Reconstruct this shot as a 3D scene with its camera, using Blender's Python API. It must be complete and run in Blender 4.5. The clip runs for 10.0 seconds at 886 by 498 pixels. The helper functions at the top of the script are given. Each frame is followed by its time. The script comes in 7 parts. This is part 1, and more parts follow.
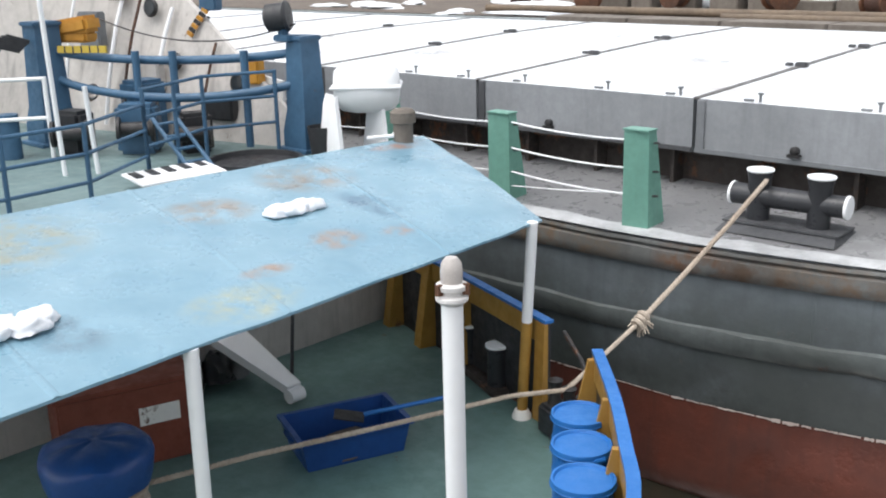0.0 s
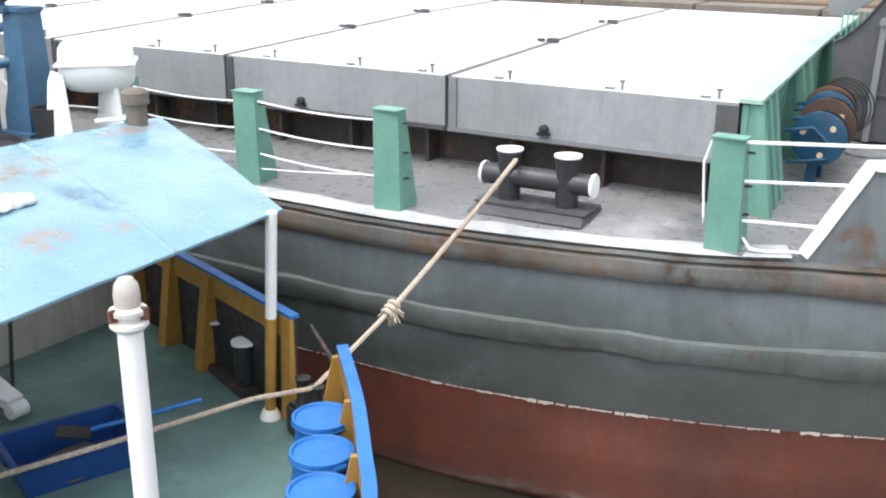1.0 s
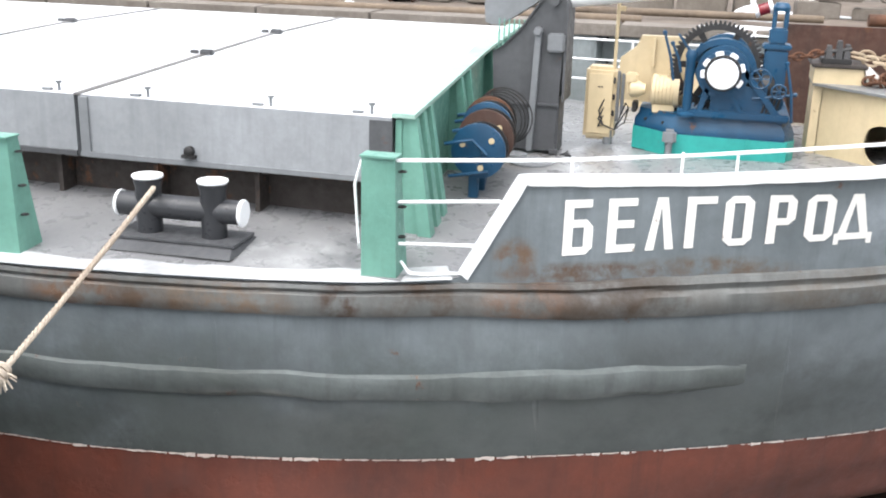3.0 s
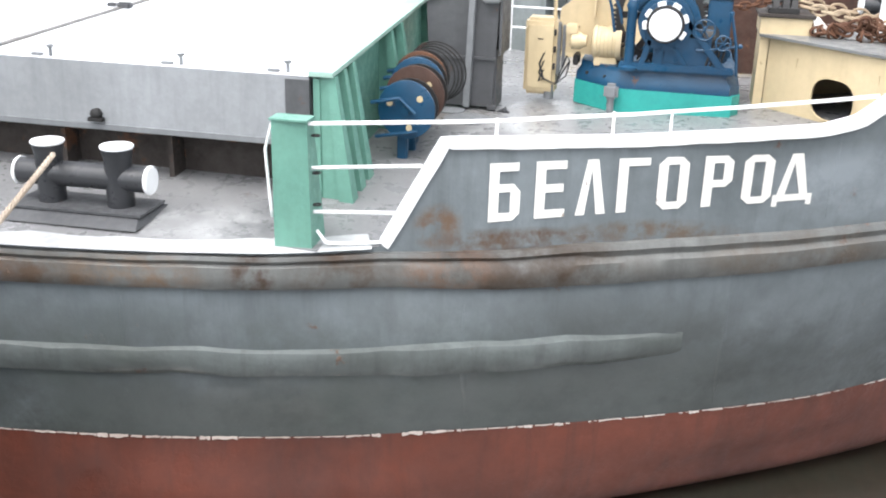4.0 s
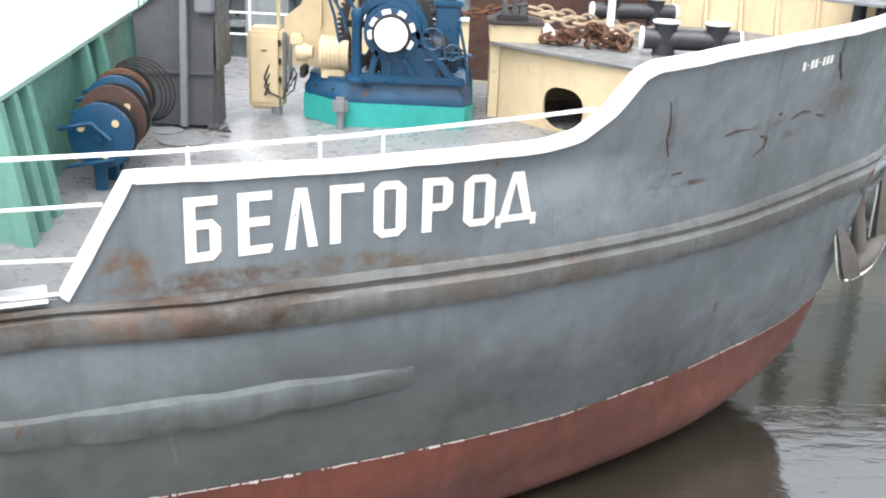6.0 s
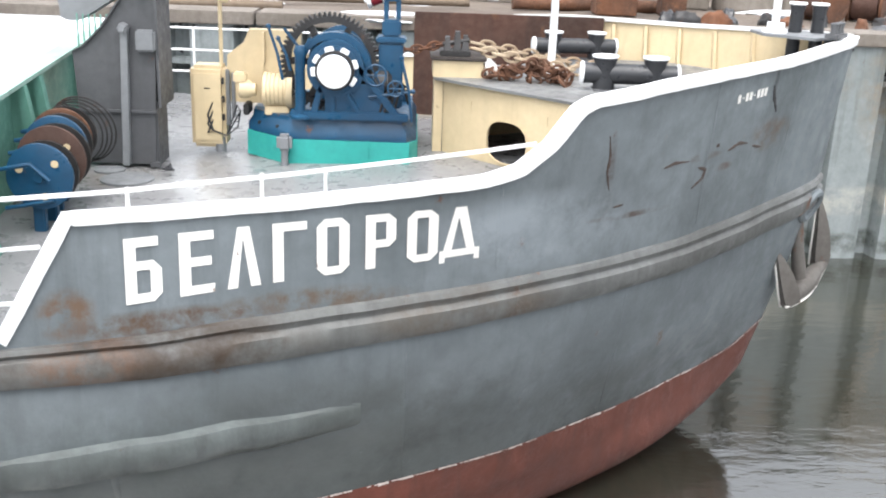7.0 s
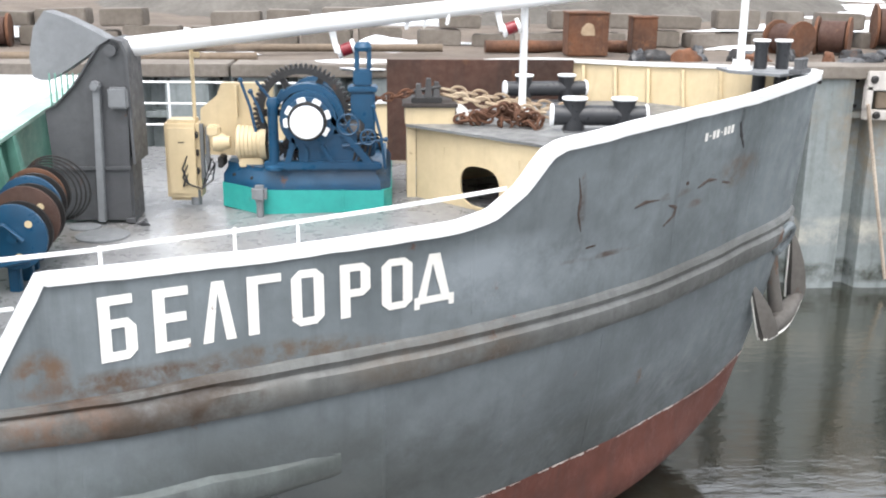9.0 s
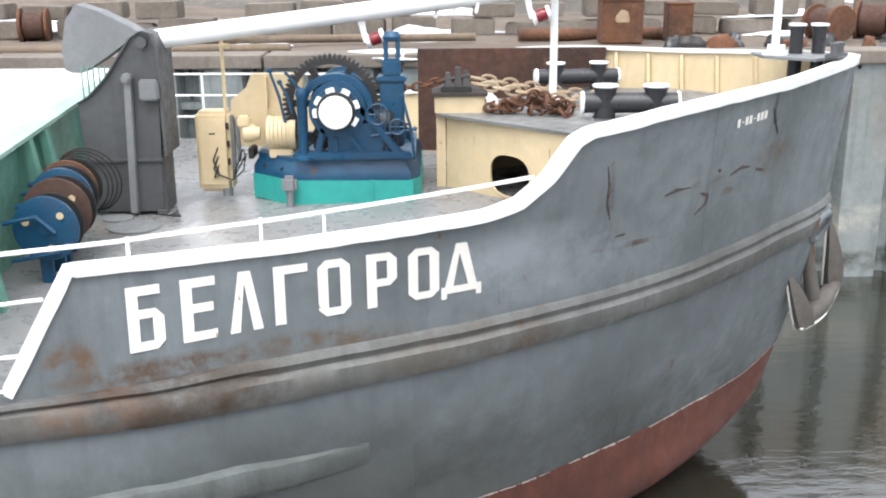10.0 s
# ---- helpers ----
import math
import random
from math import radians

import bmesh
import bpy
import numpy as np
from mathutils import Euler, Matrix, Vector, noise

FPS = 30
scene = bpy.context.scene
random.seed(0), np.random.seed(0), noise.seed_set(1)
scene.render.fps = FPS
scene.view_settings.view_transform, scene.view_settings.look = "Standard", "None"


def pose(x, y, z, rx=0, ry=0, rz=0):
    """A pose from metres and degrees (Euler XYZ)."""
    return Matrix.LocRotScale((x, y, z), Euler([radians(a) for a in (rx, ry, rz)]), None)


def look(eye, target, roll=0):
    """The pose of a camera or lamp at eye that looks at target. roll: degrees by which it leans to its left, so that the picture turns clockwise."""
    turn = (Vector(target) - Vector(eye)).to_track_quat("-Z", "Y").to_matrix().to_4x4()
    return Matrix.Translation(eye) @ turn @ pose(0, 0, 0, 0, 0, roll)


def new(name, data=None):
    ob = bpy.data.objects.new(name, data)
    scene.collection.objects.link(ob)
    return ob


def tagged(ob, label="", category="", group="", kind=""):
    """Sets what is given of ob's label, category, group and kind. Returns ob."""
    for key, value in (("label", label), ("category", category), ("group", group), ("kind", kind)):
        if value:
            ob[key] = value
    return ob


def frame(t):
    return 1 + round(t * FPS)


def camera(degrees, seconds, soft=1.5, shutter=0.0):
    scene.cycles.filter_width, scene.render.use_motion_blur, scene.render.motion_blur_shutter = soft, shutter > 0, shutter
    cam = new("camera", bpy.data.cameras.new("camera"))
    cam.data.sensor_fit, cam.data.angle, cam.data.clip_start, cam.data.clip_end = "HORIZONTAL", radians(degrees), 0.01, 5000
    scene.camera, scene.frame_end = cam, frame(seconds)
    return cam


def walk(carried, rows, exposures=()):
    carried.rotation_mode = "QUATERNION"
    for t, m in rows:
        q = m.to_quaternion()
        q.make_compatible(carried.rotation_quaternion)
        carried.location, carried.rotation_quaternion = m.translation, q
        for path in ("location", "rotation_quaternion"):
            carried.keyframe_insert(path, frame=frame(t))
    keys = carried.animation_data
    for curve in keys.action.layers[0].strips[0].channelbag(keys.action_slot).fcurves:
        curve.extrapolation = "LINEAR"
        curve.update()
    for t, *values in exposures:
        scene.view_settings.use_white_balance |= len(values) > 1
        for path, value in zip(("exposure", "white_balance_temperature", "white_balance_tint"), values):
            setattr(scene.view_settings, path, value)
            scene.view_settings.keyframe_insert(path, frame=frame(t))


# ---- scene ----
cam = camera(46.8, 10.0, 2.0)
PATH = [
    (0, (5.815, -8.962, 2.851), (4.499, -7.563, 2.294), -1.3),
    (0.5, (5.856, -8.632, 2.882), (4.68, -7.118, 2.312), -0.1),
    (1, (5.814, -8.323, 2.878), (4.836, -6.691, 2.26), 0.3),
    (1.5, (5.78, -8.087, 2.934), (4.912, -6.398, 2.306), -1.3),
    (2, (5.959, -7.752, 2.882), (5.169, -6.026, 2.251), -1.2),
    (2.5, (5.948, -7.51, 2.824), (5.4, -5.679, 2.234), 1.1),
    (4, (6.3, -6.692, 2.85), (5.884, -4.862, 2.16), 1.5),
    (4.5, (6.381, -6.381, 2.815), (6.086, -4.575, 2.006), 1.5),
    (5, (6.618, -6.149, 2.862), (6.385, -4.313, 2.106), 2.4),
    (5.5, (6.768, -5.927, 2.878), (6.662, -4.052, 2.189), 0.4),
    (6, (6.819, -5.795, 2.865), (6.8, -3.913, 2.188), 2.4),
    (7.5, (6.903, -5.815, 2.93), (7.002, -3.907, 2.337), 1.5),
    (8, (6.904, -5.822, 2.936), (7.015, -3.913, 2.35), 1.2),
    (8.5, (6.923, -5.82, 2.958), (7.02, -3.9, 2.406), 0.7),
    (9, (6.975, -5.843, 2.968), (7.073, -3.92, 2.429), 0.5),
    (9.5, (7.043, -5.838, 2.963), (7.143, -3.906, 2.457), 0.7),
    (10, (7.071, -5.809, 2.949), (7.093, -3.889, 2.392), -0.4),
]
walk(cam, [(t, look(eye, target, roll)) for t, eye, target, roll in PATH],
     [(0, 0.30), (1, 0.80), (2.5, 0.98), (4.5, 1.13), (5, 1.2), (6, 1.1), (8, 1.02), (10, 0.88)])

# ---- world, sun ----
world = bpy.data.worlds.new("overcast_sky")
scene.world = world
world.use_nodes = True
wn = world.node_tree.nodes
sky = wn.new("ShaderNodeTexSky")
sky.sky_type = "NISHITA"
sky.sun_disc = False
sky.sun_elevation, sky.sun_rotation = radians(66), radians(205)
sky.dust_density, sky.air_density = 3.0, 1.0
pale = wn.new("ShaderNodeHueSaturation")
pale.inputs["Saturation"].default_value = 0.22
world.node_tree.links.new(sky.outputs[0], pale.inputs["Color"])
world.node_tree.links.new(pale.outputs[0], wn["Background"].inputs[0])
wn["Background"].inputs[1].default_value = 0.25
sun = new("sun", bpy.data.lights.new("sun", "SUN"))
sun.data.energy, sun.data.angle, sun.data.color = 1.1, radians(60), (1.0, 0.98, 0.95)
sun.matrix_world = look((0, 0, 0), (-0.10, 0.32, -0.94))
tagged(sun, kind="structure")


# ---- materials ----
def nodes_of(name):
    m = bpy.data.materials.new(name)
    m.use_nodes = True
    return m, m.node_tree.nodes, m.node_tree.links, m.node_tree.nodes["Principled BSDF"]


def mixed(nodes, links, fac, a, b):
    n = nodes.new("ShaderNodeMix")
    n.data_type = "RGBA"
    if isinstance(fac, (int, float)):
        n.inputs[0].default_value = fac
    else:
        links.new(fac, n.inputs[0])
    for sock, v in ((n.inputs[6], a), (n.inputs[7], b)):
        if isinstance(v, tuple):
            sock.default_value = (*v[:3], 1)
        else:
            links.new(v, sock)
    return n.outputs[2]


def noisy(nodes, links, scale, detail=5.0, rough=0.6, stretch=(1, 1, 1), lo=0.35, hi=0.65, shift=0.0):
    tc = nodes.new("ShaderNodeTexCoord")
    mp = nodes.new("ShaderNodeMapping")
    mp.inputs["Scale"].default_value = stretch
    mp.inputs["Location"].default_value = (shift, shift * 0.7, shift * 1.3)
    n = nodes.new("ShaderNodeTexNoise")
    n.inputs["Scale"].default_value, n.inputs["Detail"].default_value, n.inputs["Roughness"].default_value = scale, detail, rough
    r = nodes.new("ShaderNodeMapRange")
    r.inputs[1].default_value, r.inputs[2].default_value = lo, hi
    links.new(tc.outputs["Object"], mp.inputs[0])
    links.new(mp.outputs[0], n.inputs["Vector"])
    links.new(n.outputs[0], r.inputs[0])
    return r.outputs[0]


def times(nodes, links, a, b, op="MULTIPLY"):
    n = nodes.new("ShaderNodeMath")
    n.operation = op
    n.use_clamp = True
    for sock, v in zip(n.inputs, (a, b)):
        if isinstance(v, (int, float)):
            sock.default_value = v
        else:
            links.new(v, sock)
    return n.outputs[0]


RUST = (0.16, 0.072, 0.036)
DARK_RUST = (0.07, 0.035, 0.022)


def paint(name, col, col2=None, rust=0.0, rough=0.5, streak=0.0, metal=0.0, bump=0.15, grain=9.0, rust_scale=3.0, spots=None, shift=0.0, dirt=0.25):
    """Painted or bare steel with mottling, dirt, vertical streaks and rust patches."""
    m, nodes, links, bsdf = nodes_of(name)
    col2 = col2 or tuple(c * 0.72 for c in col)
    big = noisy(nodes, links, 0.9, 4, 0.6, shift=shift)
    fine = noisy(nodes, links, grain, 6, 0.7, shift=shift + 3)
    c = mixed(nodes, links, big, col, col2)
    c = mixed(nodes, links, times(nodes, links, fine, dirt), c, tuple(v * 0.55 for v in col2))
    if streak:
        s = noisy(nodes, links, 2.2, 5, 0.65, (3.2, 3.2, 0.28), 0.5, 0.72, shift + 7)
        c = mixed(nodes, links, times(nodes, links, s, streak), c, tuple(v * 0.5 + 0.01 for v in col2))
    rusty = None
    if rust:
        a = noisy(nodes, links, rust_scale, 7, 0.72, (1, 1, 0.8), 0.66 - 0.22 * rust, 0.72 - 0.2 * rust, shift + 11)
        tone = noisy(nodes, links, 14, 5, 0.7, shift=shift + 5)
        rc = mixed(nodes, links, tone, RUST, DARK_RUST)
        rusty = a
        c = mixed(nodes, links, a, c, rc)
    for centre, radius, colour, *fine_scale in spots or ():
        tc = nodes.new("ShaderNodeTexCoord")
        mp = nodes.new("ShaderNodeMapping")
        mp.inputs["Location"].default_value = tuple(-v / r for v, r in zip(centre, radius))
        mp.inputs["Scale"].default_value = tuple(1 / r for r in radius)
        g = nodes.new("ShaderNodeTexGradient")
        g.gradient_type = "SPHERICAL"
        links.new(tc.outputs["Object"], mp.inputs[0])
        links.new(mp.outputs[0], g.inputs[0])
        n = noisy(nodes, links, fine_scale[0] if fine_scale else 6, 7, 0.7, lo=0.40, hi=0.62, shift=shift + centre[0])
        k = times(nodes, links, times(nodes, links, g.outputs[1], 2.2), n)
        c = mixed(nodes, links, k, c, colour)
    links.new(c, bsdf.inputs["Base Color"])
    rr = nodes.new("ShaderNodeMapRange")
    rr.inputs[3].default_value, rr.inputs[4].default_value = max(0.05, rough - 0.12), min(1, rough + 0.18)
    links.new(fine, rr.inputs[0])
    links.new(rr.outputs[0], bsdf.inputs["Roughness"])
    bsdf.inputs["Metallic"].default_value = metal
    b = nodes.new("ShaderNodeBump")
    b.inputs["Strength"].default_value, b.inputs["Distance"].default_value = bump, 0.02
    h = noisy(nodes, links, 3.0, 6, 0.6, lo=0.2, hi=0.8, shift=shift)
    links.new(times(nodes, links, h, fine, "ADD") if rusty is None else times(nodes, links, h, rusty, "ADD"), b.inputs["Height"])
    links.new(b.outputs[0], bsdf.inputs["Normal"])
    return m


BROWN, TAN = (0.034, 0.021, 0.014), (0.088, 0.058, 0.040)
HULL_RUST = [((5.05, 1.1, -0.09), (0.75, 0.9, 0.075), (0.032, 0.019, 0.013), 3.0), ((5.35, 1.2, -0.10), (0.75, 0.9, 0.10), BROWN), ((5.2, 1.2, 0.03), (0.95, 0.9, 0.13), TAN), ((4.52, 1.0, 0.16), (0.22, 0.6, 0.22), (0.12, 0.08, 0.055)),
             ((6.2, 1.5, 0.08), (0.9, 0.8, 0.14), (0.11, 0.085, 0.065)), ((9.55, 3.3, 0.93), (0.26, 0.6, 0.045), (0.07, 0.045, 0.035), 3.0), ((9.85, 3.4, 0.78), (0.14, 0.6, 0.05), (0.08, 0.05, 0.04), 3.0), ((10.38, 3.9, 1.52), (0.03, 0.6, 0.22), (0.015, 0.015, 0.017), 1.0), ((10.4, 4.2, 1.0), (0.45, 0.6, 0.2), (0.105, 0.08, 0.065)),
             ((8.55, 2.3, 0.85), (0.05, 0.6, 0.5), (0.06, 0.045, 0.04), 4.0), ((8.85, 2.5, 0.52), (0.55, 0.8, 0.035), (0.07, 0.05, 0.042), 5.0)]
# Waterline grime, plus the shade under the hull's flare put into the colour.
HULL_SHADE_GRIME = [((5.0, 1.5, -1.25), (6.5, 5, 0.95), (0.072, 0.080, 0.082), 0.5), ((6.5, 2.3, -1.80), (9, 5, 0.80), (0.045, 0.05, 0.05), 0.7), ((0.0, 0.6, -1.80), (8, 5, 0.70), (0.048, 0.056, 0.052), 0.8), ((1.5, 1.0, -1.25), (7.5, 6, 0.85), (0.072, 0.086, 0.082), 1.1), ((2.0, 1.0, -1.75), (14, 9, 0.36), (0.055, 0.062, 0.06), 2.2), ((6.0, 2.0, -1.45), (7, 6, 0.5), (0.085, 0.095, 0.095), 0.8), ((-1.0, 0.0, -0.7), (3.5, 3, 0.4), (0.08, 0.09, 0.09), 1.0), ((9.5, 3.5, -0.4), (2.0, 2, 0.5), (0.10, 0.115, 0.125), 1.2), ((8.0, 2.4, 0.5), (1.2, 2, 0.4), (0.235, 0.265, 0.29), 1.3)]
STRAKE_RUST = [((5.15, 1.1, -0.15), (0.9, 0.9, 0.40), (0.034, 0.021, 0.014), 2.5), ((5.5, 1.2, -0.25), (0.9, 0.9, 0.35), (0.05, 0.036, 0.026), 3.0), ((7.4, 2.0, -0.15), (1.0, 0.9, 0.3), (0.10, 0.085, 0.07), 2.5), ((3.8, 0.6, -0.2), (0.5, 0.6, 0.3), (0.06, 0.04, 0.028), 3.0), ((1.6, 0.1, -0.2), (0.5, 0.6, 0.3), (0.07, 0.045, 0.03), 3.0), ((-3.0, 0.0, -0.2), (1.2, 0.6, 0.3), (0.10, 0.07, 0.045), 3.0)] + [((3.15, 0.4, -0.2), (0.22, 0.5, 0.3), (0.05, 0.03, 0.02)), ((0.9, 0.0, -0.2), (0.5, 0.5, 0.3), (0.11, 0.06, 0.035)), ((-1.0, 0.0, -0.2), (1.4, 0.5, 0.3), (0.13, 0.09, 0.055)), ((4.6, 1.0, -0.2), (0.5, 0.6, 0.25), (0.10, 0.06, 0.04)), ((2.2, 0.2, -0.2), (0.7, 0.5, 0.25), (0.14, 0.10, 0.07))]
M_HULL = paint("grey_hull_paint", (0.180, 0.206, 0.222), (0.112, 0.130, 0.139), rust=0.04, rough=0.40, streak=0.36, bump=0.4, spots=HULL_RUST + HULL_SHADE_GRIME, grain=4)
M_RED = paint("red_antifouling", (0.140, 0.041, 0.026), (0.085, 0.029, 0.021), rust=0.0, rough=0.45, streak=0.5, bump=0.35, grain=3.5)
M_STRAKE = paint("worn_grey_strake", (0.160, 0.166, 0.164), (0.09, 0.092, 0.088), rust=0.2, rough=0.5, streak=0.5, bump=0.5, grain=6, rust_scale=1.6, spots=STRAKE_RUST)
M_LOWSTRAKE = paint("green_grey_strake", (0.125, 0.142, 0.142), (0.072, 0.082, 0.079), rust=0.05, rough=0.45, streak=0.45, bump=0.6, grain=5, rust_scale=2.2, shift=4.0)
M_CASTLE = paint("forecastle_deck_paint", (0.20, 0.205, 0.205), (0.12, 0.12, 0.118), rust=0.12, rough=0.4, bump=0.25, grain=5, shift=2.0)
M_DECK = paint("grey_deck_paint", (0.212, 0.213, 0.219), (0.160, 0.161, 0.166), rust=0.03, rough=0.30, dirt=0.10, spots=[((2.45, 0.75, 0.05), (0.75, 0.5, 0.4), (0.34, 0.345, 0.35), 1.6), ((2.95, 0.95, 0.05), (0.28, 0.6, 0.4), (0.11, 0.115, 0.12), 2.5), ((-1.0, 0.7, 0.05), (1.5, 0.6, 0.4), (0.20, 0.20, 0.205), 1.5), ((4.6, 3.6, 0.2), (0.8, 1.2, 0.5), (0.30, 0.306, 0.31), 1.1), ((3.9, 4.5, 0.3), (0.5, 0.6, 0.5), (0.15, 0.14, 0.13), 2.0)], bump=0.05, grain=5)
M_WHITE = paint("white_paint", (0.82, 0.83, 0.84), (0.76, 0.77, 0.78), rust=0.0, rough=0.45, dirt=0.06, bump=0.1)
M_LETTER = paint("white_letter_paint", (0.80, 0.79, 0.76), (0.72, 0.70, 0.66), rust=0.12, rough=0.5, dirt=0.12, bump=0.1, rust_scale=4.5)
M_HATCH_TOP = paint("pale_hatch_top", (0.74, 0.76, 0.78), (0.62, 0.64, 0.67), rust=0.0, rough=0.32, dirt=0.15, bump=0.08, grain=2.5, spots=[((-1.8, 4.2, 1.3), (1.2, 0.35, 0.6), (0.38, 0.38, 0.385), 1.8), ((-6.0, 3.4, 1.3), (0.9, 0.35, 0.6), (0.36, 0.36, 0.365), 1.8), ((-0.3, 2.1, 1.2), (0.8, 0.4, 0.6), (0.42, 0.40, 0.39), 1.8), ((-4.2, 6.4, 1.3), (1.4, 0.4, 0.6), (0.40, 0.40, 0.41), 1.5), ((-9.5, 4.6, 1.3), (1.6, 0.5, 0.6), (0.40, 0.40, 0.41), 1.5), ((1.4, 3.2, 1.3), (0.5, 0.25, 0.6), (0.45, 0.45, 0.46), 2.0)])
M_JOINT = paint("worn_joint_rubber", (0.17, 0.165, 0.165), (0.10, 0.095, 0.09), rough=0.6, bump=0.3, rust=0.1)
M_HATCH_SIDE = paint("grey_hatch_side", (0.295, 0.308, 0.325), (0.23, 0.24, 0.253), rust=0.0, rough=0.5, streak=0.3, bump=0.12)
M_COAMING = paint("dark_rusty_coaming", (0.055, 0.045, 0.04), (0.035, 0.028, 0.025), rust=0.55, rough=0.75, bump=0.5)
M_GREEN = paint("sea_green_paint", (0.15, 0.33, 0.265), (0.12, 0.28, 0.225), rust=0.0, rough=0.45, streak=0.25, bump=0.2)
# Bright light on the flange top is put into this paler green.
M_PALEGREEN = paint("pale_toplit_green", (0.36, 0.52, 0.46), (0.26, 0.42, 0.36), rough=0.5, bump=0.15)
M_BLACK = paint("black_bollard_paint", (0.035, 0.037, 0.042), (0.022, 0.023, 0.026), rust=0.06, rough=0.35, bump=0.25)
M_SNOW = paint("white_cap_paint", (0.86, 0.87, 0.88), (0.80, 0.81, 0.83), rough=0.55, dirt=0.08, bump=0.3)
M_BLUE = paint("blue_machine_paint", (0.009, 0.072, 0.150), (0.006, 0.043, 0.095), rust=0.06, rough=0.38, bump=0.2)
M_TEAL = paint("turquoise_paint", (0.03, 0.36, 0.32), (0.025, 0.29, 0.26), rust=0.03, rough=0.45, bump=0.15)
M_CREAM = paint("cream_paint", (0.65, 0.53, 0.34), (0.55, 0.44, 0.27), rust=0.02, rough=0.45, streak=0.2, bump=0.12, dirt=0.15)
M_DGREY = paint("dark_grey_paint", (0.085, 0.088, 0.094), (0.06, 0.062, 0.067), rust=0.05, rough=0.5, streak=0.3, bump=0.2)
M_MGREY = paint("mid_grey_paint", (0.20, 0.21, 0.22), (0.16, 0.168, 0.178), rough=0.5, bump=0.15)
M_STEEL = paint("dark_gear_steel", (0.05, 0.05, 0.052), (0.03, 0.028, 0.027), rust=0.25, rough=0.5, metal=0.5, bump=0.3)
M_RUST = paint("rusty_steel", (0.16, 0.065, 0.03), (0.07, 0.035, 0.022), rust=0.6, rough=0.85, bump=0.6, streak=0.4)
M_RUSTPLATE = paint("brown_rusty_plate", (0.085, 0.04, 0.028), (0.05, 0.027, 0.02), rust=0.3, rough=0.8, bump=0.4, streak=0.5, spots=[((8.0, 9.6, 1.0), (0.6, 1.2, 0.5), (0.36, 0.13, 0.05))])
M_CHAIN = paint("sandy_chain", (0.42, 0.34, 0.24), (0.26, 0.17, 0.10), rust=0.2, rough=0.75, bump=0.4)
M_EDGE = paint("worn_white_deck_edge", (0.62, 0.63, 0.64), (0.36, 0.37, 0.38), rust=0.05, rough=0.45, bump=0.2, grain=3, dirt=0.6)
M_FLAKE = paint("flaked_primer", (0.64, 0.58, 0.54), (0.46, 0.37, 0.33), rough=0.7, bump=0.3)
M_ROPE = paint("natural_fibre_rope", (0.60, 0.52, 0.43), (0.36, 0.29, 0.23), rough=0.9, bump=0.4, grain=30, dirt=0.5)
M_HOUSE = paint("grimy_white_paint", (0.60, 0.57, 0.54), (0.48, 0.45, 0.42), rust=0.10, rough=0.5, streak=0.6, bump=0.15)


# ---- building helpers ----
def thing(name, at, label, category, group="", kind=""):
    ob = new(name)
    ob.location = at
    ob.empty_display_size = 0.1
    bpy.context.view_layer.update()
    return tagged(ob, label, category, group, kind)


def part(name, bm, material, parent=None, label="", sharp=38):
    me = bpy.data.meshes.new(name)
    bmesh.ops.recalc_face_normals(bm, faces=bm.faces)
    bm.to_mesh(me)
    bm.free()
    return mesh_part(name, me, material, parent, label, sharp)


def mesh_part(name, me, material, parent=None, label="", sharp=38):
    me.polygons.foreach_set("use_smooth", [True] * len(me.polygons))
    me.set_sharp_from_angle(angle=radians(sharp))
    for mt in material if isinstance(material, list) else [material]:
        me.materials.append(mt)
    ob = new(name, me)
    if parent is not None:
        ob.parent = parent
        if parent.type == "EMPTY":
            ob.matrix_parent_inverse = parent.matrix_basis.inverted()
    if label:
        ob["label"] = label
    return ob


def box(bm, c, s, m=None, bevel=0.0):
    """A box with centre c and sizes s, turned by m about its centre."""
    mat = Matrix.Translation(c) @ (m or Matrix()) @ Matrix.Diagonal((*s, 1))
    g = bmesh.ops.create_cube(bm, size=1, matrix=mat)
    if bevel:
        es = {e for v in g["verts"] for e in v.link_edges}
        bmesh.ops.bevel(bm, geom=list(es), offset=bevel, segments=2, affect="EDGES")
    return bm


def frame_of(d):
    d = Vector(d).normalized()
    up = Vector((0, 0, 1)) if abs(d.z) < 0.9 else Vector((1, 0, 0))
    a = d.cross(up).normalized()
    return a, a.cross(d).normalized()


def loft(bm, rings, closed=True, caps=True, cycle=False):
    vs = [[bm.verts.new(p) for p in r] for r in rings]
    n = len(vs[0])
    pairs = list(zip(vs, vs[1:])) + ([(vs[-1], vs[0])] if cycle else [])
    for a, b in pairs:
        for i in range(n if closed else n - 1):
            j = (i + 1) % n
            bm.faces.new((a[i], a[j], b[j], b[i]))
    if caps and closed and not cycle:
        bm.faces.new(vs[0][::-1])
        bm.faces.new(vs[-1])
    return bm


def tube(bm, pts, r, n=8, cycle=False):
    """A round bar along pts; r is one radius or one a point."""
    pts = [Vector(p) for p in pts]
    rs = [r] * len(pts) if isinstance(r, (int, float)) else r
    rings, a = [], None
    for i, p in enumerate(pts):
        nxt = pts[(i + 1) % len(pts)] if cycle or i + 1 < len(pts) else p
        prv = pts[i - 1] if cycle or i else p
        d = (nxt - prv).normalized()
        a = frame_of(d)[0] if a is None else (a - d * a.dot(d)).normalized()
        b = d.cross(a)
        rings.append([p + rs[i] * (a * math.cos(2 * math.pi * k / n) + b * math.sin(2 * math.pi * k / n)) for k in range(n)])
    return loft(bm, rings, cycle=cycle)


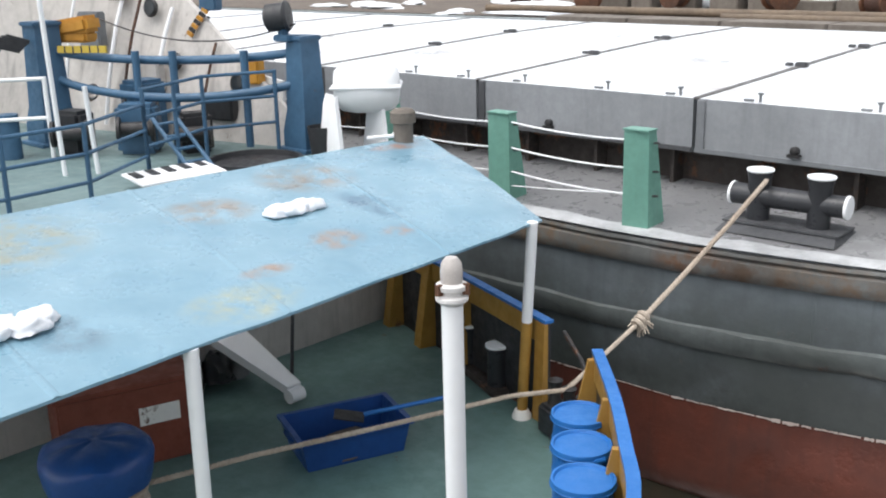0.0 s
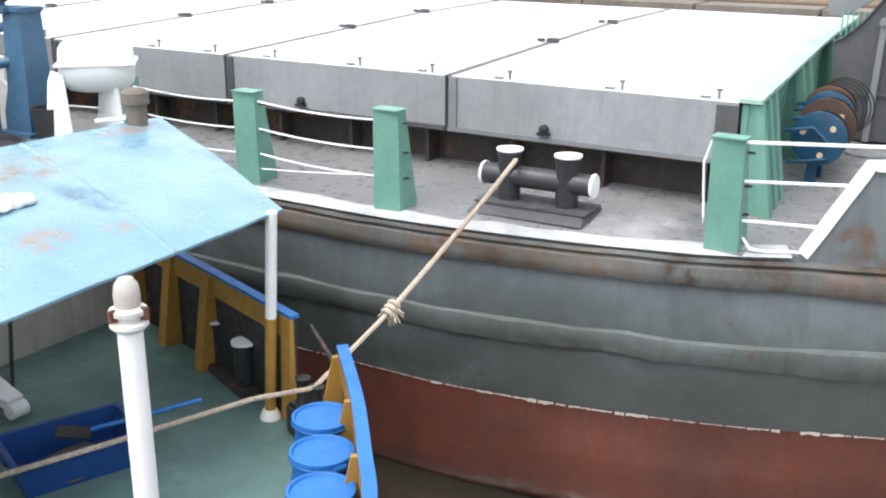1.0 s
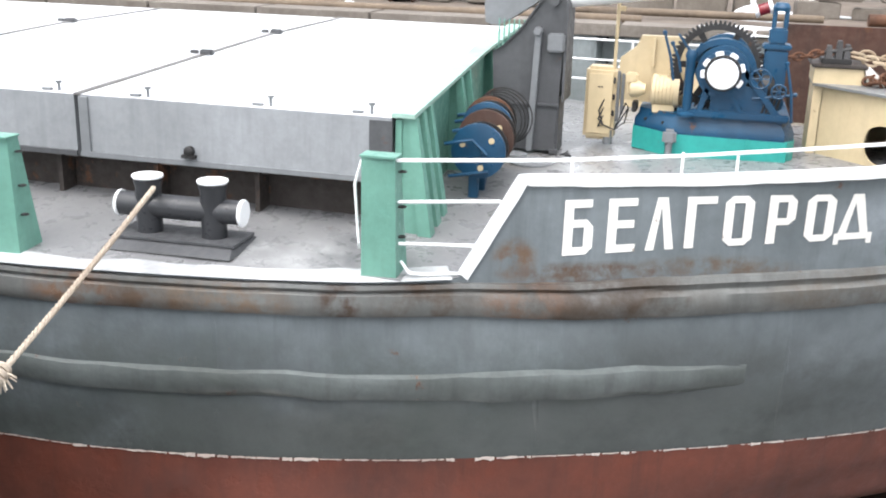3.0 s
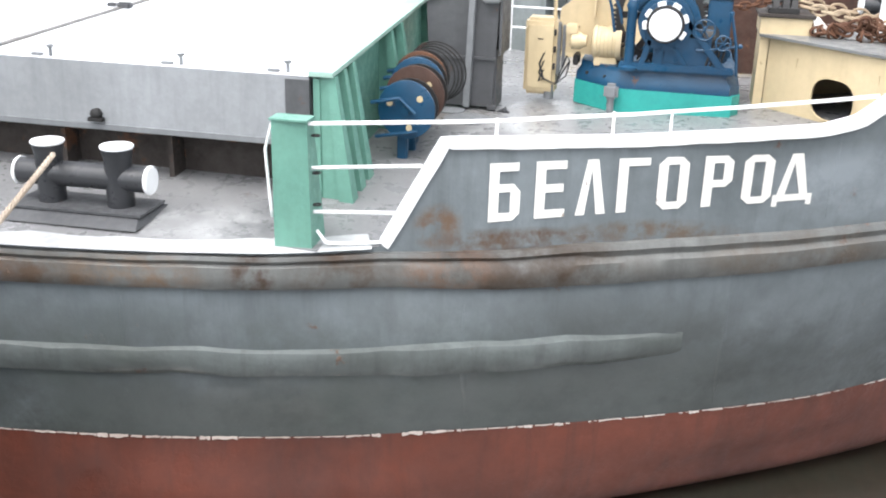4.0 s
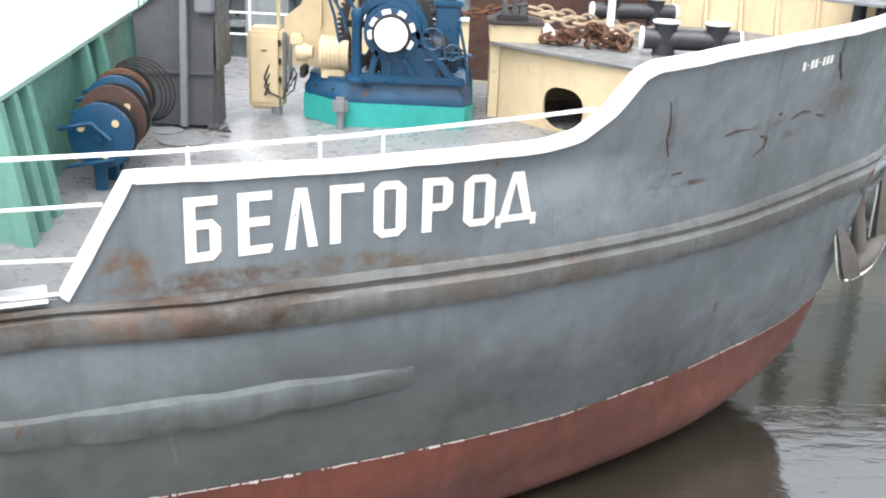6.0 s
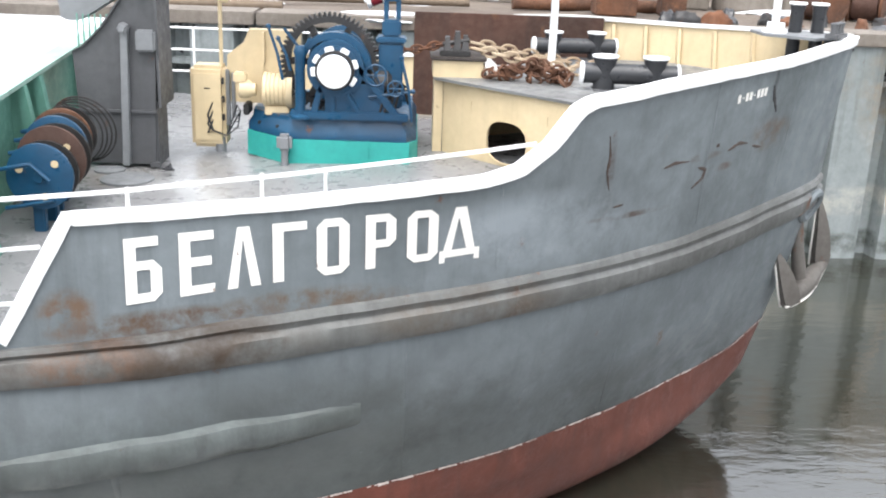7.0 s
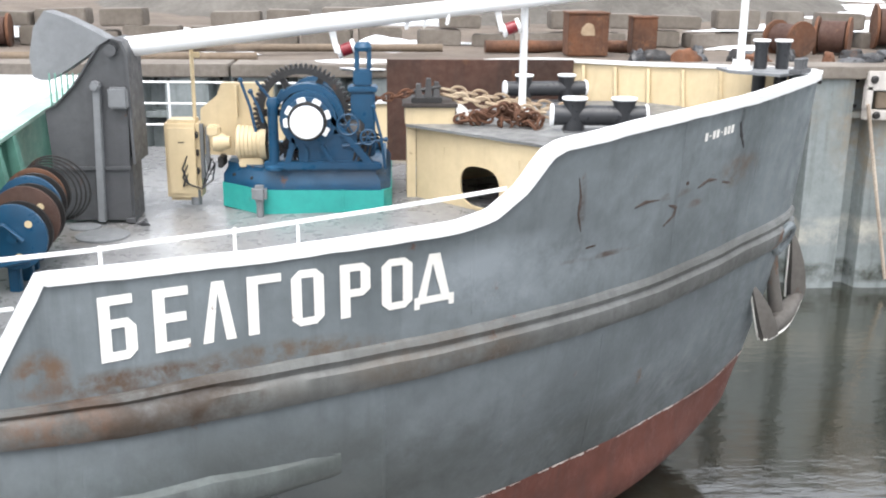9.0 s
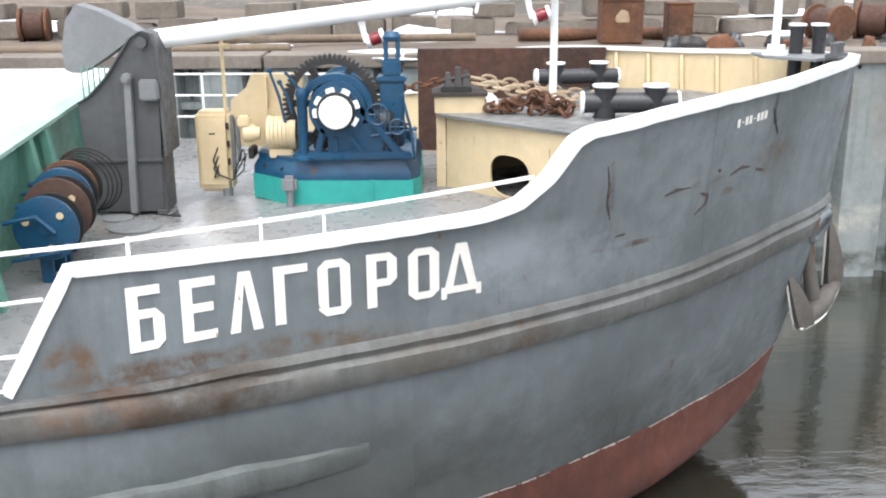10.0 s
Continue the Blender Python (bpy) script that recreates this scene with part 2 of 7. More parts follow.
def cyl(bm, p0, p1, r0, r1=None, n=20):
    return tube(bm, [p0, p1], [r0, r0 if r1 is None else r1], n)


def lathe(bm, profile, origin=(0, 0, 0), axis=(0, 0, 1), n=24):
    """Turns (radius, along) pairs round an axis."""
    a, b = frame_of(axis)
    o, d = Vector(origin), Vector(axis).normalized()
    return loft(bm, [[o + d * h + max(r, 1e-4) * (a * math.cos(2 * math.pi * k / n) + b * math.sin(2 * math.pi * k / n)) for k in range(n)] for r, h in profile])


def ring(bm, c, axis, big, small, n=28, k=8):
    a, b = frame_of(axis)
    return tube(bm, [Vector(c) + big * (a * math.cos(2 * math.pi * i / n) + b * math.sin(2 * math.pi * i / n)) for i in range(n)], small, k, True)


def prism(bm, poly, thick, place):
    """Pushes a flat outline (u, v) through a thickness along the third axis of place."""
    lo = [place @ Vector((u, v, 0)) for u, v in poly]
    hi = [place @ Vector((u, v, thick)) for u, v in poly]
    return loft(bm, [lo, hi])


XZ = Matrix(((1, 0, 0, 0), (0, 0, 1, 0), (0, 1, 0, 0), (0, 0, 0, 1)))  # u along x, v up, thickness along y


def xz(y):
    return Matrix.Translation((0, y, 0)) @ XZ


def plate_with_hole(bm, poly, hole, thick, place):
    """A plate with one hole: outline and hole have the same number of points."""
    for a, b in ((poly, hole),):
        rings = []
        for pts, w in ((a, 0), (a, thick), (b, thick), (b, 0)):
            rings.append([place @ Vector((u, v, w)) for u, v in pts])
        loft(bm, rings, cycle=True)
    return bm


def sag(p0, p1, drop, n=12):
    p0, p1 = Vector(p0), Vector(p1)
    return [p0.lerp(p1, i / n) - Vector((0, 0, drop * 4 * (i / n) * (1 - i / n))) for i in range(n + 1)]


def rope(bm, pts, r, pitch=0.12, strands=3):
    """A laid rope: strands wound round a line."""
    pts = [Vector(p) for p in pts]
    fine, run = [], [0.0]
    for a, b in zip(pts, pts[1:]):
        run.append(run[-1] + (b - a).length)
    steps = max(8, int(run[-1] / (pitch / 6)))
    for i in range(steps + 1):
        s = run[-1] * i / steps
        k = min(max(0, int(np.searchsorted(run, s)) - 1), len(pts) - 2)
        fine.append((pts[k].lerp(pts[k + 1], (s - run[k]) / max(1e-6, run[k + 1] - run[k])), (pts[k + 1] - pts[k]).normalized(), s))
    for j in range(strands):
        line = []
        for p, d, s in fine:
            a, b = frame_of(d)
            w = 2 * math.pi * (s / pitch + j / strands)
            line.append(p + 0.55 * r * (a * math.cos(w) + b * math.sin(w)))
        tube(bm, line, r * 0.58, 5)
    return bm


# ---- hull shape of the cargo ship: z = 0 is its deck edge amidships ----
CY = 5.7           # centre line
WATER = -2.85
LEVELS = {
    -3.4: [(-34, 0.9), (-4, 0.9), (1, 1.0), (4, 1.6), (6, 2.8), (7.2, 3.9), (7.8, 4.8), (8.1, CY)],
    -2.9: [(-34, 0.0), (-4, 0.0), (0.5, 0.06), (2.0, 0.25), (3.5, 0.75), (4.8, 1.40), (5.77, 1.95), (6.82, 2.60), (7.98, 3.38), (8.8, 3.98), (9.25, 4.42), (9.42, 4.8), (9.5, CY)],
    -2.65: [(-34, -0.05), (-4, -0.05), (0.5, -0.03), (2.0, 0.10), (3.5, 0.50), (4.9, 1.17), (6.0, 1.76), (7.9, 2.94), (9.0, 3.76), (9.6, 4.33), (9.92, 4.85), (10.02, CY)],
    -2.35: [(-34, -0.05), (-4, -0.05), (0.5, -0.02), (2.0, 0.10), (3.5, 0.50), (4.9, 1.12), (6.0, 1.68), (7.9, 2.84), (9.0, 3.58), (9.75, 4.22), (10.28, 4.75), (10.50, 5.15), (10.60, CY)],
    -2.05: [(-34, -0.05), (-4, -0.05), (0.5, -0.01), (2.0, 0.15), (3.5, 0.57), (4.9, 1.13), (6.0, 1.63), (7.9, 2.72), (9.2, 3.74), (9.95, 4.43), (10.58, 4.97), (10.88, 5.30), (11.00, CY)],
    -1.75: [(-34, -0.05), (-4, -0.05), (0.5, 0.0), (1.65, 0.14), (3.43, 0.58), (4.85, 1.12), (5.78, 1.52), (7.77, 2.57), (8.7, 3.28), (9.2, 3.69), (9.94, 4.40), (10.55, 4.92), (10.95, 5.26), (11.10, CY)],
    -0.85: [(-34, -0.15), (-4, -0.15), (0.5, -0.12), (1.6, 0.03), (3.4, 0.42), (4.9, 0.97), (5.85, 1.36), (7.7, 2.24), (8.6, 2.82), (9.4, 3.45), (10.55, 4.58), (11.26, 5.35), (11.44, CY)],
    0.0: [(-34, -0.13), (-4, -0.13), (0, -0.13), (1.5, 0.02), (3.3, 0.40), (4.07, 0.75), (4.9, 1.06), (5.9, 1.43), (6.9, 1.78), (7.7, 2.12), (8.5, 2.58), (9.4, 3.25), (10.6, 4.45), (11.45, 5.35), (11.64, CY)],
    1.75: [(-34, -0.13), (-4, -0.13), (0, -0.13), (1.5, 0.02), (3.3, 0.40), (4.5, 0.95), (5.9, 1.42), (7.0, 1.65), (8.0, 1.92), (8.6, 2.25), (9.2, 2.75), (9.88, 3.4), (10.7, 4.2), (11.22, 4.8), (11.7, 5.4), (11.83, CY)],
}


def pchip(xs, ys, x):
    xs, ys = np.array(xs, float), np.array(ys, float)
    h, d = np.diff(xs), np.diff(ys) / np.diff(xs)
    m = np.zeros(len(xs))
    for i in range(1, len(xs) - 1):
        if d[i - 1] * d[i] > 0:
            m[i] = 2 * d[i - 1] * d[i] / (d[i - 1] + d[i])
    m[0], m[-1] = d[0], d[-1]
    k = np.clip(np.searchsorted(xs, x) - 1, 0, len(h) - 1)
    t = (x - xs[k]) / h[k]
    return (2 * t**3 - 3 * t**2 + 1) * ys[k] + (t**3 - 2 * t**2 + t) * h[k] * m[k] + (-2 * t**3 + 3 * t**2) * ys[k + 1] + (t**3 - t**2) * h[k] * m[k + 1]


QS = np.r_[np.linspace(-34, 0, 24)[:-1], np.linspace(0, 4, 25)[:-1], 4 + 3.999 * (1 - (1 - np.linspace(0, 1, 170)) ** 1.35)]
ZL = sorted(LEVELS)
GRID = []
for zl in ZL:
    px, py = zip(*LEVELS[zl])
    gx = np.where(QS <= 4, QS, 4 + (QS - 4) / 3.999 * (px[-1] - 4))
    GRID.append((gx, pchip(px, py, gx)))


def hull_column(i, z):
    """The hull's place at column i of the grid, at heights z."""
    return pchip(ZL, [g[0][i] for g in GRID], np.asarray(z, float)), pchip(ZL, [g[1][i] for g in GRID], np.asarray(z, float))


ZT = np.linspace(-3.4, 1.9, 107)
TABLE = [hull_column(i, ZT) for i in range(len(QS))]
TX, TY = np.array([t[0] for t in TABLE]), np.array([t[1] for t in TABLE])


def hull_y(x, z):
    k = (z + 3.4) / 5.3 * 106
    k0 = int(min(max(math.floor(k), 0), 105))
    f = k - k0
    return float(np.interp(x, TX[:, k0] * (1 - f) + TX[:, k0 + 1] * f, TY[:, k0] * (1 - f) + TY[:, k0 + 1] * f))


def hull_out(x, z):
    d = (hull_y(x + 0.02, z) - hull_y(x - 0.02, z)) / 0.04
    v = Vector((d, -1, 0))
    return v.normalized()


def hull_at(x, z, out=0.0):
    return Vector((x, hull_y(x, z), z)) + hull_out(x, z) * out


def far(p):
    return Vector((p[0], 2 * CY - p[1], p[2]))


def sheer(x):
    """Top edge of the side plating: deck edge aft, bulwark forward."""
    xs = [-34, 4.06, 4.10, 4.55, 5.2, 5.96, 6.5, 7.06, 7.5, 7.76, 7.99, 8.06, 8.13, 8.21, 8.35, 9.1, 10.45, 11.4, 11.83]
    zs = [0.0, 0.0, 0.0, 0.86, 0.86, 0.875, 0.91, 0.95, 0.985, 1.06, 1.24, 1.33, 1.43, 1.53, 1.595, 1.665, 1.715, 1.78, 1.81]
    return float(np.interp(x, xs, zs))


def deck_z(x, y):
    s = float(np.interp(x, [-34, 4.2, 5.4, 8.5, 12], [0, 0, 0.07, 0.17, 0.22]))
    return s + 0.26 * max(0.0, 1 - ((y - CY) / (CY - hull_y(min(x, 11.4), 0.0) + 1e-6)) ** 2)


def red_z(x):
    """Height of the painted waterline."""
    return float(np.interp(x, [-34, 10.1, 10.6, 10.95, 11.2], [-1.75, -1.75, -1.66, -1.46, -1.38]))


# ---- water, far quay and ground ----
def flat_sheet(name, x0, x1, y0, y1, z, material, nx=1, ny=1, bumpy=0.0):
    bm = bmesh.new()
    vs = [[bm.verts.new((x0 + (x1 - x0) * i / nx, y0 + (y1 - y0) * j / ny, z + (bumpy * noise.fractal(Vector((i * 0.37, j * 0.37, 0)), 1, 2, 4) if bumpy else 0))) for j in range(ny + 1)] for i in range(nx + 1)]
    for i in range(nx):
        for j in range(ny):
            bm.faces.new((vs[i][j], vs[i + 1][j], vs[i + 1][j + 1], vs[i][j + 1]))
    return part(name, bm, material)


def water_material():
    m, nodes, links, bsdf = nodes_of("murky_harbour_water")
    big = noisy(nodes, links, 0.35, 4, 0.6)
    links.new(mixed(nodes, links, big, (0.028, 0.029, 0.021), (0.020, 0.021, 0.016)), bsdf.inputs["Base Color"])
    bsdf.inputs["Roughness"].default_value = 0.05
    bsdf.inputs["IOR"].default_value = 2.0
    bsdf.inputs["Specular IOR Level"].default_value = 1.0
    b = nodes.new("ShaderNodeBump")
    b.inputs["Strength"].default_value, b.inputs["Distance"].default_value = 0.32, 0.035
    h = noisy(nodes, links, 2.0, 5, 0.55, (1.0, 2.4, 1), 0.2, 0.8)
    h2 = noisy(nodes, links, 0.8, 3, 0.5, lo=0.1, hi=0.9)
    links.new(times(nodes, links, times(nodes, links, h, 0.5), times(nodes, links, h2, 0.5), "ADD"), b.inputs["Height"])
    links.new(b.outputs[0], bsdf.inputs["Normal"])
    return m


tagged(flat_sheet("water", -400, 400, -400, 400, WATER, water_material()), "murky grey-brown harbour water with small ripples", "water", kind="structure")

# ---- cargo ship ----
ship = thing("cargo_ship", (-10, CY, WATER), "grey cargo ship with rust-red bottom moored at the quay", "ship")


def plating(z_low, z_high, flip, out=0.0, x_from=-99):
    bm = bmesh.new()
    rows = []
    for i in range(len(QS)):
        x_mid = float(pchip(ZL, [g[0][i] for g in GRID], np.array([0.6]))[0])
        if x_mid < x_from:
            continue
        lo, hi = z_low(x_mid), z_high(x_mid)
        for _ in range(3):
            lo, hi = z_low(float(hull_column(i, [lo])[0][0])), z_high(float(hull_column(i, [hi])[0][0]))
        zz = np.linspace(lo, hi, 19)
        X, Y = hull_column(i, zz)
        col = []
        for x, y, z in zip(X, Y, zz):
            p = Vector((x, y + out, z))
            p.y -= 0.004 * noise.noise(Vector((x * 1.3, z * 1.7, 3.0))) + 0.002 * noise.noise(Vector((x * 4, z * 4, 9.0)))
            if out:
                p.x -= 0.05 * min(1.0, max(0.0, (x - 9.0) / 2.0))
                p.y = min(p.y, CY - 0.02)
            col.append(far(p) if flip else p)
        if out and x_mid > 11.55:
            continue
        rows.append(col)
    loft(bm, rows, closed=False)
    return bm


for flip in (False, True):
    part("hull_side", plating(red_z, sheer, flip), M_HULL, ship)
    part("hull_bottom", plating(lambda x: -3.4, red_z, flip), M_RED, ship, "rust-red antifouling paint")
    part("bulwark_lining", plating(lambda x: deck_z(x, 0) - 0.02 if x > 4.05 else -0.02, lambda x: max(sheer(x), 0.02), flip, 0.06, 4.1), M_CREAM if flip else M_MGREY, ship)

# boot-top line of pale scraped paint
bm = bmesh.new()
random.seed(4)
x = -12.0
while x < 11.1:
    w = random.uniform(0.02, 0.22)
    h = random.uniform(0.006, 0.015) if random.random() < 0.8 else random.uniform(0.015, 0.024)
    if random.random() < 0.93:
        xs = np.linspace(x, x + w, 6)
        loft(bm, [[hull_at(a, red_z(a) - h * (0.3 + random.random()), 0.011), hull_at(a, red_z(a) + h * (0.2 + 0.6 * random.random()), 0.011)] for a in xs], closed=False)
    x += w + random.uniform(0.0, 0.035)
tagged(part("boot_line", bm, M_FLAKE, ship, "flaking pale waterline stripe"), kind="stuff")


def strip(bm, xs, z_of, profile, flip=False, wobble=0.0, fade=0.0):
    """A rubbing strake along the hull: profile gives (height, stand-off) pairs."""
    rings = []
    for x in xs:
        k = min(1.0, (xs[-1] - x) / fade + 0.02) if fade else 1.0
        r = []
        for dz, out in (profile(x) if callable(profile) else profile):
            z = z_of(x) + dz * (0.8 + 0.2 * k)
            p = hull_at(x, z, out * k + wobble * noise.noise(Vector((x * 2.3, dz * 9, 1.0))))
            p.z += wobble * 1.2 * noise.noise(Vector((x * 1.7, 5.0, dz)))
            r.append(far(p) if flip else p)
        rings.append(r)
    return loft(bm, rings, closed=False)


def strake_z(x):
    return float(np.interp(x, [-34, 3.5, 5.0, 6.5, 7.5, 8.2, 9.5, 10.9, 11.7], [-0.03, -0.03, -0.05, 0.03, 0.085, 0.115, 0.15, 0.20, 0.28]))


lip = [(0.0, -0.02), (0.0, 0.05), (-0.035, 0.06), (-0.07, 0.03), (-0.09, 0.06), (-0.17, 0.07), (-0.24, 0.07), (-0.28, 0.045), (-0.29, -0.02)]
bow_strake = [(0.02, -0.02), (0.0, 0.03), (-0.05, 0.055), (-0.085, 0.03), (-0.11, 0.03), (-0.15, 0.075), (-0.27, 0.08), (-0.345, 0.04), (-0.365, -0.02)]


def strake_profile(x):
    k = min(1.0, max(0.0, (x - 4.2) / 1.6))
    return [(a + (c - a) * k, b + (d - b) * k) for (a, b), (c, d) in zip(lip, bow_strake)]


low = [(0.10, -0.02), (0.075, 0.045), (0.02, 0.06), (-0.08, 0.05), (-0.13, 0.03), (-0.15, -0.02)]


def low_profile(x):
    k = 1.0 + 0.6 * min(1.0, max(0.0, (x - 4.1) / 0.25))
    return [(dz * (0.85 + 0.25 * k), out * k) for dz, out in low]


fwd = np.r_[np.linspace(4.6, 10.8, 90), np.linspace(10.85, 11.62, 30)]
for flip in (False, True):
    bm = bmesh.new()
    strip(bm, np.r_[np.linspace(-34, -4, 30)[:-1], np.linspace(-4, 4.55, 110), fwd], strake_z, strake_profile, flip, 0.009)
    part("rubbing_strake", bm, M_STRAKE, ship, "dented rusty rubbing strake")
    bm = bmesh.new()
    strip(bm, np.linspace(-34, 6.55, 170), lambda x: float(np.interp(x, [-34, 3, 6.6], [-0.94, -0.95, -0.93])), low_profile, flip, 0.030, 0.8)
    part("lower_strake", bm, M_LOWSTRAKE, ship, "wavy welded lower rubbing strake")

# deck
bm = bmesh.new()
rows = []
for i in range(0, len(QS), 2):
    X, Y = hull_column(i, [0.05])
    y0 = float(Y[0]) - (0.03 if X[0] < 4 else 0.0)
    ys = np.linspace(y0, 2 * CY - y0, 25)
    rows.append([(float(X[0]), y, deck_z(float(X[0]), y) + 0.004) for y in ys])
loft(bm, rows, closed=False)
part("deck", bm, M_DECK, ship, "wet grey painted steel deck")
bm = bmesh.new()
rings = []
for x in np.linspace(-20, 4.02, 160):
    w = 0.20 + 0.07 * noise.noise(Vector((x * 1.6, 0.3, 0))) + 0.03 * noise.noise(Vector((x * 6, 1.3, 0)))
    r = []
    for o in (0.052, 0.0, -w * 0.5, -w):
        p = hull_at(x, 0.0, o)
        r.append((p.x, p.y, deck_z(x, p.y) + (0.010 if o <= 0 else 0.004)))
    rings.append(r)
loft(bm, rings, closed=False)
part("deck_edge", bm, M_EDGE, ship, "worn whitish painted deck edge")

# white cap along the bulwark
for flip in (False, True):
    bm = bmesh.new()
    rings = []
    xs = np.r_[np.linspace(4.11, 4.55, 8), np.linspace(4.61, 8.5, 70), np.linspace(8.6, 11.4, 30), np.linspace(11.44, 11.81, 16)]
    for k, x in enumerate(xs):
        z = sheer(x)
        p, o = hull_at(x, z), hull_out(x, z)
        d = (hull_at(min(x + 0.03, 11.8), sheer(min(x + 0.03, 11.8))) - hull_at(x - 0.03, sheer(x - 0.03))).normalized()
        up = d.cross(o).normalized()
        up = up if up.z > 0 else -up
        w = 0.052 + 0.008 * noise.noise(Vector((x * 5, 2, 0)))
        q = [p + o * 0.03 - up * w, p + o * 0.035 + up * 0.02, p - o * 0.11 + up * 0.025, p - o * 0.11 - up * 0.02]
        rings.append([far(v) for v in q] if flip else q)
    loft(bm, rings)
    part("bulwark_cap", bm, M_WHITE, ship, "thick white painted bulwark edge")

# ---- lettering: each sign is a stencil of strokes in a unit-high box ----
STROKE = 0.17


def stroke(a, b, w=STROKE):
    """A straight stroke as a quad from a to b."""
    a, b = Vector((*a, 0)), Vector((*b, 0))
    n = Vector((-(b - a).y, (b - a).x, 0)).normalized() * w / 2
    return [a - n, b - n, b + n, a + n]


def bar_v(x, v0=0.0, v1=1.0):
    return [(x, v0), (x + STROKE, v0), (x + STROKE, v1), (x, v1)]


def bar_h(v, u0, u1):
    return [(u0, v), (u1, v), (u1, v + STROKE * 0.85), (u0, v + STROKE * 0.85)]


def letter_o(w, v0=0.0, v1=1.0, left=True):
    c, s, b = 0.13, STROKE, STROKE * 0.85
    q = [[(0, v0 + c), (s, v0 + c), (s, v1 - c), (0, v1 - c)], [(w - s, v0 + c), (w, v0 + c), (w, v1 - c), (w - s, v1 - c)],
         [(c, v0), (w - c, v0), (w - c, v0 + b), (c, v0 + b)], [(c, v1 - b), (w - c, v1 - b), (w - c, v1), (c, v1)]]
    q += [[(0, v0 + c), (c, v0), (c, v0 + b), (s, v0 + c)], [(w, v0 + c), (w - c, v0), (w - c, v0 + b), (w - s, v0 + c)],
          [(0, v1 - c), (c, v1), (c, v1 - b), (s, v1 - c)], [(w, v1 - c), (w - c, v1), (w - c, v1 - b), (w - s, v1 - c)]]
    return q


B_, S_ = STROKE * 0.85, STROKE
LETTERS = {
    "be": [bar_v(0), bar_h(1 - B_, S_, 0.5)] + [[(S_, 0.5), (0.42, 0.5), (0.42, 0.64), (S_, 0.64)], [(0.42, 0.5), (0.38, 0.5), (0.54, 0.5), (0.42, 0.64)], [(0.54 - S_, 0.12), (0.54, 0.12), (0.54, 0.5), (0.54 - S_, 0.5)], [(S_, 0), (0.42, 0), (0.42, B_), (S_, B_)], [(0.42, 0), (0.54, 0.12), (0.54 - S_, 0.12), (0.42, B_)]],
    "ye": [bar_v(0), bar_h(1 - B_, S_, 0.52), bar_h(0.45, S_, 0.48), bar_h(0, S_, 0.52)],
    "el": [[(0, 0), (S_, 0), (0.27, 0.82), (0.18, 1)], [(0.56 - S_, 0), (0.56, 0), (0.38, 1), (0.27, 0.82)], [(0.18, 1), (0.27, 0.82), (0.29, 0.82), (0.38, 1)]],
    "ghe": [bar_v(0), bar_h(1 - B_, S_, 0.54)],
    "o": letter_o(0.54),
    "er": [bar_v(0)] + [[(S_, 1 - B_), (0.40, 1 - B_), (0.40, 1), (S_, 1)], [(S_, 0.38), (0.40, 0.38), (0.40, 0.38 + B_), (S_, 0.38 + B_)], [(0.52 - S_, 0.5), (0.52, 0.5), (0.52, 0.88), (0.52 - S_, 0.88)], [(0.40, 1), (0.52, 0.88), (0.52 - S_, 0.88), (0.40, 1 - B_)], [(0.40, 0.38), (0.52, 0.5), (0.52 - S_, 0.5), (0.40, 0.38 + B_)]],
    "de": [[(0.06, B_), (0.20, B_), (0.30, 0.80), (0.24, 1)], [(0.44, B_), (0.58, B_), (0.42, 1), (0.30, 0.80)], [(0.24, 1), (0.30, 0.80), (0.34, 0.80), (0.42, 1)], bar_h(0, 0, 0.66), [(0, -0.10), (0.09, -0.10), (0.09, 0), (0, 0)], [(0.57, -0.10), (0.66, -0.10), (0.66, 0), (0.57, 0)]],
}


def hull_letter(quads, x0, x1, width, base, top):
    """Lays strokes on the hull between x0 and x1."""
    bm = bmesh.new()
    for q in quads:
        q = [Vector((p[0], p[1], 0)) for p in q]
        n = 5
        grid = []
        for i in range(n + 1):
            row = []
            for j in range(n + 1):
                a, b = q[0].lerp(q[1], i / n), q[3].lerp(q[2], i / n)
                p = a.lerp(b, j / n)
                x = x0 + (x1 - x0) * p.x / width
                z = base(x) + (top(x) - base(x)) * p.y
                row.append(hull_at(x, z, 0.009))
            grid.append(row)
        loft(bm, grid, closed=False)
    return bm


def word_base(x):
    return float(np.interp(x, [4.87, 7.4], [0.195, 0.37]))


def word_top(x):
    return float(np.interp(x, [4.87, 7.4], [0.685, 0.785]))


for sign, a, b, w in (("be", 4.90, 5.14, 0.54), ("ye", 5.255, 5.49, 0.52), ("el", 5.575, 5.81, 0.56), ("ghe", 5.895, 6.14, 0.54), ("o", 6.21, 6.45, 0.54), ("er", 6.57, 6.80, 0.52), ("o", 6.885, 7.125, 0.54), ("de", 7.14, 7.46, 0.66)):
    part("letter", hull_letter(LETTERS[sign], a, b, w, word_base, word_top), M_LETTER, ship, "white painted Cyrillic letter of the ship's name")
# registration mark as plain bars
for k in range(8):
    if k in (1, 4):
        quads = [[(0.2, 0.42), (0.8, 0.42), (0.8, 0.58), (0.2, 0.58)]]
    else:
        quads = [[(0.1, 0), (0.85, 0), (0.85, 1), (0.1, 1)]]
    part("mark_bar", hull_letter(quads, 9.86 + 0.05 * k, 9.91 + 0.05 * k, 1, lambda x: 1.38 + 0.08 * (x - 9.8), lambda x: 1.46 + 0.08 * (x - 9.8)), M_LETTER, ship)

